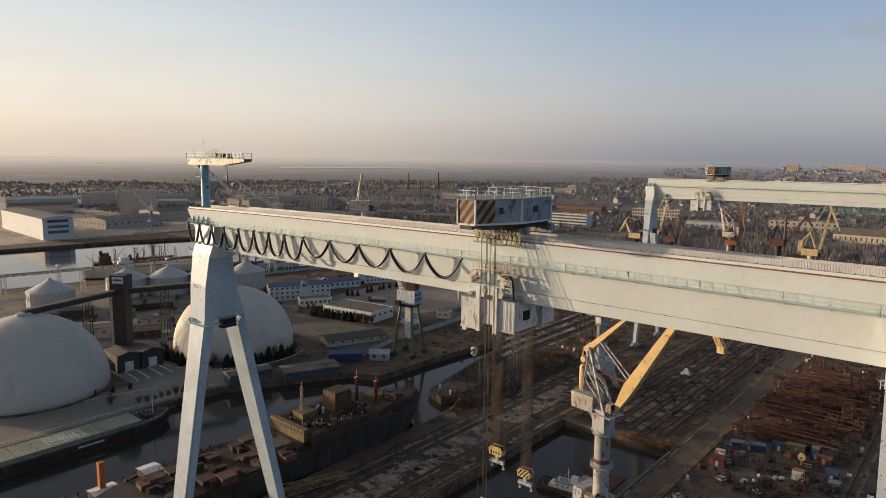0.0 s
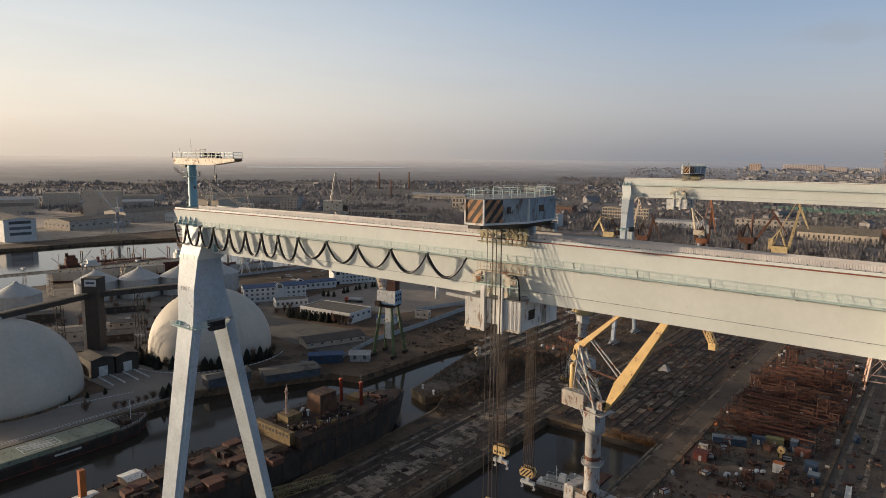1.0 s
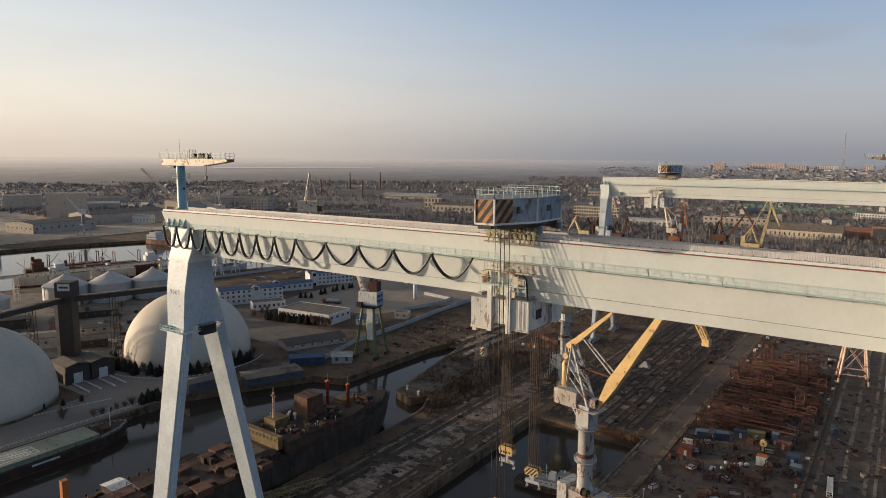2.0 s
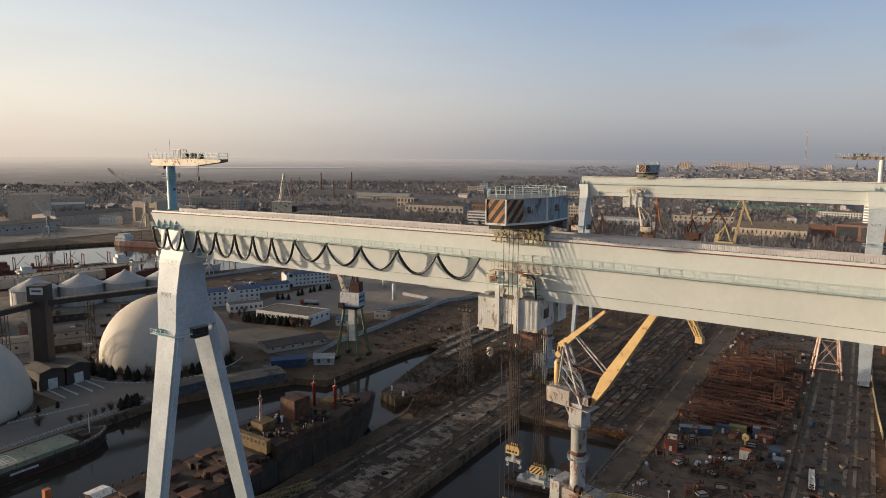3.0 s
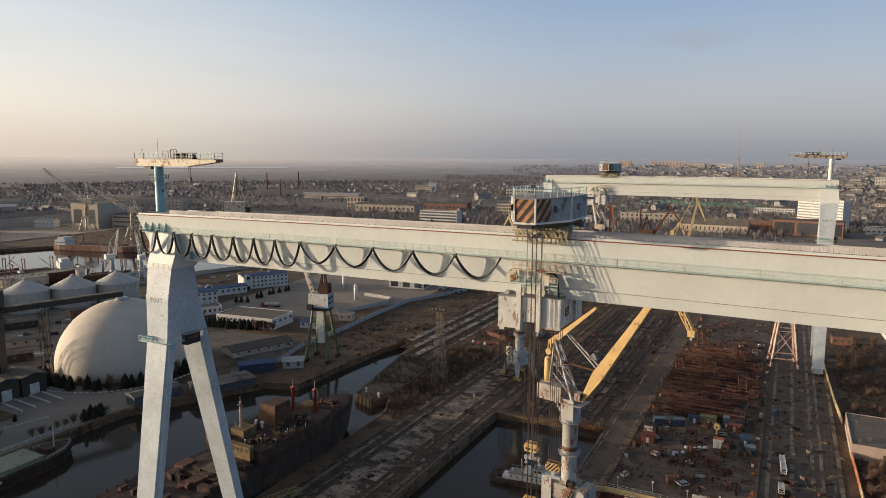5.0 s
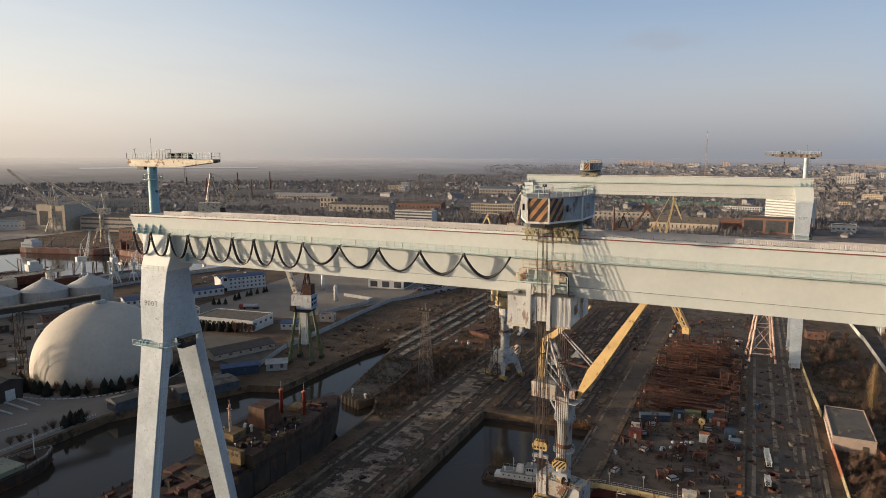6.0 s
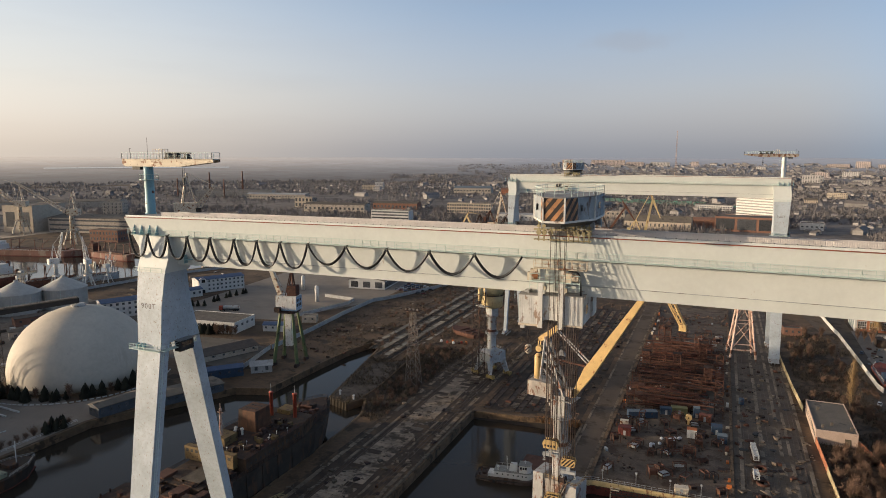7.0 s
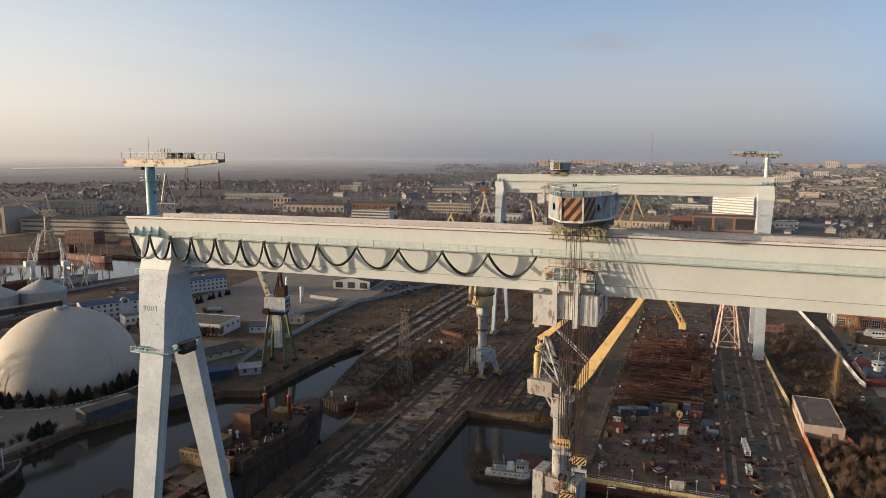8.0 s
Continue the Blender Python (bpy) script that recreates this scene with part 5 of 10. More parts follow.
def portal_tower(at, yaw, label, material):
    """Four raking tubular legs with cross bracing, the foot of a crane whose top is out of sight."""
    th = thing("portal_tower", at, label, "crane tower", "", yaw)
    H = 34.0
    cs = [(-1, -1), (1, -1), (1, 1), (-1, 1)]
    at_ = lambda k, z: Vector((cs[k % 4][0] * (6.2 - 4.0 * z / H), cs[k % 4][1] * (6.2 - 4.0 * z / H), z))
    for k in range(4):
        part("leg", Geo().bar(at_(k, 1.2), at_(k, H), 0.85), material, th, "flaking pink-cream leg")
        part("foot", Geo().bar(at_(k, 5.2), at_(k, 0.0), 1.1, 1.1, 0.4, 0.4), M_RUST, th, "rust-red pointed foot")
        part("tie", Geo().bar(at_(k, 5.5), at_(k + 1, 5.5), 0.5), material, th)
        g = Geo()
        for z0, z1 in ((6, 19), (19, 30)):
            g.bar(at_(k, z0), at_(k + 1, z1), 0.32).bar(at_(k + 1, z0), at_(k, z1), 0.32)
        g.bar(at_(k, 19), at_(k + 1, 19), 0.4)
        part("bracing", g, material, th, "crossed tubular bracing")
    part("top_table", Geo().box(-3.4, -3.4, H, 3.4, 3.4, H + 1.5), material, th)
    part("slewing_house", Geo().box(-3, -2.6, H + 1.5, 4, 2.6, H + 6), material, th)
    part("boom", Geo().truss((-2.5, 0, H + 3), (-26, 0, H + 6), 2.0, 1.2, 10, 0.22), M_YELLOW, th, "yellow lattice boom")
    g = Geo()
    g.truss((-26, 0, H + 6), (-30, 0, H - 1.5), 1.2, 0.7, 5, 0.2)
    part("boom_head", g, M_YELLOW, th, "yellow drooping boom head")
    return th


M_PINKPAINT = mat("faded_pink_cream_paint", (0.42, 0.3, 0.24), 0.6, vary=0.2, spot=(0.2, 0.08, 0.05), spot_amount=0.4, spot_scale=0.5)
portal_tower((-29.0, 344.0, 0), 8, "faded pink four-legged crane tower beside the tracks", M_PINKPAINT)


def green_crane(at, yaw, label):
    th = thing("portal_crane", at, label, "portal crane", "", yaw)
    green = mat("mossy_green_paint", (0.10, 0.13, 0.05), 0.6, vary=0.25, spot=(0.06, 0.05, 0.03), spot_amount=0.35)
    for sx in (-1, 1):
        for sy in (-1, 1):
            part("leg", Geo().bar((sx * 3.2, sy * 3.0, 26.5), (sx * 6.0, sy * 6.0, 1.6), 1.0, 1.0, 1.5, 1.5), green, th, "mossy green raking leg")
            part("bogie", Geo().box(sx * 6.0 - 0.7, sy * 6.0 - 2, 0.1, sx * 6.0 + 0.7, sy * 6.0 + 2, 1.7), M_RUST_DARK, th)
    part("portal_ring", Geo().box(-4.4, -4.2, 26.2, 4.4, 4.2, 27.6), M_RUST_DARK, th)
    part("king_post", Geo().box(-1.6, -1.6, 9.0, 1.6, 1.6, 26.2), M_SHEETWHITE, th, "white square king post")
    hs = part("machinery_house", Geo().box(-5.4, -3.6, 28.2, 5.4, 3.6, 34.8), M_SHEETWHITE, th, "white machinery house with blue trim")
    blue = mat("pale_blue_paint", (0.22, 0.32, 0.42), 0.6, vary=0.15)
    part("trim", Geo().box(-5.5, -3.7, 27.6, 5.5, 3.7, 28.2), blue, th, "pale blue trim")
    part("side_panel", Geo().box(5.41, -3.5, 28.3, 5.46, 3.5, 34.7), blue, hs)
    for i in range(3):
        for z in (29.6, 32.0):
            part("window", Geo().box(5.47, -2.8 + i * 2.1, z, 5.52, -1.6 + i * 2.1, z + 1.3), M_GLASS, hs)
    part("operator_cabin", Geo().box(-5.4, -5.6, 27.0, -2.6, -3.7, 29.4), M_RUST_DARK, th, "brown hanging cabin")
    for y in (-1.5, 1.5):
        part("tower_strut", Geo().bar((3.4, y, 34.8), (2.0, y * 0.4, 48), 0.6).bar((-1.0, y, 34.8), (2.0, y * 0.4, 48), 0.5), M_RUST, th)
    part("hoist_house", Geo().box(0.2, -2.4, 34.8, 4.8, 2.4, 40.0), M_RUST, th, "rust-brown hoist house")
    part("boom", Geo().bar((-4.0, 0, 35.2), (-14.5, 0, 62), 3.0, 2.4, 1.0, 1.0), M_CREAM, th, "cream box boom with rust streaks")
    return th


green_crane((-239.8, 246.0, 0), 12, "mossy green portal crane with a white and blue machinery house")


M_PYLON = mat("weathered_galvanised_steel", (0.2, 0.17, 0.145), 0.7, vary=0.3, spot=(0.1, 0.06, 0.04), spot_amount=0.45, spot_scale=0.8)


def lattice_pylon(at, label):
    th = thing("lattice_pylon", at, label, "pylon")
    H = 34.5
    w = lambda z: 2.9 - 1.95 * z / H
    cs = [(-1, -1), (1, -1), (1, 1), (-1, 1)]
    P = lambda k, z: Vector((cs[k % 4][0] * w(z), cs[k % 4][1] * w(z), z))
    zs = [0, 5.5, 10.4, 14.9, 18.9, 22.5, 25.8, 28.8, 31.8, H]
    for k in range(4):
        part("corner_post", Geo().bar(P(k, 0), P(k, H), 0.22), M_PYLON, th)
        for a, b in zip(zs, zs[1:]):
            for p, q in ((P(k, a), P(k + 1, b)), (P(k + 1, a), P(k, b)), (P(k, b), P(k + 1, b))):
                part("brace", Geo().bar(p, q, 0.12), M_PYLON, th)
    part("lamp_platform", Geo().box(-3.4, -1.6, H, 3.4, 1.6, H + 0.3).rail([(-3.4, -1.6, H + 0.3), (3.4, -1.6, H + 0.3), (3.4, 1.6, H + 0.3), (-3.4, 1.6, H + 0.3), (-3.4, -1.6, H + 0.3)], 1.0, 1.3, 0.08), M_RUST_DARK, th, "dark rusty lamp platform")
    for i in range(4):
        part("floodlight", Geo().box(-3.2 + i * 1.9, -1.9, H + 0.7, -2.4 + i * 1.9, -1.4, H + 1.4), M_PYLON, th)
    part("top_mast", Geo().bar((0, 0, H), (0, 0, H + 3.2), 0.14).box(-0.3, -0.3, H + 2.9, 0.3, 0.3, H + 3.4), M_PYLON, th)
    return th


lattice_pylon((-168.6, 240.5, 0), "grey lattice lighting pylon with a rusty lamp platform")

# ---- hoist ropes and hooks of the near gantry crane ----
rope_bundle((-67.6, 79.9, 0), [(-0.6, -0.5), (-0.1, 0.4), (0.3, -0.4), (0.6, 0.4), (1.0, -0.4), (1.5, 0.4), (1.9, -0.4)], 46.6, 93.4, "dark greased ropes hanging before the girder")
rope_bundle((-68.8, 85.6, 0), [(-1.1 + 0.2 * i, 0.3 * (-1) ** i) for i in range(12)], 53.2, 76.0, "dark greased ropes of the plain yellow hook block")
rope_bundle((-66.8, 92.0, 0), [(-1.1 + 0.2 * i, 0.3 * (-1) ** i) for i in range(12)], 47.4, 75.8, "dark greased ropes of the striped hook block")
hook_block((-68.8, 85.8, 52.4), "yellow plain hook block with two grey hooks", False)
hook_block((-66.8, 91.9, 46.6), "hazard-striped yellow hook block with two grey hooks", True)
hook_block((-66.8, 79.3, 45.6), "hazard-striped hook block on the front ropes", True)


def small_hook(at, label):
    th = thing("small_hook_block", at, label, "hook block", "hook blocks")
    th.scale = (0.78, 0.78, 0.78)
    b = part("sheave_block", Geo().lathe((0, 0, 0), [(0.3, -0.9), (0.75, -0.4), (0.75, 0.9), (0.3, 1.2)], 10), M_CREAM, th, "cream sheave block")
    d, o = Geo(), Geo()
    stripes_on(d, o, (-0.5, -0.76, 0), (1, 0, 0), 1.0, -0.4, 0.9, (0, -1, 0), 3, 0.9)
    part("dark_stripes", d, M_STRIPE_D, b)
    part("hook", Geo().bar((0, 0, -0.9), (0, 0, -1.5), 0.2).bar((0, 0, -1.5), (0.35, 0, -1.8), 0.18).bar((0.35, 0, -1.8), (0.0, 0, -2.1), 0.16), M_DARK, th)
    part("rope", Geo().tube((-0.2, 0, 1.2), (-0.2, 0, 4.6), 0.04, n=4).tube((0.2, 0, 1.2), (0.2, 0, 4.6), 0.04, n=4), M_ROPE, th)
    return th


small_hook((-72.8, 83.9, 70.5), "small cream hook block with dark stripes")

# ---- basin and dock: vessels ----
M_HULL = mat("rusted_black_hull", (0.034, 0.026, 0.02), 0.85, vary=0.4, scale=0.2, spot=(0.07, 0.036, 0.02), spot_amount=0.4, spot_scale=0.3, streak=3)
M_HULLRED = mat("antifouling_red", (0.14, 0.035, 0.025), 0.8, vary=0.3, spot=(0.06, 0.03, 0.02), spot_amount=0.35)
M_SHIPWHITE = mat("ship_white_paint", (0.55, 0.55, 0.53), 0.5, vary=0.1, spot=(0.25, 0.14, 0.08), spot_amount=0.22)
M_OCHRE = mat("ochre_primer", (0.145, 0.098, 0.04), 0.8, vary=0.3, spot=(0.07, 0.036, 0.02), spot_amount=0.42)
M_REDPIPE = mat("red_oxide_paint", (0.3, 0.055, 0.03), 0.7, vary=0.2, spot=(0.1, 0.04, 0.03), spot_amount=0.25)
M_HATCH = mat("grey_green_hatch_cover", (0.22, 0.235, 0.175), 0.8, vary=0.15, scale=0.15, spot=(0.12, 0.115, 0.085), spot_amount=0.35)

M_WOOD = mat("weathered_timber", (0.09, 0.072, 0.052), 0.9, vary=0.35, obj_random=0.25)
M_DULLYELLOW = mat("dull_yellow_paint", (0.25, 0.19, 0.09), 0.7, vary=0.2, spot=(0.1, 0.05, 0.03), spot_amount=0.35)
M_HULLBROWN = mat("brown_rusted_plating", (0.05, 0.032, 0.021), 0.85, vary=0.4, scale=0.3, spot=(0.085, 0.045, 0.024), spot_amount=0.42, spot_scale=0.5, streak=3)
M_CASING = mat("ochre_brown_casing", (0.095, 0.044, 0.024), 0.85, vary=0.35, spot=(0.05, 0.028, 0.018), spot_amount=0.45, spot_scale=0.5, streak=4)


def hull(length, beam, depth, bow=0.2, stern=0.05, flare=1.12, n=14, sheer=0.0):
    """A ship's hull along +Y from 0 to length, bow at the far end, keel at z 0, deck at depth."""
    g = Geo()
    rings = []
    for i in range(n + 1):
        s = i / n
        k = 1.0
        if s > 1 - bow:
            q = (s - (1 - bow)) / bow
            k = max(0.02, (1 - q ** 1.8))
        elif s < stern:
            k = 0.75 + 0.25 * s / stern
        b = beam / 2 * k
        z = depth + sheer * max(0, (s - 0.6) / 0.4) ** 2
        y = length * s
        rake = bow * length * 0.22 * max(0, (s - (1 - bow)) / bow)
        rings.append([(-b * 0.86, y - rake, 0), (b * 0.86, y - rake, 0), (b, y - rake * 0.4, depth * 0.4), (b * (flare if s > 1 - bow else 1), y, z), (-b * (flare if s > 1 - bow else 1), y, z), (-b, y - rake * 0.4, depth * 0.4)])
    return g.loft(rings)


def hulk():
    th = thing("ship_hulk", (-184.5, 66, -4.5), "derelict rusty ship hull with red funnels beside the quay", "ship")
    th.rotation_euler = (0, 0, radians(-1.5))
    part("hull", hull(124, 23, 12.5, 0.24, 0.05, 1.1, 18, 1.5), M_HULL, th, "dark rusted hull")
    z = 12.5
    rng = random.Random(5)
    part("deck", Geo().box(-10.8, 46, z, 10.8, 92, z + 0.1), M_RUST_DARK, th, "dark rusty deck plating")
    part("forecastle", Geo().prism([(-10.4, 92), (10.4, 92), (6.4, 112), (1.2, 121), (-1.2, 121), (-6.4, 112)], z + 0.1, z + 2.6), M_RUST_DARK, th)
    part("bulwark", Geo().rail([(-11.3, 20, z), (-11.3, 90, z)], 1.2, 2.5, 0.15).rail([(11.3, 20, z), (11.3, 90, z)], 1.2, 2.5, 0.15).rail([(-11, 92, z + 2.6), (-6.8, 110, z + 2.6), (-1.3, 120.5, z + 2.6), (1.3, 120.5, z + 2.6), (6.8, 110, z + 2.6), (11, 92, z + 2.6)], 1.1, 2.0, 0.12), M_RUST_DARK, th)
    z2 = z + 4.6
    blk = part("superstructure", Geo().prism([(-11.2, 62), (11.2, 62), (11.2, 90), (9.0, 100), (-9.0, 100), (-11.2, 90)], z, z2), M_HULLBROWN, th, "brown rusted superstructure wall")
    part("bridge_deck", Geo().box(-11.4, 61.6, z2, 11.4, 90, z2 + 0.12), M_RUST_DARK, blk)
    part("fore_deck", Geo().prism([(-11.2, 90), (11.2, 90), (9.0, 100), (-9.0, 100)], z2 - 1.2, z2 - 1.1), M_RUST_DARK, blk)
    for i in range(12):
        for sx in (-1, 1):
            part("side_port", Geo().box(sx * 11.22 - 0.04, 64 + i * 2.2, z + 2.2, sx * 11.22 + 0.04, 64.7 + i * 2.2, z + 2.9), M_DARK, blk)
    hs = part("engine_casing", Geo().prism([(-6.6, 79), (1.0, 79), (1.0, 87), (-6.6, 87)], z2, z + 11.6, [(-6.2, 79.3), (0.6, 79.3), (0.6, 86.8), (-6.2, 86.8)]), M_CASING, th, "boxy rust-brown casing with roof openings")
    for i in range(4):
        for y in (81.0, 83.8):
            part("roof_opening", Geo().lathe((-4.7 + 1.3 * i, y + 0.8, z + 11.6), [(0.5, 0), (0.5, 0.12), (0.34, 0.12)], 8), M_DARK, hs)
    for x, y in ((-4.0, 93.5), (4.6, 95.5)):
        part("funnel", Geo().lathe((x, y, z2 - 1.2), [(0.66, 0), (0.62, 9.4), (0.86, 9.5), (0.86, 9.9)], 12), M_REDPIPE, th, "red oxide funnel pipe", True)
        part("funnel_aerial", Geo().bar((x, y, z2 + 8.6), (x, y, z2 + 11.6), 0.1), M_GREYSTEEL, th)
    a = part("bridge_front", Geo().box(-11.3, 60, z + 1.6, 8.0, 62, z2 + 1.3), M_OCHRE, th, "ochre peeling bridge front")
    for i in range(10):
        part("bridge_window", Geo().box(-10.6 + 1.85 * i, 59.94, z2 - 0.4, -9.6 + 1.85 * i, 60.02, z2 + 0.5), M_DARK, a)
    part("upper_deckhouse", Geo().box(-6.4, 66, z2, -0.6, 72, z2 + 2.8), M_OCHRE, th, "ochre peeling upper deckhouse")
    part("lower_house", Geo().box(-9.0, 46, z, 8.0, 60, z + 1.6), M_HULLBROWN, th)
    part("awning", Geo().box(-1.0, 48, z + 2.4, 6.0, 57, z + 2.5).bar((-0.8, 48.2, z + 1.6), (-0.8, 48.2, z + 2.4), 0.15).bar((5.8, 56.8, z + 1.6), (5.8, 56.8, z + 2.4), 0.15), M_WOOD, th)
    part("fore_deckhouse", Geo().box(-3.5, 96, z2 - 1.1, 2.0, 101, z2 + 1.6), M_OCHRE, th)
    part("mast", Geo().lathe((-3.6, 68, z2 + 2.8), [(0.5, 0), (0.4, 9)], 8).bar((-4.8, 68, z2 + 10.4), (-2.4, 68, z2 + 10.4), 0.2).bar((-3.6, 68, z2 + 11), (-3.6, 68, z2 + 13.5), 0.12), M_PINKPAINT, th, "flaking pale mast with a short crosstree")
    for k in range(9):
        x, y = rng.uniform(-10.6, 10.6), 63 + k * 2.9 + rng.uniform(-1, 1)
        if -7.6 < x < 1.8:
            x += 9.4
        part("deck_lamp", Geo().bar((x, y, z2), (x, y, z2 + 1.5), 0.08).box(x - .14, y - .14, z2 + 1.5, x + .14, y + .14, z2 + 1.8), M_SHIPWHITE, th, "small white deck lamp")
    for i in range(6):
        part("ventilator", Geo().lathe((-4.6 + 1.3 * (i % 3), 74.0 + 1.8 * (i // 3), z2), [(0.4, 0), (0.4, 1.6), (0.6, 1.8), (0.6, 2.3), (0.3, 2.5)], 8), M_SHIPWHITE if i % 2 else M_RUST_DARK, th)
    part("upper_rail", Geo().rail([(-11.3, 62, z2 + .1), (-11.3, 90, z2 + .1), (-9, 100, z2 - 1.1), (9, 100, z2 - 1.1), (11.3, 90, z2 + .1), (11.3, 62, z2 + .1)], 1.0, 2.0, 0.09), M_RUST, th)
    for i in range(96):
        x, y = rng.uniform(-10, 9.6), rng.uniform(63, 99)
        if -7.8 < x < 1.6 and 64.5 < y < 88:
            continue
        zz = z2 + (-1.1 if y > 90 else 0.12)
        part("deck_gear", Geo().box(x, y, zz, x + rng.uniform(.4, 1.8), y + rng.uniform(.4, 1.8), zz + rng.uniform(.4, 1.5)), rng.choice((M_RUST, M_RUST_DARK, M_OCHRE, M_RUST_DARK, M_HULLBROWN, M_RUST_DARK)), th)
    for i in range(60):
        x, y = rng.uniform(-10, 9), rng.uniform(10, 58)
        w, d, h = rng.uniform(1, 5), rng.uniform(1, 6), rng.uniform(0.5, 2.4)
        part("scrap_plate", Geo().prism([(x, y), (x + w, y + rng.uniform(-.5, .5)), (x + w, y + d), (x + rng.uniform(-.5, .5), y + d)], z, z + h), rng.choice((M_RUST_DARK, M_RUST, M_RUST_DARK)), th)
    for i in range(30):
        x, y = rng.uniform(-6, 5), rng.uniform(101, 110)
        zz = z + 2.6
        part("deck_fitting", Geo().box(x, y, zz, x + rng.uniform(.6, 2.4), y + rng.uniform(.6, 2.6), zz + rng.uniform(.5, 1.8)), rng.choice((M_RUST_DARK, M_RUST)), th)
    for x in (-11.6, 11.6):
        for i in range(9):
            part("hull_frame", Geo().box(x - 0.1, 24 + i * 7.5, 3, x + 0.1, 24.3 + i * 7.5, 12.3), M_HULL, th)
    return th


hulk()


def pontoon():
    th = thing("work_pontoon", (-206, 72, -3.6), "flat rusty work pontoon with sheds and an orange post", "pontoon")
    part("deck", Geo().box(-7, -60, 0, 7, 48, 4.4), M_RUST_DARK, th, "dark rusty pontoon deck")
    for x, y, w, d, h in ((-3.4, 14, 6.5, 5.5, 3.4), (-1.0, -2, 6, 7, 3.0)):
        s = part("shed", Geo().box(x, y, 4.4, x + w, y + d, 4.4 + h), M_RUST_DARK, th, "dark plank shed")
        g = Geo()
        for i in range(2):
            g.add([(x - .4 + i * (w / 2 + .4), y - .4, 4.4 + h + .1 + .5 * (i == 1)), (x + w / 2 + i * (w / 2 + .4), y - .4, 4.4 + h + .6 - .5 * (i == 1)), (x + w / 2 + i * (w / 2 + .4), y + d + .4, 4.4 + h + .6 - .5 * (i == 1)), (x - .4 + i * (w / 2 + .4), y + d + .4, 4.4 + h + .1 + .5 * (i == 1))], [(0, 1, 2, 3)])
        part("shed_roof", g, M_SHEETWHITE, s, "pale sheet roof")
    part("mooring_post", Geo().box(0.2, 0.5, 4.4, 1.9, 2.2, 16.0), M_ORANGE, th, "rusty orange square post")
    part("wheel", Geo().lathe((4.0, 40, 4.6), [(2.2, 0), (2.4, 0.15), (2.2, 0.3), (1.9, 0.15)], 20).bar((2, 40, 4.75), (6, 40, 4.75), 0.3).bar((4, 38, 4.75), (4, 42, 4.75), 0.3), M_RUST, th, "rusty spoked wheel lying on deck")
    for i in range(24):
        rr = random.Random(i + 80)
        x, y = rr.uniform(-6, 5), rr.uniform(-20, 46)
        part("scrap", Geo().box(x, y, 4.4, x + rr.uniform(.5, 2.5), y + rr.uniform(.5, 3), 4.4 + rr.uniform(.3, 1.6)), rr.choice((M_RUST, M_RUST_DARK)), th)
    for i in range(22):
        part("bollard", Geo().lathe((-6.4, -30 + i * 3.4, 4.4), [(0.25, 0), (0.25, 0.8), (0.4, 0.9), (0.3, 1.1)], 8), M_RUST_DARK, th)
    part("panel_roof", Geo().box(2.5, 24, 5.6, 6.8, 35, 5.8).box(2.7, 24.3, 4.4, 3.0, 24.6, 5.6).box(6.3, 34, 4.4, 6.6, 34.3, 5.6), M_CREAM, th, "cream sheet canopy")
    return th


M_ORANGE = mat("rusty_orange_paint", (0.4, 0.12, 0.03), 0.7, vary=0.25, spot=(0.12, 0.05, 0.03), spot_amount=0.3)
pontoon()


def barge(at, label, length=108, rz=0.0):
    th = thing("cargo_barge", at, label, "barge", "", rz)
    part("hull", hull(length, 14.5, 5.0, 0.12, 0.03, 1.05, 16, 0.8), M_HULL, th, "dark blue-black hull")
    part("boot_top", hull(length - 0.4, 14.64, 1.9, 0.12, 0.03, 1.0, 16), M_HULLRED, th, "red waterline band")
    part("coaming", Geo().box(-5.6, 8, 5.0, 5.6, length - 14, 6.4), M_HATCH, th, "grey coaming")
    n = 6
    for i in range(n):
        y0 = 8 + i * (length - 22) / n
        part("hatch_cover", Geo().prism([(-5.9, y0 + 0.1), (5.9, y0 + 0.1), (5.9, y0 + (length - 22) / n - 0.1), (-5.9, y0 + (length - 22) / n - 0.1)], 6.4, 6.95), M_HATCH, th, "grey-green hatch cover")
    for k in range(6):
        part("painted_mark", Geo().bar((-3.4 + k * 0.9, 62.4 + 0.9 * (k % 2), 6.97), (-1.4 + k * 0.9, 73.4 - 1.1 * (k % 3), 6.97), 0.42, 0.02), M_KERB, th, "worn white stroke on the hatch cover")
    for y in (62, 74):
        part("painted_mark", Geo().bar((-3.6, y, 6.967), (3.6, y, 6.967), 0.35, 0.02), M_KERB, th, "worn white stroke on the hatch cover")
    for x in (-3.6, 3.6):
        part("painted_mark", Geo().bar((x, 62, 6.973), (x, 74, 6.973), 0.3, 0.02), M_KERB, th, "worn white stroke on the hatch cover")
    part("name_board", Geo().box(7.26, 70, 3.9, 7.32, 79, 4.6), M_KERB, th)
    part("windlass", Geo().box(-2.4, length - 11, 5.2, 2.4, length - 8, 6.8).tube((-3, length - 9, 6.2), (3, length - 9, 6.2), 0.7, n=10), M_RUST_DARK, th)
    part("foremast", Geo().bar((0, length - 7, 5.4), (0, length - 7, 13.5), 0.25), M_SHIPWHITE, th, "thin white mast")
    part("rail", Geo().rail([(-6.6, length - 14, 5.3), (-4.5, length - 6, 5.6), (-0.6, length - 1, 5.8), (0.6, length - 1, 5.8), (4.5, length - 6, 5.6), (6.6, length - 14, 5.3)], 1.0, 1.6, 0.07), M_SHIPWHITE, th)
    return th


barge((-257.2, 14, -4.6), "long cargo barge with grey-green hatch covers at the quay")


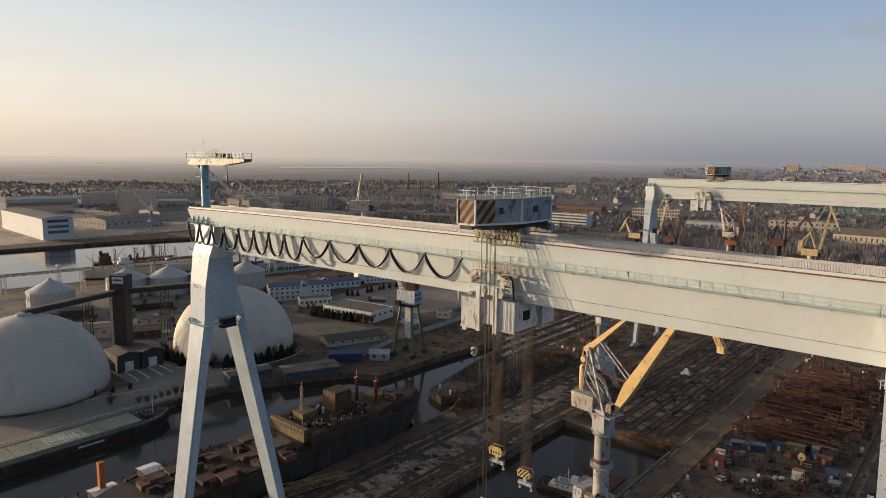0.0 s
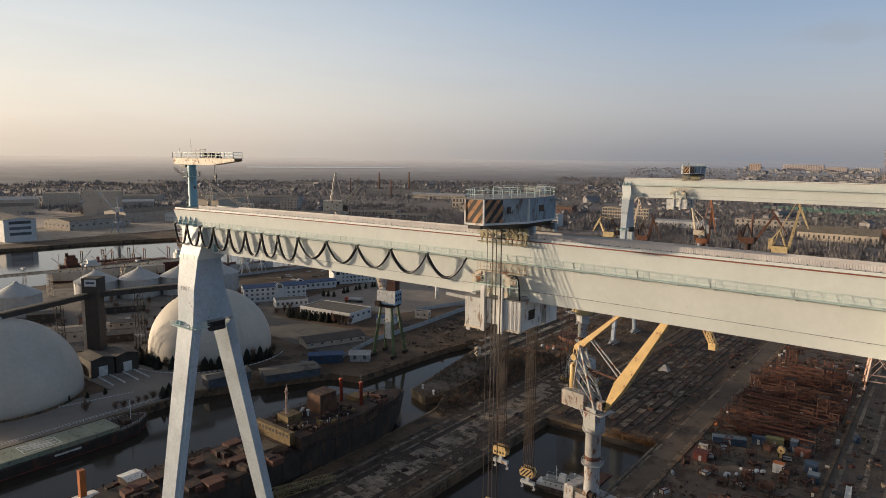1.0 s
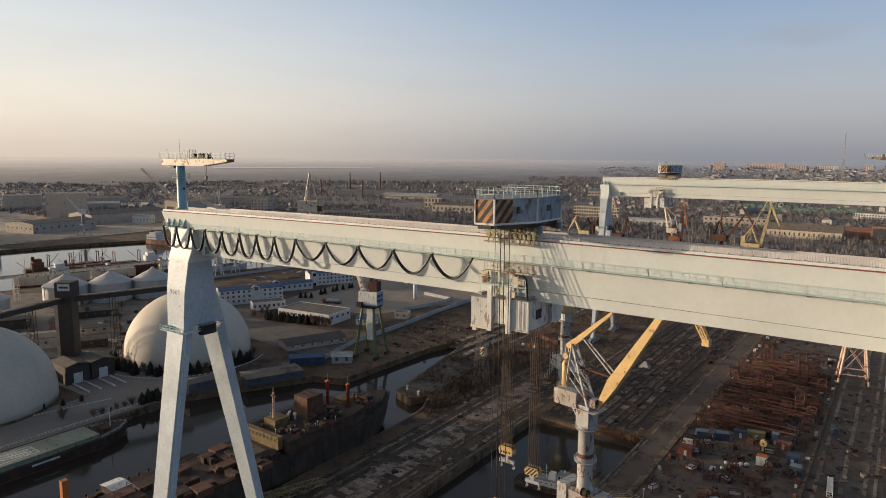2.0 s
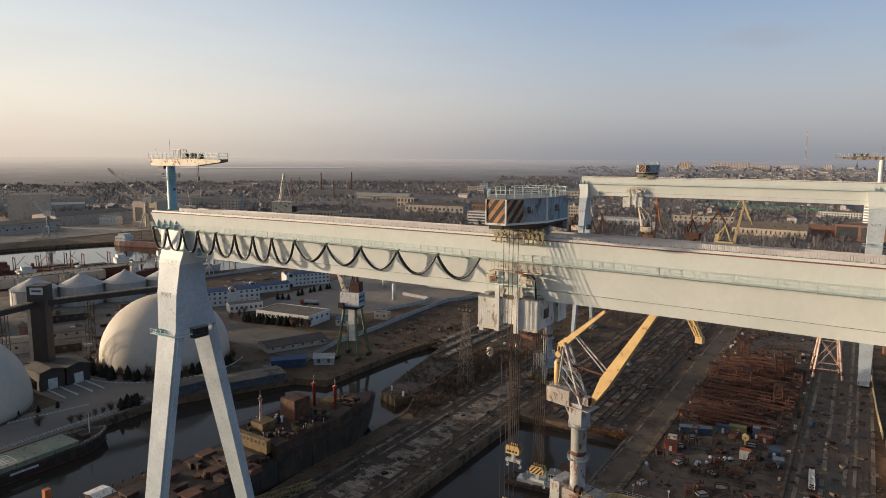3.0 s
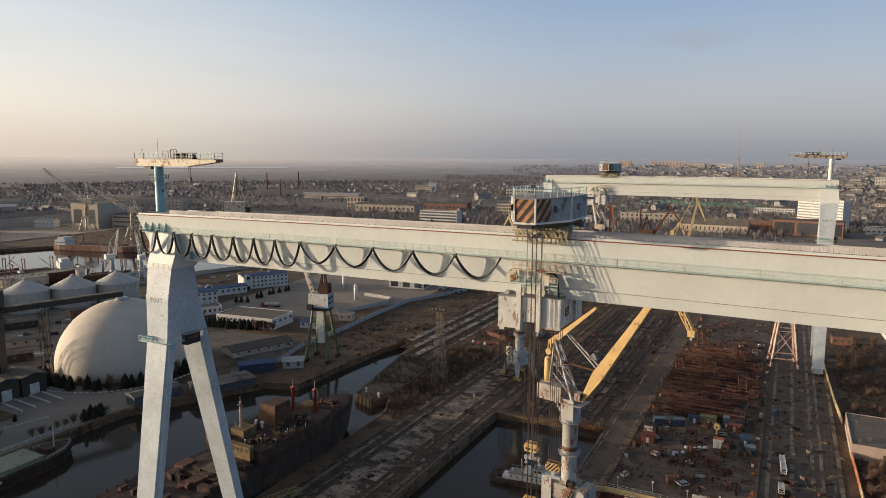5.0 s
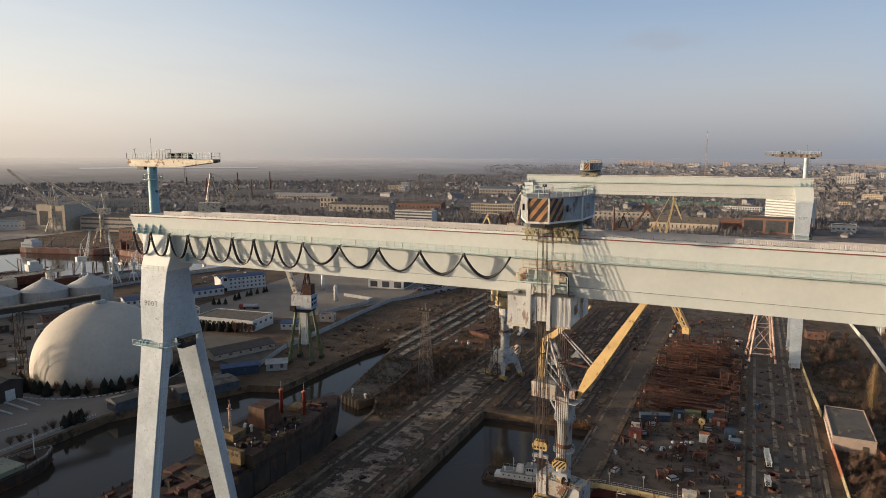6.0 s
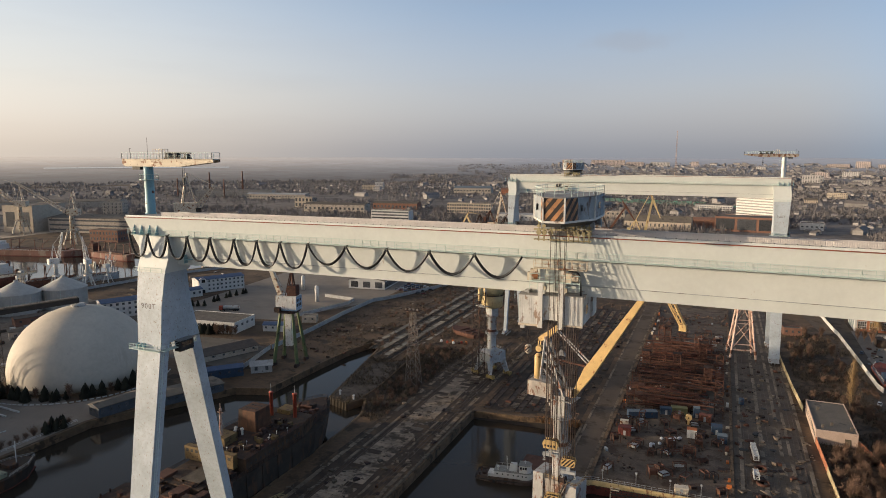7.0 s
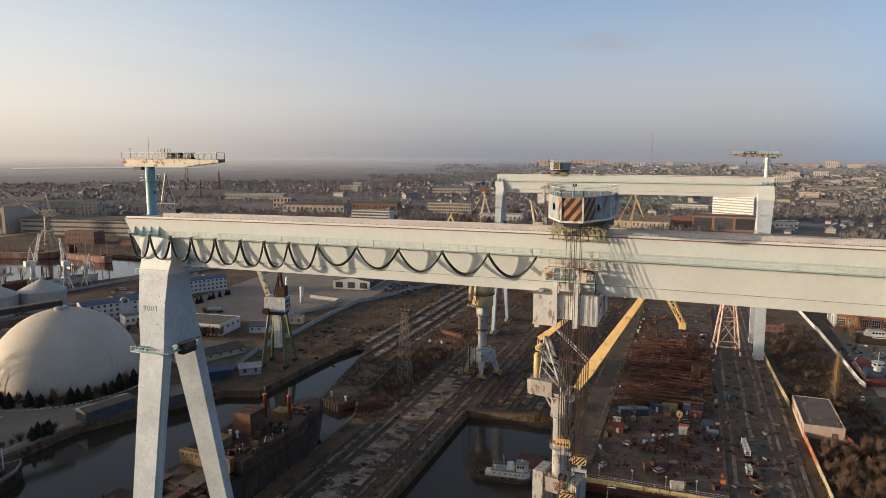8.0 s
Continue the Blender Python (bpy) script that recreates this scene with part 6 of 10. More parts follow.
def ring_window(x, y, z, side, r=0.26):
    return Geo().tube((x - 0.04 * side, y, z), (x + 0.04 * side, y, z), r, n=10)


def tug(at, rz, label):
    """Harbour tug, stern at the origin, bow towards +Y."""
    th = thing("tug_boat", at, label, "tug boat", "", rz)
    part("hull", hull(22, 6.6, 2.6, 0.3, 0.18, 1.12, 16, 1.1), M_TUGHULL, th, "dark grey-brown hull")
    part("boot_top", hull(21.7, 6.66, 0.75, 0.3, 0.18, 1.0, 16), M_HULLRED, th, "dull red waterline")
    part("rubbing_strake", Geo().tube((-3.34, 1.0, 2.2), (-3.34, 15, 2.3), 0.16).tube((3.34, 1.0, 2.2), (3.34, 15, 2.3), 0.16).tube((-2.6, 0, 2.2), (2.6, 0, 2.2), 0.18), M_DARK, th)
    part("bulwark", Geo().bar((-3.2, 0.6, 2.95), (-3.25, 15, 3.05), 0.1, 0.7).bar((3.2, 0.6, 2.95), (3.25, 15, 3.05), 0.1, 0.7).bar((-2.5, 0.05, 2.95), (2.5, 0.05, 2.95), 0.1, 0.7), M_TUGHULL, th)
    part("deckhouse", Geo().prism([(-2.1, 6.2), (2.1, 6.2), (2.1, 17.4), (1.1, 18.8), (-1.1, 18.8), (-2.1, 17.4)], 2.6, 4.9), M_SHIPWHITE, th, "white deckhouse")
    part("low_coaming", Geo().box(-1.9, 4.0, 2.6, 1.9, 6.2, 3.7), M_SHIPWHITE, th)
    part("boat_deck", Geo().prism([(-2.35, 6.0), (2.35, 6.0), (2.35, 17.6), (1.2, 19.1), (-1.2, 19.1), (-2.35, 17.6)], 4.9, 5.0), M_WALLDECK, th, "grey boat deck")
    part("wheelhouse", Geo().prism([(-1.75, 14.4), (1.75, 14.4), (1.75, 17.0), (0.9, 18.2), (-0.9, 18.2), (-1.75, 17.0)], 5.0, 7.5), M_SHIPWHITE, th, "white wheelhouse")
    part("wheelhouse_roof", Geo().prism([(-1.95, 14.2), (1.95, 14.2), (1.95, 17.1), (1.0, 18.4), (-1.0, 18.4), (-1.95, 17.1)], 7.5, 7.62), M_WALLDECK, th)
    for sx in (-1, 1):
        for y in (14.7, 15.55, 16.35):
            part("wheelhouse_window", Geo().box(sx * 1.77 - 0.03, y, 6.25, sx * 1.77 + 0.03, y + 0.6, 7.05), M_GLASS, th)
        for y in (7.2, 9.0, 10.8, 12.6, 14.2, 15.6, 16.8):
            part("porthole", ring_window(sx * 2.1, y, 4.0, sx), M_GLASS, th)
    for x in (-0.75, 0.05):
        part("stern_window", Geo().box(x, 14.36, 6.25, x + 0.6, 14.42, 7.0), M_GLASS, th)
    part("funnel", Geo().prism([(-1.1, 11.0), (1.1, 11.0), (1.1, 13.6), (-1.1, 13.6)], 5.0, 7.3, [(-0.8, 11.3), (0.8, 11.3), (0.8, 13.4), (-0.8, 13.4)]), M_SHIPWHITE, th, "white tapered funnel")
    part("mast", Geo().bar((0, 10.2, 5.0), (0, 10.0, 9.6), 0.16).bar((-0.9, 10.1, 8.2), (0.9, 10.1, 8.2), 0.1), M_SHIPWHITE, th)
    part("vent_cowl", Geo().lathe((1.2, 7.4, 5.0), [(0.22, 0), (0.22, 0.9), (0.42, 1.1), (0.3, 1.5)], 10), M_SHIPWHITE, th)
    part("searchlight", Geo().lathe((0, 16.2, 7.62), [(0.12, 0), (0.12, 0.5), (0.32, 0.6), (0.32, 1.0), (0.1, 1.1)], 10), M_SHIPWHITE, th)
    part("deck_rail", Geo().rail([(-2.25, 6.2, 5.0), (-2.25, 14, 5.0)], 0.9, 1.9, 0.05, mid=False).rail([(2.25, 6.2, 5.0), (2.25, 14, 5.0)], 0.9, 1.9, 0.05, mid=False), M_GREYSTEEL, th)
    part("towing_winch", Geo().box(-0.8, 1.9, 2.6, 0.8, 3.3, 3.5).tube((-1.1, 2.6, 3.1), (1.1, 2.6, 3.1), 0.45, n=10), M_RUST_DARK, th)
    for x in (-1.6, 1.6):
        part("bitt", Geo().lathe((x, 1.2, 2.6), [(0.3, 0), (0.22, 0.1), (0.22, 0.6), (0.32, 0.75), (0.1, 0.8)], 8), M_RUST_DARK, th)
        part("tyre_fender", Geo().tube((x * 2.12, 6.4, 1.9), (x * 2.28, 6.4, 1.9), 0.5, n=12), M_DARK, th)
    return th


M_TUGHULL = mat("dull_grey_brown_hull_paint", (0.085, 0.062, 0.052), 0.75, vary=0.3, scale=0.3, spot=(0.05, 0.03, 0.02), spot_amount=0.4, spot_scale=0.4, streak=2)
M_WALLDECK = mat("grey_deck_paint", (0.2, 0.2, 0.19), 0.75, vary=0.25)
tug((-114.0, 174.8, -4.4), -83, "small dark harbour tug with a white deckhouse in the dock")
single("dock_float", Geo().box(-4.5, -6, 0, 4.5, 6, 1.2), M_RUST, "rusty red steel float beside the tug", "float", at=(-98.2, 190.5, -3.9))


def truss_gangway(at, rz, label, length=26):
    th = thing("lattice_jib", at, label, "lattice jib", "", rz)
    part("lattice", Geo().truss((0, 0, 1.4), (length, 0, 1.6), 3.4, 2.2, 9, 0.26, h0=2.6, h1=1.6), M_DULLYELLOW, th, "dull yellow lattice truss")
    return th


truss_gangway((-167.5, 108.5, 0.05), 72, "dull yellow lattice jib lying on the strip", 24)

# small pier in the basin
fender = Geo()
for i in range(12):
    fender.box(-195.2 + 0.96 * i, 211.2 - 0.375 * i, -6, -194.9 + 0.96 * i, 211.6 - 0.375 * i, 0.5)
setting("pier_fender_piles", fender, M_WOOD, "dark timber fender piles along the pier head")
for x, y in ((-192.5, 216), (-184.0, 213)):
    single("mooring_bollard", Geo().lathe((0, 0, 0), [(0.5, 0), (0.4, 0.3), (0.4, 1.6), (0.7, 1.8), (0.5, 2.2)], 10), M_SHEETWHITE, "white painted mooring bollard on the pier", "bollard", "pier bollards", (x, y, 0.0))

# ---- slipway and assembly yard ----
rng_y = random.Random(11)


def steel_rack(at, nx, ny, label, hx=8.0, hy=9.0, hz=9.0):
    """Rust-brown assembly staging: rows of trestle frames with long members on them."""
    th = thing("assembly_staging", at, label, "steel staging", "assembly staging")
    for j in range(ny):
        for i in range(nx):
            x, y = i * hx, j * hy
            h = hz * rng_y.uniform(0.55, 1.1)
            m = rng_y.choice((M_RUST, M_RUST, M_RUST_DARK))
            part("post", Geo().bar((x, y, 0), (x, y, h), 0.35), m, th)
            part("post", Geo().bar((x + 3.2, y, 0), (x + 3.2, y, h * 0.95), 0.35), m, th)
            for z in (h * 0.3, h * 0.62, h * 0.93):
                part("crossbar", Geo().bar((x, y, z), (x + 3.2, y, z), 0.28), m, th)
            part("brace", Geo().bar((x, y, h * 0.3), (x + 3.2, y, h * 0.62), 0.2), m, th)
            part("brace", Geo().bar((x, y, h * 0.93), (x + 3.2, y, h * 0.62), 0.2), m, th)
        for z in (hz * 0.3, hz * 0.55):
            if rng_y.random() < 0.8:
                L = nx * hx - hx + 3.2
                a, b = rng_y.uniform(0, L * 0.35), rng_y.uniform(L * 0.65, L)
                part("long_girder", Geo().bar((a, y + 0.5, z + rng_y.uniform(-1, 1)), (b, y + 0.5 + rng_y.uniform(-1, 1), z + rng_y.uniform(-1, 1)), 0.4, 0.55), rng_y.choice((M_RUST, M_RUST_DARK)), th, "long rusty girder")
        for k in range(3):
            x0 = rng_y.uniform(0, nx * hx - 10)
            part("plate_panel", Geo().box(x0, y + 2, 0.3, x0 + rng_y.uniform(4, 11), y + 2 + rng_y.uniform(2, 5), 0.3 + rng_y.uniform(0.4, 2.2)), rng_y.choice((M_RUST_DARK, M_RUST_DARK, M_RUST)), th)
    return th


for j in range(5):
    steel_rack((-76.0, 252 + j * 19.5, 0.08), 5, 2, "rust-brown staging of trestles and long girders on the yard", 8.8, 8.5, 5.6 + 1.2 * (j % 2))
for k in range(26):
    x, y, L = -76 + rng_y.uniform(0, 10), 252 + 3.9 * k + rng_y.uniform(-1.4, 1.4), rng_y.uniform(14, 34)
    L = min(L, -37 - x)
    th = thing("pipe_stack", (x, y, 0.08), "long rust-red pipes lying on low trestles across the yard", "pipe stack", "pipe stacks", rng_y.uniform(-2, 2))
    z = rng_y.uniform(1.2, 3.4)
    for i in range(3):
        part("pipe", Geo().tube((rng_y.uniform(0, 3), 0.75 * i, z), (L - rng_y.uniform(0, 3), 0.75 * i, z), rng_y.uniform(.2, .36), n=8), M_RUST if i else M_RUST_RED, th)
    for i in range(4):
        part("trestle", Geo().bar((1 + i * (L - 2) / 3, -0.5, z - .45), (1 + i * (L - 2) / 3, 2.0, z - .45), .2).bar((1 + i * (L - 2) / 3, -0.4, 0), (1 + i * (L - 2) / 3, -0.4, z - .4), .2).bar((1 + i * (L - 2) / 3, 1.9, 0), (1 + i * (L - 2) / 3, 1.9, z - .4), .2), M_RUST_DARK, th)
for k in range(46):
    w, d, h = rng_y.uniform(.8, 3.2), rng_y.uniform(.5, 1.4), rng_y.uniform(.5, 2.6)
    single("steel_offcut", Geo().box(0, 0, 0, w, d, h * .35).bar((.1, .1, 0), (.1, .1, h), .18).bar((w - .1, .1, 0), (w - .1, .1, h), .18).bar((.1, .1, h), (w - .1, .1, h), .16), rng_y.choice((M_GREYSTEEL, M_RUSTGREY, M_RUST_RED, M_RUST_RED, M_GUIDE)), "small painted frame among the staging", "scrap", "painted frames", (rng_y.uniform(-75, -39), rng_y.uniform(255, 372), 0.08), rng_y.uniform(-12, 12))
for x, y, h in ((-66, 352, 11), (-50, 346, 10), (-70, 366, 9), (-47, 322, 12), (-58, 300, 11), (-44, 287, 10), (-72, 300, 11)):
    th = thing("scaffold_tower", (x, y, 0.08), "tall rust-brown scaffold tower standing on the yard", "scaffold", "scaffold towers")
    part("lattice", Geo().truss((0, 0, 0), (0, 0.01, h), 3.4, 3.2, 5, 0.26), M_RUST, th)
    part("platform", Geo().box(-2, -2, h, 2, 2, h + 0.15).rail([(-2, -2, h), (2, -2, h), (2, 2, h), (-2, 2, h), (-2, -2, h)], 1.0, 1.5, 0.08), M_RUST_DARK, th)

M_BLUEPAINT = mat("blue_container_paint", (0.028, 0.052, 0.09), 0.6, vary=0.2, spot=(0.12, 0.06, 0.04), spot_amount=0.25)
M_PALEBLUE = mat("pale_blue_sheet", (0.125, 0.155, 0.175), 0.6, vary=0.15)
M_OLIVE = mat("olive_paint", (0.18, 0.17, 0.08), 0.7, vary=0.2)
M_WHITEOBJ = mat("dirty_white_paint", (0.5, 0.5, 0.48), 0.6, vary=0.2)
M_BAG = mat("white_woven_sack", (0.55, 0.56, 0.58), 0.8, vary=0.15)


def site_box(at, w, d, h, material, label, rz=0.0, roof=None):
    """A steel cabin or container: ribbed sides, corner posts, a roof sheet, a door."""
    th = thing("site_cabin", at, label, "container", "yard containers", rz)
    b = part("body", Geo().box(-w / 2, -d / 2, 0.15, w / 2, d / 2, h), material, th)
    n = max(3, int(w / 0.5))
    for sy in (-1, 1):
        out = [(-w / 2, 0.0)]
        for i in range(n):
            x = -w / 2 + (i + 0.5) * w / n
            out += [(x - 0.12, 0.0), (x - 0.08, 0.05), (x + 0.08, 0.05), (x + 0.12, 0.0)]
        pts = [(x, sy * (d / 2 + 0.003 + y)) for x, y in out + [(w / 2, 0.0), (w / 2, -0.02), (-w / 2, -0.02)]]
        part("ribbed_sheet", Geo().prism(pts if sy < 0 else pts[::-1], 0.25, h - 0.1), material, b)
    part("roof", Geo().box(-w / 2 - 0.06, -d / 2 - 0.06, h, w / 2 + 0.06, d / 2 + 0.06, h + 0.1), roof or material, th)
    part("skid", Geo().box(-w / 2, -d / 2, 0, w / 2, -d / 2 + 0.2, 0.15).box(-w / 2, d / 2 - 0.2, 0, w / 2, d / 2, 0.15), M_RUST_DARK, th)
    part("door", Geo().box(-0.45, -d / 2 - 0.07, 0.2, 0.45, -d / 2 - 0.05, 2.1), M_GREYSTEEL, th)
    return th


site_box((-67.5, 241.0, 0.08), 11.5, 3.0, 2.7, M_BLUEPAINT, "long dark blue container with a pale cluttered roof", 20, M_PALEBLUE)
site_box((-59.0, 248.0, 0.08), 4.5, 2.6, 2.8, M_BLUEPAINT, "blue container beside the staging", 10)
site_box((-54.0, 250.0, 0.08), 6.0, 2.6, 3.0, M_OLIVE, "olive green container on the yard", 10)
site_box((-47.4, 249.0, 0.08), 2.4, 2.6, 4.2, M_BLUEPAINT, "tall blue cabin with a pale roof", 5, M_PALEBLUE)
site_box((-39.8, 235.0, 0.08), 3.8, 3.2, 3.3, M_BLUEPAINT, "blue cabin at the edge of the yard", 2)
site_box((-37.9, 227.5, 0.08), 3.4, 3.0, 2.9, M_BLUEPAINT, "blue cabin with a pale blue roof at the yard's edge", 2, M_PALEBLUE)
site_box((-48.3, 227.8, 0.08), 3.4, 2.6, 3.4, M_WHITEOBJ, "cream cabin with orange gear on its roof", 0, M_ORANGE)
site_box((-44.0, 246.5, 0.08), 4.6, 2.8, 2.6, M_RUST_RED, "rust-red steel box on the yard", -8)
site_box((-71.8, 221.5, 0.08), 4.6, 3.6, 3.0, M_HULLRED, "red-orange cabin with rounded gear beside it", 4)
site_box((-72.6, 226.2, 0.08), 3.0, 2.4, 3.4, M_CREAM, "cream gear box behind the red cabin", 4)
th = thing("yellow_tank", (-50.0, 240.6, 0.08), "round yellow tank end standing on a steel stool", "tank")
part("drum", Geo().tube((0, -0.8, 2.8), (0, 0.8, 2.8), 1.2, n=20), M_YELLOW, th, "yellow drum")
part("stool", Geo().box(-0.4, -0.5, 0, 0.4, 0.5, 1.8), M_YELLOW, th)
part("hub", Geo().tube((0, -0.86, 2.8), (0, -0.8, 2.8), 0.3, n=10), M_RUST_DARK, th)
bag = Geo().lathe((0, 0, 0), [(0.35, 0), (0.6, 0.2), (0.64, 0.55), (0.4, 0.9), (0.15, 1.0)], 9).mesh("filled_sack", True)
bag.materials.append(M_BAG)
for k in range(13):
    x, y = (-56 + 0.62 * k + rng_y.uniform(-.6, .6), 221.5 + 0.45 * k + rng_y.uniform(-1, 1)) if k < 8 else (rng_y.uniform(-64, -58), rng_y.uniform(213, 222))
    single("filled_sack", bag, None, "white filled sack lying on the yard", "sack", "sacks", (x, y, 0.08), rng_y.uniform(0, 360))


def scrap_frame(at, label, rz):
    th = thing("steel_jig", at, label, "steel jig", "steel jigs", rz)
    w, d, h = rng_y.uniform(1.6, 4.2), rng_y.uniform(1.4, 3.4), rng_y.uniform(1.2, 3.8)
    m = rng_y.choice((M_RUST, M_RUST, M_RUST_DARK))
    for sx in (0, 1):
        for sy in (0, 1):
            part("leg", Geo().bar((sx * w, sy * d, 0), (sx * w, sy * d, h), 0.22), m, th)
    part("frame", Geo().bar((0, 0, h), (w, 0, h), 0.26).bar((w, 0, h), (w, d, h), 0.26).bar((w, d, h), (0, d, h), 0.26).bar((0, d, h), (0, 0, h), 0.26).bar((0, 0, 0.3), (w, d, h), 0.18), m, th)
    if rng_y.random() < 0.6:
        part("workpiece", Geo().box(0.2, 0.2, h * 0.4, w * 0.8, d * 0.9, h * 0.8), rng_y.choice((M_RUST_DARK, M_RUST, M_GREYSTEEL)), th)
    return th


for k in range(46):
    scrap_frame((rng_y.uniform(-75, -38), rng_y.uniform(183, 240) if k < 34 else rng_y.uniform(345, 420), 0.08), "small rusty steel jig standing on the yard", rng_y.uniform(0, 90))
for k in range(60):
    x, y = rng_y.uniform(-76, -37), rng_y.uniform(186, 440)
    w, d, h = rng_y.uniform(.4, 2.2), rng_y.uniform(.4, 2.6), rng_y.uniform(.2, 1.1)
    single("steel_offcut", Geo().prism([(0, 0), (w, .2), (w, d), (.1, d)], 0, h), rng_y.choice((M_RUST, M_RUST_DARK, M_RUST_DARK, M_GREYSTEEL)), "rusty steel offcut lying on the yard", "scrap", "steel offcuts", (x, y, 0.08), rng_y.uniform(0, 180))

# yard head: parapet of a hull-like end wall, yellow above, red below
wall_pts = [(-81.0, 173.9), (-79.2, 176.0), (-76.3, 177.4), (-64, 177.7), (-54, 177.7), (-41, 177.8), (-34.8, 178.0)]
g_up, g_low, g_rail = Geo(), Geo(), Geo()
for a, b in zip(wall_pts, wall_pts[1:]):
    g_up.bar((*a, 0.65), (*b, 0.65), 0.5, 1.7)
    g_low.bar((*a, -3.6), (*b, -3.6), 0.42, 6.8)
    g_rail.rail([(*a, 1.5), (*b, 1.5)], 1.2, 2.2, 0.07)
th = thing("yard_end_wall", (0, 0, 0), "curved steel end wall of the yard, yellow above and red below", "end wall")
part("parapet", g_up, M_PALEYELLOW, th, "faded cream-yellow steel parapet")
part("lower_plating", g_low, M_HULLRED, th, "red lower plating")
part("handrail", g_rail, M_GREYSTEEL, th, "thin grey handrail")
for k in range(19):
    part("stiffener", Geo().box(-76 + k * 2.2, 177.15, -3.2, -75.75 + k * 2.2, 177.48, -0.2), M_HULLRED, th)
th = thing("lattice_gangway", (-69.8, 173.9, -0.3), "dark steel lattice gangway in front of the yard's end wall", "gangway", "", 2.5)
part("walkway", Geo().box(0, -0.7, 0, 24, 0.7, 0.12), M_RUST_DARK, th)
part("side_frame", Geo().rail([(0, -0.7, 0.1), (24, -0.7, 0.1)], 1.3, 1.6, 0.12).rail([(0, 0.7, 0.1), (24, 0.7, 0.1)], 1.3, 1.6, 0.12), M_DARK, th)
part("arch", Geo().tube((0, -0.7, -4), (0, -0.7, 1.9), 0.16).tube((0, 0.7, -4), (0, 0.7, 1.9), 0.16).tube((0, -0.7, 1.9), (2.6, -0.7, 1.9), 0.16).tube((0, 0.7, 1.9), (2.6, 0.7, 1.9), 0.16), M_CREAM, th, "pale bent pipe")
part("leg", Geo().box(11, -0.5, -5, 11.5, 0.5, 0), M_RUST_DARK, th)
part("leg", Geo().box(22, -0.5, -5, 22.5, 0.5, 0), M_RUST_DARK, th)
for x, y in ((-73.3, 179.6), (-63.1, 181.5), (-52.8, 180.6), (-43.8, 181.2)):
    single("lamp_post", Geo().bar((0, 0, 0), (0, 0, 4.2), 0.12).box(-0.3, -0.2, 4.0, 0.3, 0.2, 4.5), M_GREYSTEEL, "thin lamp post on the yard's end wall", "lamp post", "lamp posts", (x, y, 0.1))
site_box((-49.5, 182.2, 0.08), 4.0, 2.6, 2.2, M_CREAM, "cream locker by the yard's end wall", 8)
# low concrete edge beams along the yard
for nm, x0, x1 in (("yard_kerb_west", -78.4, -77.2), ("yard_kerb_east", -35.2, -34.2)):
    g = Geo()
    y = 180
    while y < 452:
        g.box(x0, y, -0.2, x1, y + 5.8, 0.55 + rng_y.uniform(-.08, .12))
        y += 6.0
    setting(nm, g, M_QUAY, "stained concrete edge beam")
for k in range(40):
    y = 190 + k * 6.3 + rng_y.uniform(-2, 2)
    x = rng_y.choice((-76.2, -36.4)) + rng_y.uniform(-.5, .5)
    single("gas_bottle_rack", Geo().box(0, 0, 0, rng_y.uniform(.6, 1.6), rng_y.uniform(.6, 2), rng_y.uniform(.6, 1.8)), rng_y.choice((M_RUST, M_ORANGE, M_CREAM, M_RUST_DARK, M_GREYSTEEL)), "small steel locker along the yard's edge", "locker", "edge lockers", (x, y, 0.08))

# slipway: launching ways, keel blocks, scrap
M_WAY = mat("dusty_rusted_way", (0.09, 0.06, 0.043), 0.9, vary=0.35, scale=0.15, fine=1.5, spot=(0.045, 0.03, 0.022), spot_amount=0.48, spot_scale=0.12)
for k, x in enumerate((-128, -121.5, -115, -108.5, -102, -96)):
    th = thing("launching_way", (x, 226 + (k % 2) * 4, 0.05), "long rusty launching way on the slipway", "launching way", "launching ways")
    part("beam", Geo().box(-1.1, 0, 0, 1.1, 200, 0.28), M_WAY, th, "dusty red-brown way")
    part("guide_rail", Geo().box(-1.3, 0, 0, -1.12, 200, 0.5), M_RUST_DARK, th)
    for i in range(9):
        w_, y_ = rng_y.uniform(.6, 1.3), 6 + i * 21 + rng_y.uniform(-5, 5)
        part("keel_block", Geo().box(-w_, y_, 0, w_ * rng_y.uniform(.3, 1), y_ + rng_y.uniform(.8, 2.2), rng_y.uniform(.5, 1.3)), rng_y.choice((M_RUST, M_RUST_DARK, M_RUST_DARK, M_WAY)), th)
for k in range(60):
    x, y = rng_y.uniform(-131, -90), rng_y.uniform(228, 430)
    w, d = rng_y.uniform(.4, 2), rng_y.uniform(.6, 4)
    single("slip_timber", Geo().box(0, 0, 0, w, d, rng_y.uniform(.3, 1.2)), rng_y.choice((M_RUST, M_RUST_DARK, M_WOOD, M_WOOD, M_RUST_DARK)), "loose timber or steel piece on the slipway", "scrap", "slipway scrap", (x, y, 0.05), rng_y.uniform(-10, 10))
M_TARP = mat("grey_tarpaulin", (0.24, 0.235, 0.225), 0.8, vary=0.25)
tarp = Geo().prism([(-2.6, -2.2), (2.6, -2.2), (2.6, 2.2), (-2.6, 2.2)], 0, 3.0, [(-0.5, -0.3), (0.5, -0.3), (0.5, 0.3), (-0.5, 0.3)])
single("tarpaulin", tarp, M_TARP, "pale crumpled tarpaulin over gear on the slipway", "tarpaulin", at=(-116, 311.5, 0.05))
M_REED = mat("dry_reed", (0.17, 0.085, 0.035), 0.95, vary=0.3, bump=0)
reed = Geo()
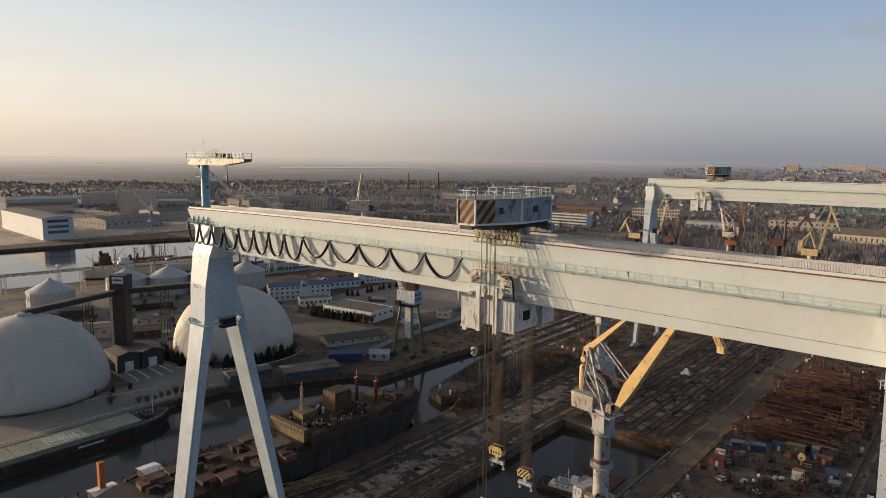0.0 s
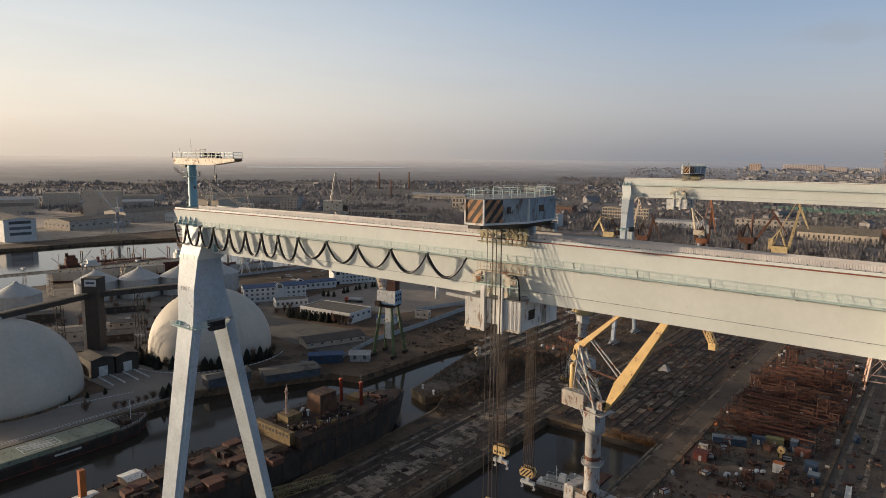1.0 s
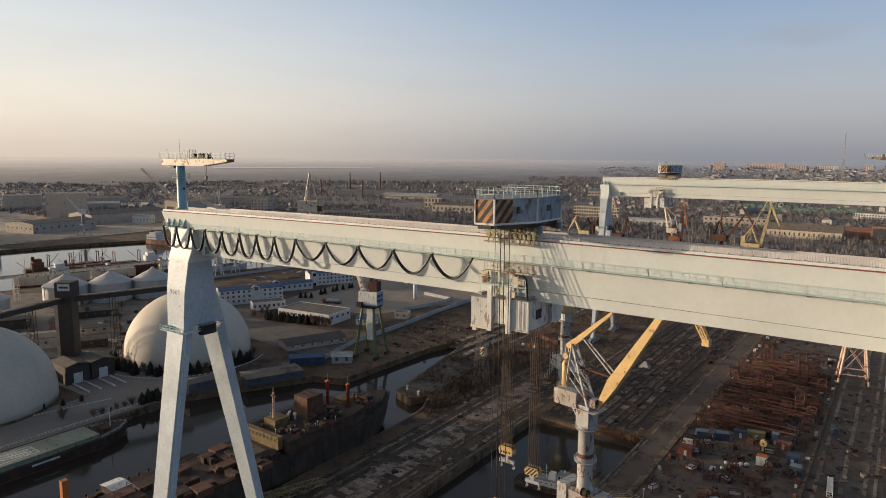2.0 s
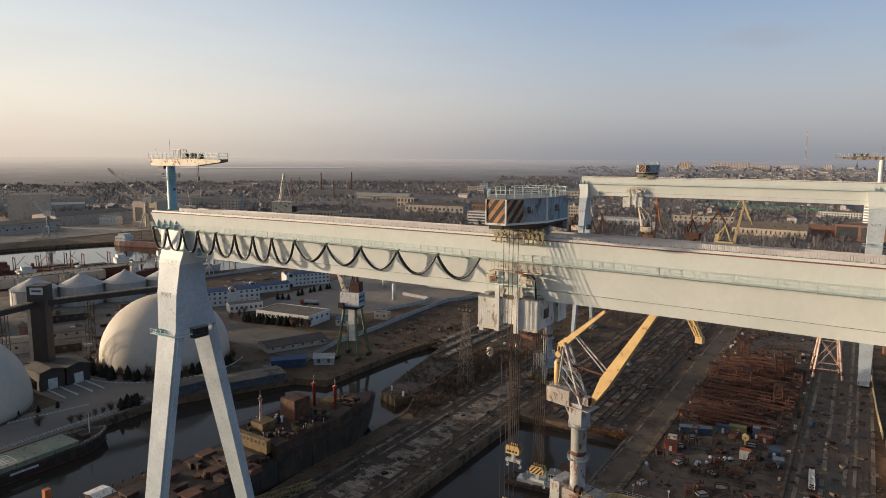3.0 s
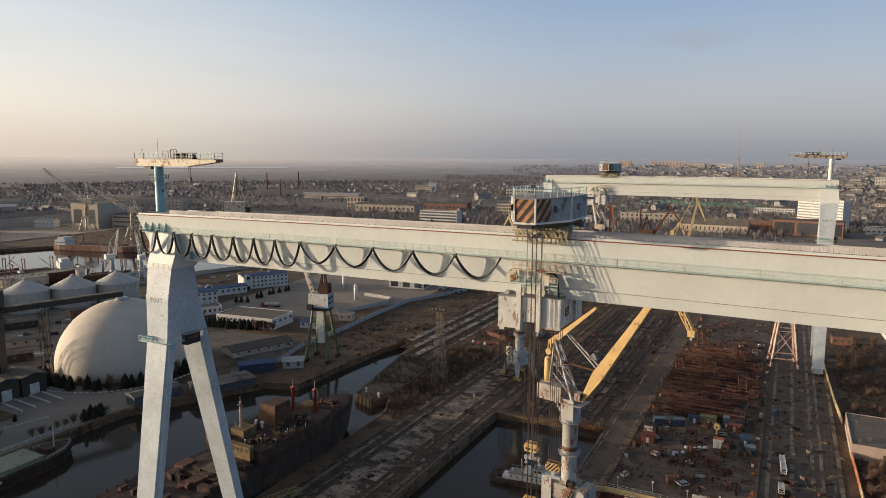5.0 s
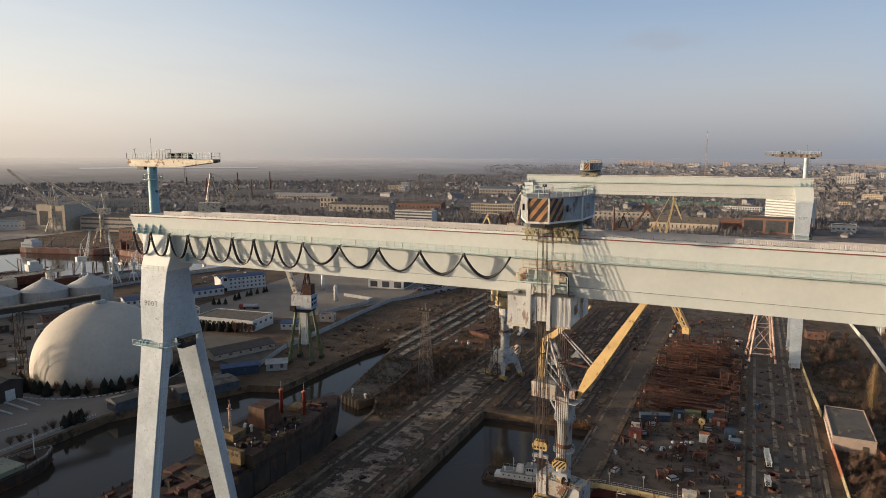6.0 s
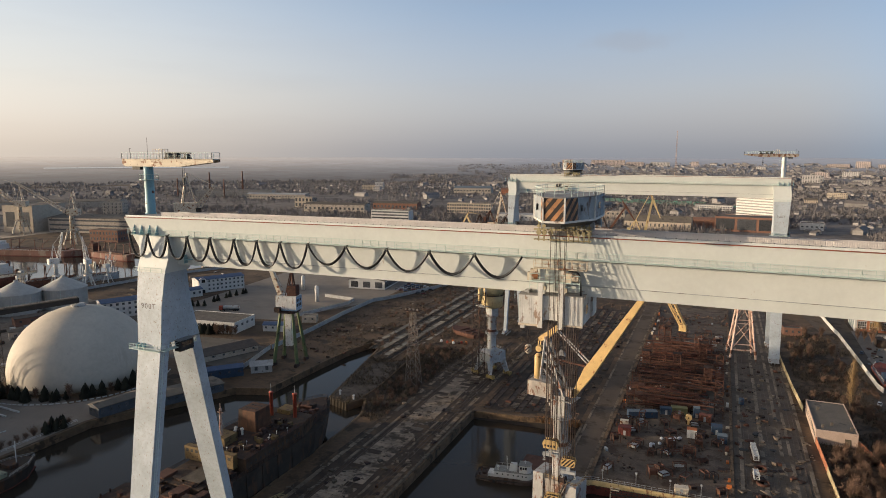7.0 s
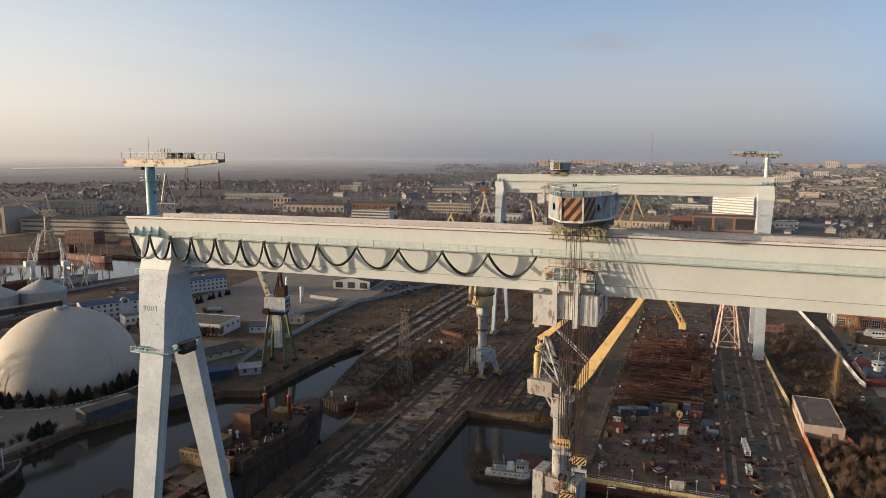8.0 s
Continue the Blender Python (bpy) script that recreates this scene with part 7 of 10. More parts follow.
for k in range(700):
    cx = rng_y.choice((-104, -101, -97, -93, -91))
    x, y, h = cx + rng_y.gauss(0, 1.6), 224.6 + rng_y.gauss(0, 1.0), rng_y.uniform(.6, 1.5)
    a = rng_y.uniform(0, math.tau)
    reed.add([(x - .12 * math.cos(a), y - .12 * math.sin(a), -1.2), (x + .12 * math.cos(a), y + .12 * math.sin(a), -1.2), (x + rng_y.uniform(-.4, .4), y + rng_y.uniform(-.4, .4), h)], [(0, 1, 2)])
tagged(part("reed_tufts", reed, M_REED), "tufts of dry orange-brown reed along the water", "reeds", "", "stuff")
# concrete slabs along the strip between the tracks
slabs = [Geo().prism([(-2.6, 0.05), (2.6, 0.05), (2.6, 2.85), (-2.6, 2.85)], 0, 0.09).mesh("concrete_slab")]
slabs[0].materials.append(M_CONCRETE)
strip = bpy.data.objects["strip_pavement"]
for i in range(78):
    for x in (-151.6, -146.3):
        if rng_y.random() < 0.86:
            ob = part("concrete_slab", slabs[0], None, strip)
            ob.matrix_basis = pose(x + rng_y.uniform(-.1, .1), 62 + i * 3.0, 0.05, 0, 0, rng_y.uniform(-1, 1))
for k in range(60):
    x, y = rng_y.uniform(-165, -134), rng_y.uniform(130, 300)
    single("rubble_piece", Geo().prism([(0, 0), (rng_y.uniform(.5, 2.5), .3), (rng_y.uniform(.6, 2), rng_y.uniform(.6, 2.4)), (0, 1)], 0, rng_y.uniform(.2, .8)), rng_y.choice((M_CONCRETE, M_RUST_DARK, M_WOOD)), "lump of rubble lying on the paved strip", "rubble", "rubble", (x, y, 0.05), rng_y.uniform(0, 360))
# fender timbers along the dock edges
for nm, x in (("dock_fender_west", -133.0), ("dock_fender_east", -88.0)):
    g = Geo()
    for i in range(60):
        g.box(x - 0.5, 40 + i * 3.0, 0.1, x + 0.5, 42.7 + i * 3.0, 0.5)
    setting(nm, g, M_WOOD, "dark timber edge along the dock")
# wagons and gear on the right-hand tracks
for x, y, L, m, lab in ((-27.0, 214, 12, M_WHITEOBJ, "long white lattice boom lying on a track wagon"), (-27.5, 199, 5, M_WHITEOBJ, "white steel frame lying between the tracks")):
    th = thing("boom_section", (x, y, 0.25), lab, "boom section", "track loads", 4)
    part("lattice", Geo().truss((0, 0, 1.6), (0, L, 1.6), 1.6, 1.4, max(3, int(L / 2)), 0.22), m, th)
    part("skin", Geo().box(-0.7, 0.2, 2.25, 0.7, L - 0.2, 2.3), m, th)
    part("wagon", Geo().box(-1.3, 0, 0, 1.3, L, 0.8), M_RUST_DARK, th)
for k in range(60):
    x, y = rng_y.uniform(-33, -13), rng_y.uniform(180, 330)
    single("trackside_scrap", Geo().prism([(0, 0), (rng_y.uniform(.4, 2.6), .1), (rng_y.uniform(.5, 2), rng_y.uniform(.5, 3)), (0, 1)], 0, rng_y.uniform(.2, 1.0)), rng_y.choice((M_RUST, M_RUST_DARK, M_RUST_DARK, M_CONCRETE)), "rusty scrap lying beside the tracks", "scrap", "trackside scrap", (x, y, 0.06), rng_y.uniform(0, 360))
single("blue_drum", Geo().lathe((0, 0, 0), [(1.1, 0), (1.15, 0.1), (1.1, 1.2), (1.15, 1.3), (1.1, 2.5)], 14), M_BLUEPAINT, "blue steel drum beside the tracks", "drum", at=(-30.4, 272, 0.06))
for y in (196, 206.5, 217):
    single("concrete_ring", Geo().lathe((0, 0, 0), [(1.7, 0), (2.0, 0), (2.0, 0.8), (1.7, 0.8), (1.7, 0)], 16), M_RUST, "round rusty ring lying between the tracks", "ring", "steel rings", (-25.5 - (y - 200) * .02, y - 8, 0.06))

# ---- buildings and plants: kit ----
M_WALLWHITE = mat("white_render", (0.52, 0.51, 0.49), 0.8, vary=0.1, scale=0.3, spot=(0.35, 0.33, 0.3), spot_amount=0.25, spot_scale=0.3, streak=3)
M_WALLCREAM = mat("cream_render", (0.45, 0.38, 0.3), 0.85, vary=0.15, spot=(0.28, 0.24, 0.2), spot_amount=0.3, spot_scale=0.2)
M_WALLGREY = mat("grey_brown_render", (0.4, 0.35, 0.295), 0.9, vary=0.2, spot=(0.16, 0.14, 0.12), spot_amount=0.3, spot_scale=0.2)
M_BRICK = mat("red_brown_brick", (0.215, 0.115, 0.082), 0.9, vary=0.2, spot=(0.16, 0.08, 0.055), spot_amount=0.3)
M_BRICKORANGE = mat("orange_red_brick", (0.33, 0.13, 0.07), 0.9, vary=0.15)
M_ROOFBLUE = mat("blue_sheet_roof", (0.05, 0.08, 0.15), 0.6, vary=0.2)
M_ROOFGREY = mat("grey_felt_roof", (0.13, 0.112, 0.092), 0.9, vary=0.25, scale=0.1, spot=(0.07, 0.06, 0.05), spot_amount=0.35, spot_scale=0.1)
M_ROOFBROWN = mat("brown_roof", (0.1, 0.085, 0.07), 0.9, vary=0.3)
M_BLUEGREY = mat("dark_blue_grey_cladding", (0.07, 0.078, 0.092), 0.7, vary=0.2)
M_DARKCLAD = mat("dark_brown_cladding", (0.05, 0.039, 0.031), 0.8, vary=0.2)
M_WALLCONC = mat("pale_concrete_wall", (0.33, 0.33, 0.33), 0.85, vary=0.2, spot=(0.2, 0.19, 0.18), spot_amount=0.3)

_panes = {}


# pane colour is lightened to imitate haze and reflected sky
M_PANE = mat("haze_paled_pane", (0.06, 0.062, 0.067), 0.3, vary=0.3, obj_random=0.5, bump=0, spec=0.6)


def window_mesh(w, h):
    if (w, h) not in _panes:
        me = Geo().box(-w / 2, -0.05, 0, w / 2, 0.04, h).mesh("window")
        me.materials.append(M_PANE)
        _panes[(w, h)] = me
    return _panes[(w, h)]


def building(at, w, d, h, label, category="building", rz=0.0, wall=None, roof=None, floors=2, bays=8, bays_d=3, gable=0.0, win=(1.4, 1.6), faces="fr", parapet=0.5, group="", name="building", base=1.0):
    """Wall, roof and windows. Origin: middle of the front's foot; front towards -Y, depth towards +Y."""
    th = thing(name, at, label, category, group, rz)
    wall, roof = wall or M_WALLWHITE, roof or M_ROOFGREY
    part("wall", Geo().box(-w / 2, 0, -0.2, w / 2, d, h), wall, th)
    if gable:
        g = Geo()
        e = 0.5
        if w >= d:
            v = [(-w / 2 - e, -e, h), (w / 2 + e, -e, h), (w / 2 + e, d / 2, h + gable), (-w / 2 - e, d / 2, h + gable), (-w / 2 - e, d + e, h), (w / 2 + e, d + e, h)]
        else:
            v = [(-w / 2 - e, -e, h), (-w / 2 - e, d + e, h), (0, d + e, h + gable), (0, -e, h + gable), (w / 2 + e, -e, h), (w / 2 + e, d + e, h)]
        lo = [(x, y, z - 0.25) for x, y, z in v]
        fs = [(0, 1, 2, 3), (3, 2, 5, 4), (9, 8, 7, 6), (10, 11, 8, 9), (0, 6, 7, 1), (5, 11, 10, 4), (0, 3, 9, 6), (3, 4, 10, 9), (1, 7, 8, 2), (2, 8, 11, 5)]
        part("roof", g.add(v + lo, fs), roof, th)
        if w >= d:
            part("gable_wall", Geo().add([(-w / 2, 0, h - .3), (-w / 2, d, h - .3), (-w / 2, d / 2, h + gable - .3), (w / 2, 0, h - .3), (w / 2, d, h - .3), (w / 2, d / 2, h + gable - .3)], [(0, 2, 1), (3, 4, 5), (0, 3, 5, 2), (1, 2, 5, 4)]), wall, th)
        else:
            part("gable_wall", Geo().add([(-w / 2, 0, h - .3), (w / 2, 0, h - .3), (0, 0, h + gable - .3), (-w / 2, d, h - .3), (w / 2, d, h - .3), (0, d, h + gable - .3)], [(0, 1, 2), (4, 3, 5), (0, 2, 5, 3), (1, 4, 5, 2)]), wall, th)
    else:
        part("roof", Geo().box(-w / 2 + 0.3, 0.3, h, w / 2 - 0.3, d - 0.3, h + 0.12), roof, th)
        if parapet:
            part("parapet", Geo().box(-w / 2 - .06, -.06, h, w / 2 + .06, .3, h + parapet).box(-w / 2 - .06, d - .3, h, w / 2 + .06, d + .06, h + parapet).box(-w / 2 - .06, .3, h, -w / 2 + .3, d - .3, h + parapet).box(w / 2 - .3, .3, h, w / 2 + .06, d - .3, h + parapet), wall, th)
    me = window_mesh(*win)
    fh = (h - base) / max(1, floors)
    for k in range(floors):
        z = base + k * fh + max(0.1, (fh - win[1]) * 0.45)
        for i in range(bays if "f" in faces else 0):
            ob = part("window", me, None, th)
            ob.matrix_basis = pose(-w / 2 + (i + 0.5) * w / bays, -0.02, z)
        for side, s in (("r", 1), ("l", -1)):
            for i in range(bays_d if side in faces else 0):
                ob = part("window", me, None, th)
                ob.matrix_basis = pose(s * (w / 2 + 0.02), (i + 0.5) * d / bays_d, z, 0, 0, 90)
    return th


M_BARK = mat("grey_brown_bark", (0.09, 0.07, 0.055), 0.95, vary=0.3, bump=0)
M_TWIG = mat("bare_twigs", (0.145, 0.09, 0.062), 0.95, vary=0.3, obj_random=0.25, bump=0)
M_TWIGPALE = mat("pale_poplar_twigs", (0.3, 0.2, 0.1), 0.95, vary=0.25, bump=0)
M_NEEDLE = mat("dark_conifer_needles", (0.025, 0.024, 0.014), 0.9, vary=0.35, obj_random=0.3, bump=0)


def twig_crown(seed, r, h, n, upright=0.4, z0=0.0, width=0.05):
    """A crown of bare branching twigs that spread from the middle."""
    rng = random.Random(seed)
    g = Geo()
    for k in range(n):
        a = rng.uniform(0, math.tau)
        t = rng.uniform(0.0, 1.0)
        sp = rng.uniform(0.2, 1.0)
        base = Vector((0.15 * r * sp * math.cos(a), 0.15 * r * sp * math.sin(a), z0 + h * 0.5 * t))
        tip = Vector((r * sp * math.cos(a) * (1 - upright), r * sp * math.sin(a) * (1 - upright), base.z + h * (0.2 + 0.3 * rng.random())))
        g.bar(base, tip, width * 2, width * 2, width, width)
        for j in range(3):
            s = rng.uniform(0.35, 0.95)
            b = base.lerp(tip, s)
            e = b + Vector((rng.uniform(-1, 1) * r * 0.3, rng.uniform(-1, 1) * r * 0.3, rng.uniform(0.05, 0.28) * h * (0.6 + upright)))
            d = (e - b)
            o = d.cross(Vector((rng.uniform(-1, 1), rng.uniform(-1, 1), 0.3))).normalized() * width * 1.6
            g.add([b - o, b + o, e], [(0, 1, 2)])
            for q in range(3):
                s2 = rng.uniform(0.3, 1)
                b2 = b.lerp(e, s2)
                e2 = b2 + Vector((rng.uniform(-1, 1) * r * 0.16, rng.uniform(-1, 1) * r * 0.16, rng.uniform(0, 0.16) * h))
                g.add([b2 - o * .7, b2 + o * .7, e2], [(0, 1, 2)])
    return g


def needle_crown(seed, r, h, n):
    """A narrow conifer crown of many drooping sprays."""
    rng = random.Random(seed)
    g = Geo()
    for k in range(n):
        t = rng.random() ** 0.8
        z = h * (0.06 + 0.92 * t)
        rr = r * (1 - t) ** 0.7 * (0.94 + 0.1 * math.sin(seed + t * 13)) * rng.uniform(0.55, 1.08) + 0.08
        a = rng.uniform(0, math.tau)
        w = 0.3 + 0.35 * (1 - t)
        c, s = math.cos(a), math.sin(a)
        g.add([(0.2 * rr * c, 0.2 * rr * s, z + 0.35), (rr * c - w * s * .5, rr * s + w * c * .5, z - 0.25 - .2 * rng.random()), (rr * 1.12 * c, rr * 1.12 * s, z - 0.4), (rr * c + w * s * .5, rr * s - w * c * .5, z - 0.2)], [(0, 1, 2), (0, 2, 3)])
    return g


def keep_mesh(g, name, material):
    me = g.mesh(name)
    me.materials.append(material)
    return me


BUSH_GEO = [twig_crown(20 + k, 2.2, 3.6, 46, 0.25, 0.0, 0.035) for k in range(4)]
BUSH = [keep_mesh(g, "twigs", M_TWIG) for g in BUSH_GEO]
TREE = [keep_mesh(twig_crown(40 + k, 3.8, 9.0, 80, 0.35, 1.8, 0.05), "twigs", M_TWIG) for k in range(3)]
CONE = [keep_mesh(needle_crown(60 + k, 2.5, 6.5, 1100), "needles", M_NEEDLE) for k in range(3)]
TRUNK = keep_mesh(Geo().lathe((0, 0, 0), [(0.22, 0), (0.15, 2.5), (0.06, 5.5)], 7), "trunk", M_BARK)


def bush(x, y, s, label="bare brown winter bush growing on the waste ground", group="bushes", z=0.0, k=0):
    th = thing("bush", (x, y, z), label, "bush", group, (x * 37 + y * 11) % 360)
    th.scale = (s, s, s)
    part("crown", BUSH[k % 4], None, th)
    part("stem", Geo().bar((0, 0, 0), (0.1, 0, 1.2), 0.12), M_BARK, th)
    return th


def bare_tree(x, y, s, label="leafless tree with a spreading brown crown", group="bare trees", k=0):
    th = thing("tree", (x, y, 0), label, "tree", group, (x * 37 + y * 11) % 360)
    th.scale = (s, s, s)
    part("crown", TREE[k % 3], None, th)
    part("trunk", TRUNK, None, th)
    return th


def conifer(x, y, s, label="dark green clipped conifer beside the kerb", group="conifers", k=0):
    th = thing("conifer", (x, y, 0), label, "conifer", group, (x * 53 + y * 17) % 360)
    th.scale = (s, s, s * 1.1)
    part("crown", CONE[k % 3], None, th)
    part("trunk", TRUNK, None, th)
    return th


# ---- depot behind the domes ----
rng_d = random.Random(21)
office = building((-391.0, 292.0, 0), 44, 14, 10.5, "three-storey white office block with a dark blue roof", "office", 62, M_WALLWHITE, M_ROOFBLUE, 3, 12, 4, 1.6, (1.5, 1.5), "fr")
wing = building((-404.0, 336.0, 0), 42, 10, 5.5, "low white office wing with a blue roof", "office", 66, M_WALLWHITE, M_ROOFBLUE, 1, 10, 2, 1.4, (1.6, 1.8), "fr")
block = building((-396.0, 377.0, 0), 36, 14, 10.0, "white two-storey office with a blue roof and many windows", "office", 62, M_WALLWHITE, M_ROOFBLUE, 3, 11, 4, 1.4, (1.4, 1.4), "fr")
building((-366.0, 286.0, 0), 22, 12, 5.0, "low grey flat-roofed wing beside the office", "office", 60, M_WALLWHITE, M_ROOFGREY, 1, 7, 3, 0, (1.5, 1.8), "fr")
building((-321.9, 275.5, 0), 41, 22, 6.5, "long white hall with a dark flat roof", "hall", 7, M_WALLWHITE, M_ROOFBROWN, 1, 13, 4, 0, (2.2, 1.4), "fr", 0.4, base=2.4)
building((-296.0, 426.0, 0), 30, 42, 7.0, "white garage hall with dark gates and a grey roof", "garage", 8, M_WALLWHITE, M_ROOFGREY, 1, 3, 7, 2.6, (6.0, 4.6), "fr", base=0.2)
building((-274.5, 241.0, 0), 34, 14, 3.2, "low dark brown gabled shed inside the depot wall", "shed", 68, M_WALLGREY, M_ROOFDARK, 1, 6, 2, 2.2, (1.2, 1.0), "f")
building((-254.0, 214.0, 0), 17, 6.0, 4.4, "blue and turquoise workshop huts near the quay", "hut", 48, M_BLUEPAINT, M_ROOFBLUE, 1, 4, 1, 1.2, (1.0, 1.2), "f")
building((-243.0, 227.0, 0), 10, 6.0, 3.6, "small grey tent-like store near the quay", "hut", 38, M_WALLCONC, M_WALLCONC, 1, 2, 1, 1.8, (1.4, 2.0), "f")
building((-285.0, 292.0, 0), 12, 8.0, 4.0, "small white hut with a blue roof", "hut", 20, M_WALLWHITE, M_ROOFBLUE, 1, 3, 1, 1.0, (1.2, 1.2), "fr")
building((-277.0, 318.0, 0), 9, 6.0, 4.0, "small grey kiosk in the fenced yard", "hut", 20, M_WALLGREY, M_ROOFGREY, 1, 2, 1, 0, (1.2, 1.2), "fr")
building((-270.4, 156.4, 0), 7.6, 20, 4.4, "long dark blue-grey quay shed with white window frames", "shed", -13, M_BLUEGREY, M_ROOFGREY, 1, 3, 6, 1.0, (1.3, 1.6), "fr")
building((-259.0, 179.0, 0), 12, 26, 3.6, "long low blue-grey quay shed with small windows", "shed", -24, M_BLUEGREY, M_ROOFGREY, 1, 2, 8, 0.6, (1.2, 1.0), "r")


def arched_bay(th, x, w, h):
    """A white bay with a round gable and a blue arch, standing proud of an office front."""
    prof = [(x - w / 2, -0.2), (x + w / 2, -0.2), (x + w / 2, h)] + [(x + w / 2 * math.cos(radians(a)), h + w / 2 * math.sin(radians(a))) for a in range(15, 180, 15)] + [(x - w / 2, h)]
    n = len(prof)
    g = Geo().add([(u, -0.7, v) for u, v in prof] + [(u, 1.2, v) for u, v in prof], [tuple(range(n)), tuple(range(2 * n - 1, n - 1, -1))] + [((i + 1) % n, i, n + i, n + (i + 1) % n) for i in range(n)])
    bay = part("arched_bay", g, M_WALLWHITE, th, "white bay with a round gable")
    arc = Geo()
    q = [(x + w * .5 * math.cos(radians(a)), -0.72, h + w * .5 * math.sin(radians(a))) for a in range(0, 181, 15)]
    for a, b in zip(q, q[1:]):
        arc.bar(a, b, 0.35)
    part("blue_arch", arc, M_ROOFBLUE, bay, "blue arch trim")
    part("bay_window", Geo().box(x - w * .22, -0.78, h - 0.6, x + w * .22, -0.68, h + w * .3), M_GLASS, bay)
    part("bay_door", Geo().box(x - w * .2, -0.78, 0.0, x + w * .2, -0.68, 2.6), M_GLASS, bay)


def depot_wall(name, pts, h, material, label):
    g = Geo()
    for a, b in zip(pts, pts[1:]):
        a, b = Vector(a), Vector(b)
        n = max(1, round((b - a).length / 3.0))
        for i in range(n):
            p, q = a.lerp(b, i / n), a.lerp(b, (i + 0.97) / n)
            g.bar((p.x, p.y, h / 2), (q.x, q.y, h / 2), 0.18, h)
            g.bar((p.x, p.y, 0), (p.x, p.y, h + 0.15), 0.3)
    return setting(name, g, material, label)


arched_bay(office, 3.0, 6.0, 10.0)
arched_bay(wing, -8.0, 6.0, 6.5)
arched_bay(block, -14.5, 6.0, 8.5)
depot_wall("yard_wall_depot", [(-263, 262), (-264, 300), (-268, 345), (-269, 387), (-262, 400), (-240, 470)], 2.6, M_WALLCONC, "pale concrete panel wall round the depot")
depot_wall("yard_wall_inner", [(-292, 330), (-281, 372), (-283, 384), (-310, 388)], 2.4, M_WALLCONC, "pale concrete panel wall round a fenced plot")
depot_wall("yard_wall_quay", [(-262, 205), (-254, 224), (-264, 262)], 2.4, M_WALLCONC, "pale concrete panel wall beside the quay")
depot_wall("shore_wall", [(-498, 300), (-494, 345), (-482, 415), (-455, 478), (-430, 560)], 2.2, M_WALLCONC, "pale concrete panel wall along the river")
for x, y, h in ((-306.5, 372, 11.5), (-340, 404, 11)):
    single("silo_tank", Geo().lathe((0, 0, 0), [(1.4, 0), (1.4, h - 0.6), (0.6, h), (0.2, h + 0.4)], 16), M_SHEETWHITE, "slim white upright tank in the depot", "tank", "upright tanks", (x, y, 0.06), smooth=True)


def tanker(at, rz, label):
    th = thing("tank_lorry", at, label, "lorry", "", rz)
    part("tank", Geo().tube((-6.5, 0, 2.3), (4.0, 0, 2.3), 1.25, n=14), M_GREYSTEEL, th, "grey tank body")
    part("cab", Geo().box(4.4, -1.2, 0.8, 6.8, 1.2, 3.4), M_REDPIPE, th, "red driver's cab")
    part("windscreen", Geo().box(6.78, -1.0, 2.1, 6.84, 1.0, 3.1), M_GLASS, th)
    part("chassis", Geo().box(-6.5, -1.0, 0.7, 6.6, 1.0, 1.0), M_DARK, th)
    for x in (-5.6, -4.3, -3.0, 3.2, 5.6):
        for y in (-1.05, 1.05):
            part("wheel", Geo().tube((x, y - .18, 0.52), (x, y + .18, 0.52), 0.52, n=12), M_DARK, th)
    return th


tanker((-345, 325, 0.06), 205, "tank lorry with a red cab parked in the depot")


def car(at, rz, colour, label):
    th = thing("car", at, label, "car", "parked cars", rz)
    m = mat("car_paint", colour, 0.3, vary=0.03, bump=0, spec=0.6)
    part("body", Geo().loft([[(x, -w, z0), (x, w, z0), (x, w * .97, z1), (x, -w * .97, z1)] for x, w, z0, z1 in ((-2.1, .75, .35, .85), (-1.9, .85, .25, .95), (0.9, .86, .25, .95), (1.9, .82, .25, .8), (2.15, .7, .35, .65))]), m, th)
    part("cabin", Geo().prism([(-1.7, -.78), (1.0, -.78), (1.0, .78), (-1.7, .78)], .93, 1.48, [(-1.3, -.62), (0.3, -.62), (0.3, .62), (-1.3, .62)]), M_GLASS, th, "dark car windows")
    part("car_roof", Geo().box(-1.28, -.6, 1.48, 0.28, .6, 1.52), m, th)
    for x in (-1.35, 1.35):
        for y in (-.8, .8):
            part("wheel", Geo().tube((x, y - .1, .32), (x, y + .1, .32), .32, n=12), M_DARK, th)
    return th


for k in range(26):
    car((-272 + (k % 7) * 4.2 + rng_d.uniform(-.5, .5), 432 + (k // 7) * 7.5 - (k % 7) * 1.2, 0.06), 30 + rng_d.uniform(-8, 8), rng_d.choice(((.03, .03, .035), (.1, .1, .11), (.45, .45, .46), (.12, .02, .02), (.03, .05, .1))), "parked car in the depot's car park")
for k in range(36):
    conifer(-346 + k * 0.95 + rng_d.uniform(-.6, .6), 267 + k * 0.2 + rng_d.uniform(-1.8, 1.8), rng_d.uniform(.6, .95), "dark conifer in the row before the white hall", "conifer row", k)
for k in range(8):
    bare_tree(-311 + k * 1.8, 272.5 + k * 0.3 + rng_d.uniform(-1.5, 1.5), rng_d.uniform(.55, .75), "thin leafless tree before the white hall", "bare trees", k)
for k, (x, y) in enumerate(((-377, 325), (-374, 327), (-370, 329), (-373, 342), (-373, 346), (-374, 356), (-374, 360), (-373, 366), (-372.5, 373), (-372.5, 376))):
    conifer(x, y, rng_d.uniform(.45, .75), "small conifer beside the office", "office conifers", k)
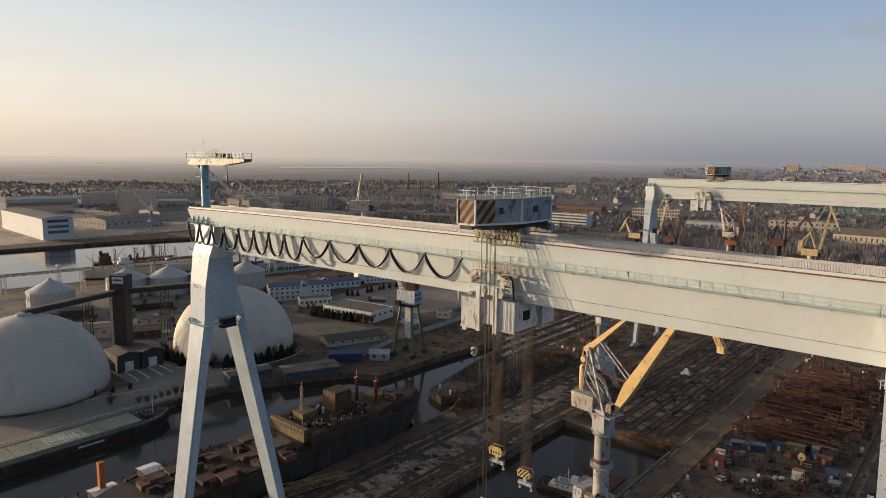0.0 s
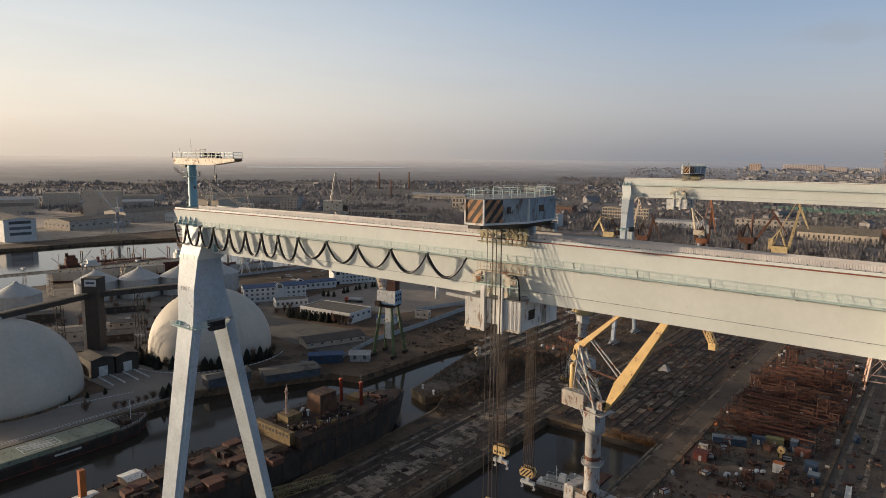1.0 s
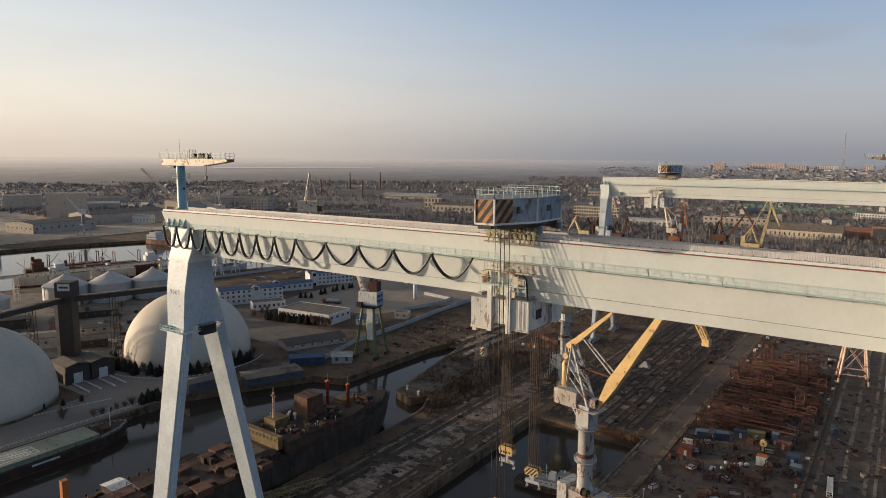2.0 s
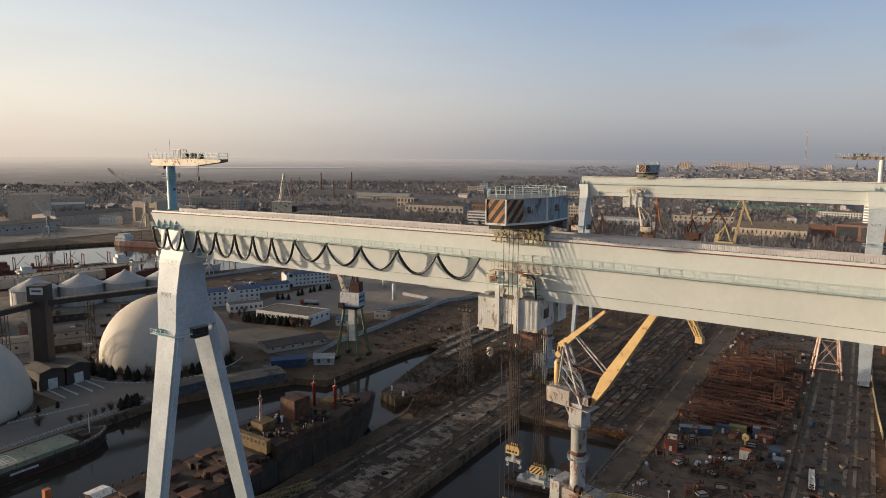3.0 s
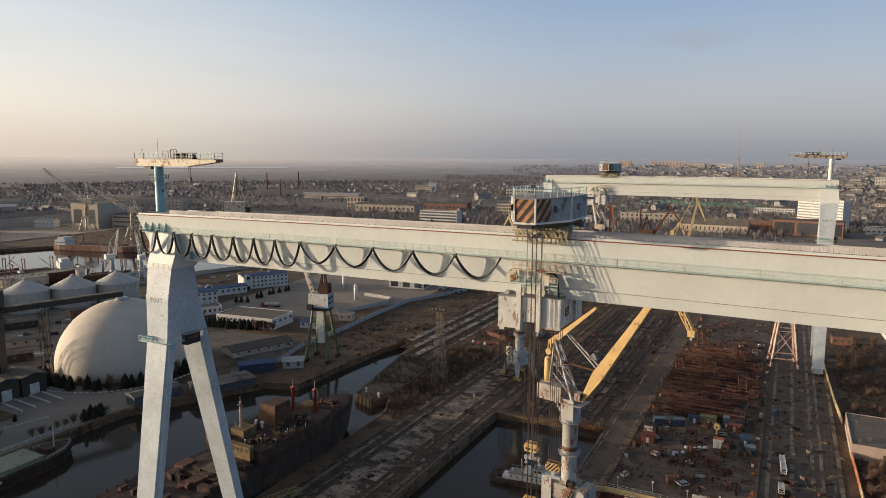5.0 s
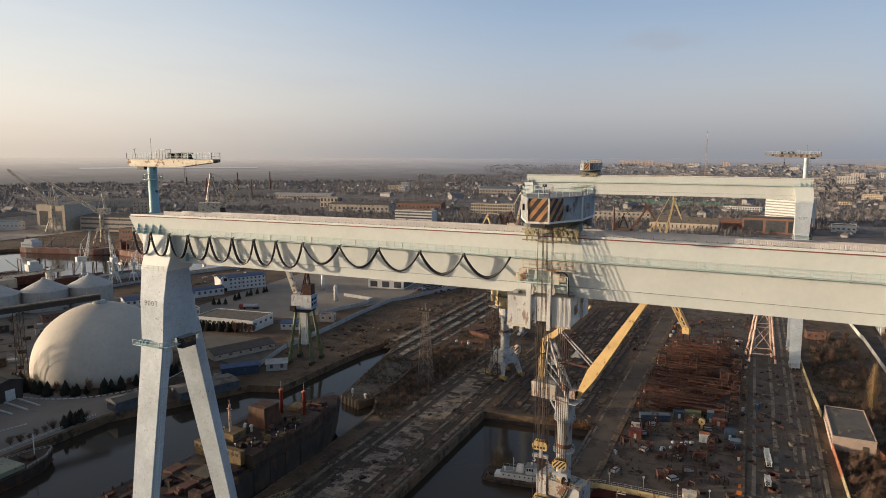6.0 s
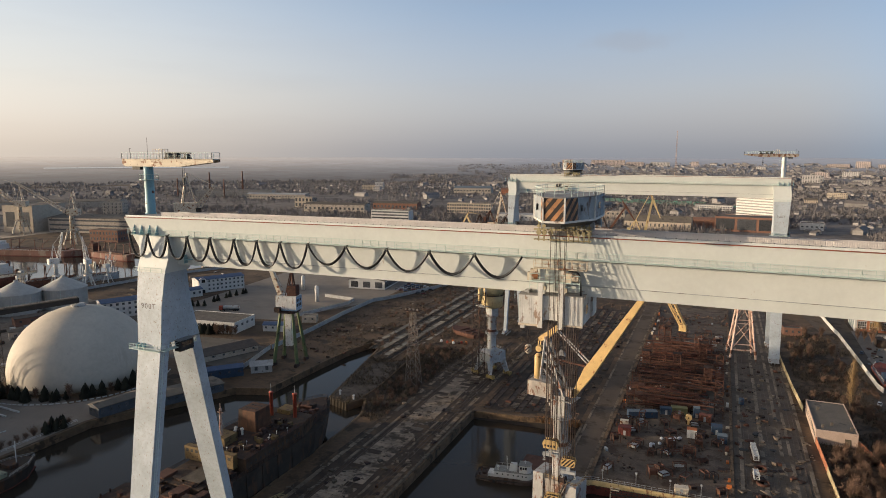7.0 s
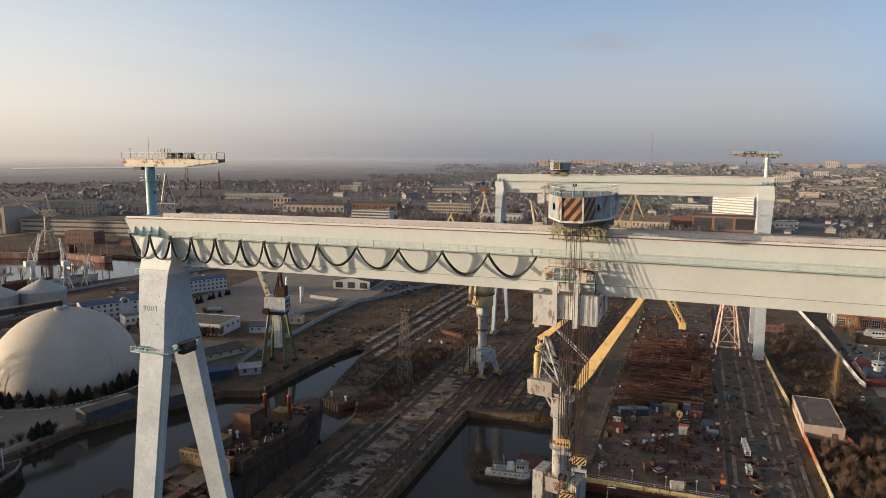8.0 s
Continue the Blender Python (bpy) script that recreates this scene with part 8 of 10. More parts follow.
for k in range(34):
    a = -2.2 + k * 0.078 + rng_d.uniform(-.04, .04)
    r_ = 35.6 + rng_d.uniform(-.8, 2.6)
    if k % 5 == 3:
        bare_tree(-321 + r_ * math.cos(a), 193 + r_ * math.sin(a), rng_d.uniform(.45, .7), "thin leafless tree between the conifers", "dome trees", k)
    else:
        conifer(-321 + r_ * math.cos(a), 193 + r_ * math.sin(a), rng_d.uniform(.6, 1.12), "dark conifer at the foot of the dome", "dome conifers", k)
for k in range(9):
    conifer(-273 + rng_d.uniform(-2, 2), 142 + rng_d.uniform(-5, 5), rng_d.uniform(.5, .8), "dark conifer beside the quay shed", "quay conifers", k)
kerb = Geo()
for k in range(40):
    a = -1.9 + k * 0.062
    p = (-322 + 41 * math.cos(a), 192 + 41 * math.sin(a))
    q = (-322 + 41 * math.cos(a + .042), 192 + 41 * math.sin(a + .042))
    kerb.bar((*p, 0.15), (*q, 0.15), 0.35, 0.5)
setting("kerb_dome", kerb, M_KERB, "black and white painted kerb round the dome")
kerb2 = Geo()
for k in range(34):
    kerb2.bar((-300.5 + 0.35 * k, 84 + k * 1.45, 0.15), (-300.2 + 0.35 * k, 85 + k * 1.45, 0.15), 0.35, 0.5)
for k in range(16):
    kerb2.bar((-300.5 - 0.4 * k, 84 + k * 2.2, 0.15), (-300.6 - 0.4 * k, 85.4 + k * 2.2, 0.15), 0.35, 0.5)
setting("kerb_apron", kerb2, M_KERB, "white painted kerb stones along the apron")
for k in range(7):
    conifer(-304 + k * 1.3, 82 + k * 7, 0.42, "small clipped conifer on the kerbed island", "island conifers", k)
bush(-283, 110, 1.5, "orange-brown winter bush on the quay", k=1)
for k in range(10):
    bush(-275 + rng_d.uniform(-1, 4), 118 + k * 3.2, rng_d.uniform(.7, 1.2), "dark leafless bush along the quay", "quay bushes", 0, k)
quay_rail = Geo().rail([(-272, 60, 0.06), (-272, 150, 0.06)], 1.0, 2.6, 0.12)
tagged(part("quay_guard_rail", quay_rail, M_SHIPWHITE), "white pipe guard rail along the quay", "guard rail", "", "")
for k in range(32):
    x, y = rng_d.uniform(-258, -222), rng_d.uniform(232, 330)
    single("quay_scrap", Geo().prism([(0, 0), (rng_d.uniform(.5, 3), .2), (rng_d.uniform(.5, 2), rng_d.uniform(.6, 3)), (0, 1)], 0, rng_d.uniform(.2, 1.0)), rng_d.choice((M_RUST_DARK, M_CONCRETE, M_WOOD, M_RUST)), "scrap lying on the crane quay", "scrap", "quay scrap", (x, y, 0), rng_d.uniform(0, 360))
for k in range(26):
    x, y = rng_d.uniform(-430, -395), rng_d.uniform(330, 440)
    single("concrete_lump", Geo().prism([(0, 0), (rng_d.uniform(2, 6), .2), (rng_d.uniform(2, 5), rng_d.uniform(1, 4)), (0, 1.5)], 0, rng_d.uniform(.3, 1.0)), rng_d.choice((M_CONCRETE, M_WALLCONC, M_WOOD)), "pale lump of concrete debris on the waste ground", "debris", "debris lumps", (x - 40, y, 0), rng_d.uniform(0, 360))

# ---- grain silos, conveyors, loading sheds ----
M_ZINC = mat("galvanised_silo_sheet", (0.42, 0.40, 0.37), 0.55, metal=0.2, vary=0.12, scale=0.3, streak=4)


def silo(at, r, h, label):
    th = thing("grain_silo", at, label, "grain silo", "grain silos")
    prof = []
    n = 12
    for i in range(n):
        prof += [(r, h * i / n), (r + 0.12, h * (i + 0.5) / n)]
    part("shell", Geo().lathe((0, 0, 0), prof + [(r, h)], 40), M_ZINC, th, "corrugated galvanised shell", True)
    part("cone_roof", Geo().lathe((0, 0, h), [(r + 0.4, -0.1), (r + 0.4, 0.1), (1.2, r * 0.5), (1.2, r * 0.5 + 1.0), (0.3, r * 0.5 + 1.3)], 40), M_ZINC, th, "conical sheet roof")
    for k in range(20):
        a = math.tau * k / 20
        part("stiffener", Geo().bar(((r + .16) * math.cos(a), (r + .16) * math.sin(a), 0), ((r + .16) * math.cos(a), (r + .16) * math.sin(a), h), 0.2), M_ZINC, th)
    part("ladder", Geo().ladder((r * .7, -r * .72 - .3, 0), (r * .7, -r * .72 - .3, h), 0.6, 0.8), M_RAILPAINT, th)
    return th


for x, y in ((-487, 160), (-484, 241), (-471.6, 266.5), (-496, 215), (-459.5, 292)):
    silo((x, y, 0), 14.2, 13.5, "galvanised grain silo with a conical roof")


def gallery(p, q, label, posts, w=2.6, h=2.8, m=None):
    """A closed conveyor gallery on lattice trestles."""
    th = thing("conveyor_gallery", (0, 0, 0), label, "conveyor")
    part("gallery", Geo().bar(p, q, w, h * .8), m or M_DARKCLAD, th, "long boxed gallery")
    part("gallery_rail", Geo().bar((p[0], p[1], p[2] + h / 2 + .15), (q[0], q[1], q[2] + h / 2 + .15), w + .3, .2), M_ROOFGREY, th)
    for s in posts:
        c = Vector(p).lerp(Vector(q), s)
        part("trestle", Geo().truss((c.x, c.y, 0), (c.x, c.y + .01, c.z - h / 2), 3.4, 2.8, 9, 0.22), m or M_DARKCLAD, th, "lattice trestle")
    return th


gallery((-337, 138, 36), (-326.4, 93.6, 35.0), "dark conveyor gallery on a lattice trestle between tower and dome", (0.35,))
gallery((-336, 143, 36), (-321, 193, 36), "dark conveyor gallery on a lattice trestle leading onto the dome", (0.33,))
gallery((-552, 110, 17), (-503, 304, 19), "pale pipe bridge above the silos", (0.2, 0.45, 0.7, 0.95), 2.4, 2.0, M_CREAM)
th = thing("elevator_tower", (-337, 140.5, 0), "dark square elevator tower with a small sign", "tower", "", 38)
part("shaft", Geo().box(-3.2, -3.2, 0, 3.2, 3.2, 40), M_DARKCLAD, th, "dark clad shaft")
part("head", Geo().box(-3.8, -3.8, 37.5, 3.8, 3.8, 44.8), M_DARKCLAD, th)
part("sign_board", Geo().box(-2.4, -3.88, 40.9, 3.2, -3.81, 44.2), M_WHITEOBJ, th, "small pale sign board")
part("sign_bar", Geo().box(-1.7, -3.92, 42.1, 2.5, -3.89, 43.0), M_BLUEPAINT, th)
# added box; its paler colour stands in for sunlight on the tower's side
part("sunlit_chute", Geo().box(-5.6, -1.6, 0, -3.2, 1.6, 39), M_WALLGREY, th, "paler brown box standing in for the tower's sunlit side")
for x, y in ((-320.5, 135.0), (-319.2, 146.0)):
    th = building((x, y, 0), 10.4, 16, 8.5, "dark brown loading shed with a white roller door", "loading shed", 86, M_DARKCLAD, M_ROOFBROWN, 1, 1, 1, 1.4, (3.4, 4.6), "", name="loading_shed")
    part("roller_door", Geo().box(-2.0, -0.12, 0.2, 2.0, -0.04, 5.0), M_WHITEOBJ, th, "white roller door")
    for sx in (-2.6, 2.6):
        part("ramp_kerb", Geo().box(sx - .35, -17, 0, sx + .35, -0.3, 0.6), M_KERB, th, "white ramp kerb")
building((-340, 132, 0), 24, 10, 6, "dark flat annex behind the loading sheds", "annex", 62, M_DARKCLAD, M_ROOFBROWN, 1, 4, 2, 0, (1.2, 1.2), "")
building((-392, 150, 0), 40, 16, 6, "low grey store among the silos", "store", 62, M_WALLGREY, M_ROOFGREY, 1, 6, 2, 0.8, (1.2, 1.2), "f")
building((-410, 112, 0), 46, 18, 5, "low pale roofed store among the silos", "store", 62, M_WALLGREY, M_WALLCONC, 1, 6, 2, 0.8, (1.2, 1.2), "f")
rng_t = random.Random(57)
for k, (x, y, w, d, h, rz) in enumerate(((-372, 168, 16, 9, 4.5, 62), (-398, 186, 22, 8, 4, 62), (-420, 176, 14, 10, 6, 58), (-438, 205, 26, 9, 4.5, 64), (-405, 222, 12, 8, 5, 60), (-376, 205, 10, 7, 3.6, 66), (-448, 160, 18, 10, 6, 60), (-365, 240, 18, 8, 4, 64), (-430, 250, 24, 9, 5, 66), (-395, 262, 14, 8, 4.4, 62))):
    building((x, y, 0), w, d, h, ("low dark store", "low grey shed", "low brown shed")[k % 3] + " among the grain silos", "store", rz, (M_DARKCLAD, M_WALLGREY, M_BRICK)[k % 3], (M_ROOFBROWN, M_ROOFGREY, M_ROOFDARK)[k % 3], 1, max(2, int(w / 5)), 2, 0.9, (1.4, 1.2), "f", group="terminal sheds")
for k in range(46):
    x, y = rng_t.uniform(-450, -352), rng_t.uniform(140, 275)
    single("pallet_load", Geo().box(0, 0, 0, rng_t.uniform(1.2, 4.5), rng_t.uniform(1.2, 3), rng_t.uniform(.5, 2.2)), rng_t.choice((M_WOOD, M_WALLCONC, M_RUST_DARK, M_WHITEOBJ, M_DARKCLAD)), "load of goods standing about the grain terminal", "pallet load", "terminal goods", (x, y, 0.03), rng_t.uniform(40, 80))
for k in range(40):
    bush(rng_t.uniform(-470, -350), rng_t.uniform(150, 290), rng_t.uniform(.6, 1.3), "dark leafless bush among the terminal sheds", "terminal bushes", 0, k)
for k in range(14):
    bare_tree(rng_t.uniform(-470, -350), rng_t.uniform(170, 300), rng_t.uniform(.5, .8), "thin leafless tree in the grain terminal", "terminal trees", k)
for k in range(5):
    x = -565 + k * 13
    th = thing("gantry_mast", (x + 8, 150 + k * 36, 0), "tall slim lattice mast beside the pipe bridge", "lattice mast", "pipe bridge masts")
    part("lattice", Geo().truss((0, 0, 0), (0, .01, 20), 2.6, 1.6, 8, .22), M_GREYSTEEL, th)
    part("head", Geo().box(-1.8, -1.2, 20, 1.8, 1.2, 21.2), M_GREYSTEEL, th)

# ---- river: moored ships and the far bank ----
def river_ship(at, rz, L, label, m=M_HULL, house=M_SHIPWHITE, house_y=0.08, depth=None, gear=None):
    th = thing("river_ship", at, label, "ship", "moored ships", rz)
    D = depth or 6.5 + L * 0.06
    part("hull", hull(L, L * 0.15, D, 0.16, 0.05, 1.1, 12, 1.8), m, th)
    part("boot_top", hull(L - 0.5, L * 0.15 + 0.2, 2.8, 0.16, 0.05, 1.0, 12), M_HULLRED, th, "red waterline band")
    part("deckhouse", Geo().box(-L * .06, L * house_y, D, L * .06, L * (house_y + .13), D + 5.6), house, th, "deckhouse")
    part("bridge", Geo().box(-L * .05, L * (house_y + .03), D + 5.6, L * .05, L * (house_y + .11), D + 8.4), house, th)
    for k in range(4):
        part("bridge_window", Geo().box(-L * .047 + k * L * .025, L * (house_y + .03) - .05, D + 6.6, -L * .03 + k * L * .025, L * (house_y + .03) + .04, D + 7.6), M_GLASS, th)
    for k in range(5):
        part("deckhouse_window", Geo().box(L * .06 - .02, L * (house_y + .015 + .024 * k), D + 2.2, L * .06 + .05, L * (house_y + .03 + .024 * k), D + 3.2), M_GLASS, th)
    part("funnel", Geo().lathe((0, L * (house_y + .02), D + 5.6), [(1.5, 0), (1.3, 5.0)], 12), gear or m, th)
    part("hatch", Geo().box(-L * .05, L * .3, D, L * .05, L * .8, D + 1.6), M_RUST, th, "rust-brown hatch coaming")
    part("bulwark", Geo().rail([(-L * .074, L * .04, D), (-L * .074, L * .84, D)], 1.1, 3, 0.12).rail([(L * .074, L * .04, D), (L * .074, L * .84, D)], 1.1, 3, 0.12), house, th)
    for s in (.27, .52, .84):
        part("derrick_post", Geo().bar((-L * .05, L * s, D), (-L * .05, L * s, D + 11), .6).bar((L * .05, L * s, D), (L * .05, L * s, D + 11), .6).bar((-L * .06, L * s, D + 11), (L * .06, L * s, D + 11), .8), gear or m, th)
        part("derrick_boom", Geo().bar((0, L * s, D + 2), (0, L * (s + .12), D + 12), .35), gear or m, th)
    part("mast", Geo().bar((0, L * .9, D), (0, L * .9, D + 14), .45).bar((-1.6, L * .9, D + 10), (1.6, L * .9, D + 10), .25), m, th)
    return th


M_SHIPCREAM = mat("dirty_cream_hull_paint", (0.52, 0.43, 0.32), 0.7, vary=0.2, scale=0.08, spot=(0.2, 0.1, 0.05), spot_amount=0.34, spot_scale=0.3, streak=4)
M_BARGERED = mat("faded_red_oxide_hull", (0.2, 0.1, 0.075), 0.85, vary=0.3, scale=0.1, spot=(0.26, 0.2, 0.16), spot_amount=0.4, spot_scale=0.15, streak=3)
river_ship((-584, 348, -5), 163, 84, "old rusty freighter moored alongside another", M_RUST_RED, M_SHIPWHITE)
river_ship((-577.6, 313.5, -5), 162, 92, "rusty cream freighter moored with derrick posts", M_SHIPCREAM, M_SHIPWHITE, .56, 10.0, M_RUST_RED)
river_ship((-632, 246, -5), -12, 70, "rust-brown trawler with gallows frames", M_RUST_DARK, M_RUST)
river_ship((-552, 318, -5), -24, 46, "white and rust coaster moored by the shore wall", M_RUST, M_SHIPWHITE)
river_ship((-532, 352, -5), -22, 40, "small white work vessel moored by the shore wall", M_GREYSTEEL, M_SHIPWHITE, .3)
river_ship((-772, 448, -5), -76, 112, "long low red-brown river barge at the far quay", M_BARGERED, M_SHIPWHITE, .02, 8.0)
river_ship((-660, 480, -5), -98, 74, "red-brown river barge at the far quay", M_BARGERED, M_RUST, .02, 8.0)


def quay_crane(at, rz, label, boom=30, lift=55, m=M_GREYSTEEL, s=1.0):
    """A pedestal jib crane with a raised lattice boom."""
    th = thing("quay_crane", at, label, "quay crane", "quay cranes", rz)
    th.scale = (s, s, s)
    for sx in (-1, 1):
        for sy in (-1, 1):
            part("leg", Geo().bar((sx * 2.2, sy * 2.2, 10), (sx * 4.6, sy * 4.6, 0), 1.0), m, th)
    part("table", Geo().box(-3, -3, 10, 3, 3, 11.4), m, th)
    part("column", Geo().lathe((0, 0, 11.4), [(1.8, 0), (1.5, 9), (1.9, 10)], 14), m, th, "", True)
    part("machinery_house", Geo().box(-6, -2.4, 21.4, 2.4, 2.4, 26), m, th)
    part("cabin", Geo().box(2.4, -2.0, 21.6, 4.4, 0, 24), M_GLASS, th)
    part("a_frame", Geo().bar((-3, -1.5, 26), (-1, 0, 38), .45).bar((-3, 1.5, 26), (-1, 0, 38), .45).bar((2, 0, 26), (-1, 0, 38), .4), m, th)
    e = (2 + boom * math.cos(radians(lift)), 0, 23 + boom * math.sin(radians(lift)))
    part("boom", Geo().truss((2, 0, 23), e, 2.4, 1.0, 12, .26), m, th, "lattice boom")
    part("boom_stay", Geo().bar((-1, 0, 38), e, .16), m, th)
    return th


quay_crane((-890, 429, 0), 200, "pale blue-grey quay crane on the far bank", 28, 42, M_GREYSTEEL, 1.3)
quay_crane((-893, 569, 0), 203, "cream quay crane at the far quay", 42, 40, M_CREAM, 1.7)
quay_crane((-741, 524, 0), 203, "cream quay crane with its boom lowered at the far quay", 44, 31, M_CREAM, 1.6)
quay_crane((-523, 335, 0), 75, "white jib crane leaning over the moored vessels", 26, 78, M_SHEETWHITE, .9)
quay_crane((-506, 349, 0), 160, "white jib crane beside the moored vessels", 24, 76, M_SHEETWHITE, .85)
quay_crane((-504, 366, 0), 100, "small white and rust crane on the river shore", 20, 70, M_SHEETWHITE, .6)
quay_crane((-500, 458, 0), 35, "tall cream shore crane whose boom shows over the girder", 12.5, 52, M_CREAM, 2.3)
building((-980, 299.8, 0), 190, 34, 26, "long white riverside warehouse with dark window bands on its end", "warehouse", -4, M_WALLWHITE, M_ROOFGREY, 3, 1, 1, 2.5, (23, 3.4), "r", base=6)
building((-985, 392, 0), 60, 90, 13, "long low grey warehouse with a ridged roof", "warehouse", 8, M_WALLGREY, M_ROOFGREY, 1, 6, 9, 3, (3, 2), "fr")
building((-1040, 500, 0), 60, 130, 15, "long grey shed with roof lights on the far bank", "shed", 4, M_WALLGREY, M_ROOFGREY, 1, 14, 3, 4, (3, 2), "f")
building((-1160, 540, 0), 60, 56, 40, "tall cream-brown shed on the far bank", "shed", 65, M_WALLCREAM, M_ROOFBROWN, 3, 8, 6, 0, (3, 4), "")
building((-1390, 570, 0), 62, 50, 27, "cream shed block beyond the river", "shed", 65, M_WALLCREAM, M_ROOFBROWN, 2, 8, 5, 0, (3, 3), "")
building((-1420, 478, 0), 120, 60, 17, "long low works hall with a pale roof beyond the river", "hall", 72, M_WALLGREY, M_WALLCONC, 1, 14, 5, 4, (5, 3), "")
building((-1275, 425, 0), 96, 46, 15, "brown works hall with a ridged roof beyond the river", "hall", 70, M_WALLCREAM, M_ROOFBROWN, 1, 12, 5, 4, (4, 3), "")
building((-1310, 640, 0), 130, 50, 11, "grey works hall with a pale roof beyond the river", "hall", 60, M_WALLGREY, M_WALLCONC, 1, 14, 5, 3, (5, 2.6), "")
building((-916, 581, 0), 46, 60, 36, "tall cream building hall with an open gate", "hall", 12, M_WALLCREAM, M_ROOFBROWN, 1, 2, 3, 0, (14, 20), "f", base=0.3)
building((-800, 615, 0), 170, 60, 20, "long grey hall with bands of roof lights", "hall", 10, M_WALLGREY, M_ROOFGREY, 3, 1, 1, 3, (166, 2.2), "f")
building((-725, 552, 0), 40, 18, 14, "brown brick quay building with tall windows", "building", 8, M_BRICK, M_ROOFBROWN, 2, 9, 4, 0, (2.2, 3), "fr")
building((-650, 560, 0), 40, 16, 8, "low brick shed by the far quay", "shed", 8, M_BRICK, M_ROOFBROWN, 1, 7, 3, 2, (1.6, 1.6), "fr")
building((-978, 560, 0), 30, 14, 12, "white roofed hut beside the far quay", "hut", 20, M_WALLWHITE, M_PALEBLUE, 1, 5, 2, 2, (1.6, 1.6), "fr")

# ---- right-hand waste ground, hut, boat yard ----
rng_r = random.Random(31)
M_HUTPINK = mat("pinkish_render", (0.42, 0.32, 0.26), 0.85, vary=0.12, spot=(0.3, 0.22, 0.18), spot_amount=0.3, spot_scale=0.4)
th = building((0.3, 240.4, 0), 13.5, 32.5, 5.0, "flat-roofed pinkish brick hut beside the crane track", "hut", 0, M_HUTPINK, M_ROOFGREY, 1, 2, 9, 0, (1.5, 1.8), "l", 0.35)
part("door", Geo().box(2.6, -0.1, 0.1, 4.6, 0.0, 3.0), M_WOOD, th, "dark wooden door")
for x, y in ((-4.6, 3), (-1.2, 6.5), (4.8, 4), (-4.0, 22)):
    part("chimney", Geo().box(x, y, 5.1, x + 0.8, y + 0.8, 6.2).box(x - .08, y - .08, 6.2, x + 0.88, y + 0.88, 6.35), M_ROOFBROWN, th, "small brick vent stack")
M_FENCE = mat("yellowed_concrete_fence", (0.4, 0.33, 0.2), 0.9, vary=0.25, spot=(0.2, 0.16, 0.1), spot_amount=0.35)
depot_wall("fence_track_north", [(-10.6, 352), (-10.3, 338), (-8.8, 300), (-7.2, 273)], 2.4, M_FENCE, "yellowed concrete panel fence along the crane track")
depot_wall("fence_track_south", [(-6.2, 240), (-5.6, 215)], 2.4, M_BRICKORANGE, "red-orange brick fence along the crane track")
depot_wall("fence_track_end", [(-5.6, 215), (-4.8, 180), (-4, 120)], 2.2, M_FENCE, "yellowed concrete panel fence along the crane track")
depot_wall("fence_ditch", [(7.6, 244), (11.5, 228), (13, 205)], 2.0, M_BRICKORANGE, "red brick fence beside the ditch")
depot_wall("white_wall", [(18, 520), (20.9, 470), (23.6, 418), (24.4, 414), (25.8, 364), (26.9, 316), (28.2, 310.6)], 2.4, M_WALLWHITE, "tall white panel wall along the lane")
for k in range(110):
    x, y = rng_r.uniform(-4, 16), rng_r.uniform(175, 238)
    if x < -6 + (y - 175) * 0.01:
        continue
    bush(x, y, rng_r.uniform(.7, 1.35), "bare brown thicket bush behind the fence", "thicket", 0, k)
for k in range(50):
    x, y = rng_r.uniform(-6, 18), rng_r.uniform(276, 395)
    bush(x, y, rng_r.uniform(.5, 1.2), "bare brown thicket bush behind the fence", "thicket", 0, k)
for k in range(16):
    bare_tree(rng_r.uniform(-4, 18), rng_r.uniform(180, 400), rng_r.uniform(.55, .9), "leafless reddish tree in the thicket", "thicket trees", k)
for k in range(44):
    bush(rng_r.gauss(-170, 3.5), rng_r.uniform(208, 300), rng_r.uniform(.4, .95), "dark bare bush on the basin's overgrown bank", "bank bushes", 0, k)

th = thing("poplar_tree", (11.2, 283, 0), "tall narrow pale poplar without leaves", "poplar")
pop = Geo()
rp = random.Random(3)
for k in range(520):
    z = rp.uniform(1.5, 19)
    a = rp.uniform(0, math.tau)
    r = 0.6 + 3.1 * math.sin(math.pi * min(1, (z + 2) / 22)) * rp.uniform(.3, 1)
    b = Vector((0.15 * math.cos(a), 0.15 * math.sin(a), z))
    e = Vector((r * math.cos(a), r * math.sin(a), z + rp.uniform(2.2, 4.6)))
    o = Vector((-math.sin(a), math.cos(a), 0)) * 0.05
    pop.add([b - o, b + o, e], [(0, 1, 2)])
    for q in range(4):
        c = b.lerp(e, rp.uniform(.3, .95))
        f = c + Vector((rp.uniform(-.5, .5), rp.uniform(-.5, .5), rp.uniform(.6, 1.7)))
        pop.add([c - o * .7, c + o * .7, f], [(0, 1, 2)])
part("crown", pop, M_TWIGPALE, th)
part("trunk", Geo().lathe((0, 0, 0), [(.5, 0), (.35, 6), (.1, 20)], 8), M_BARK, th)


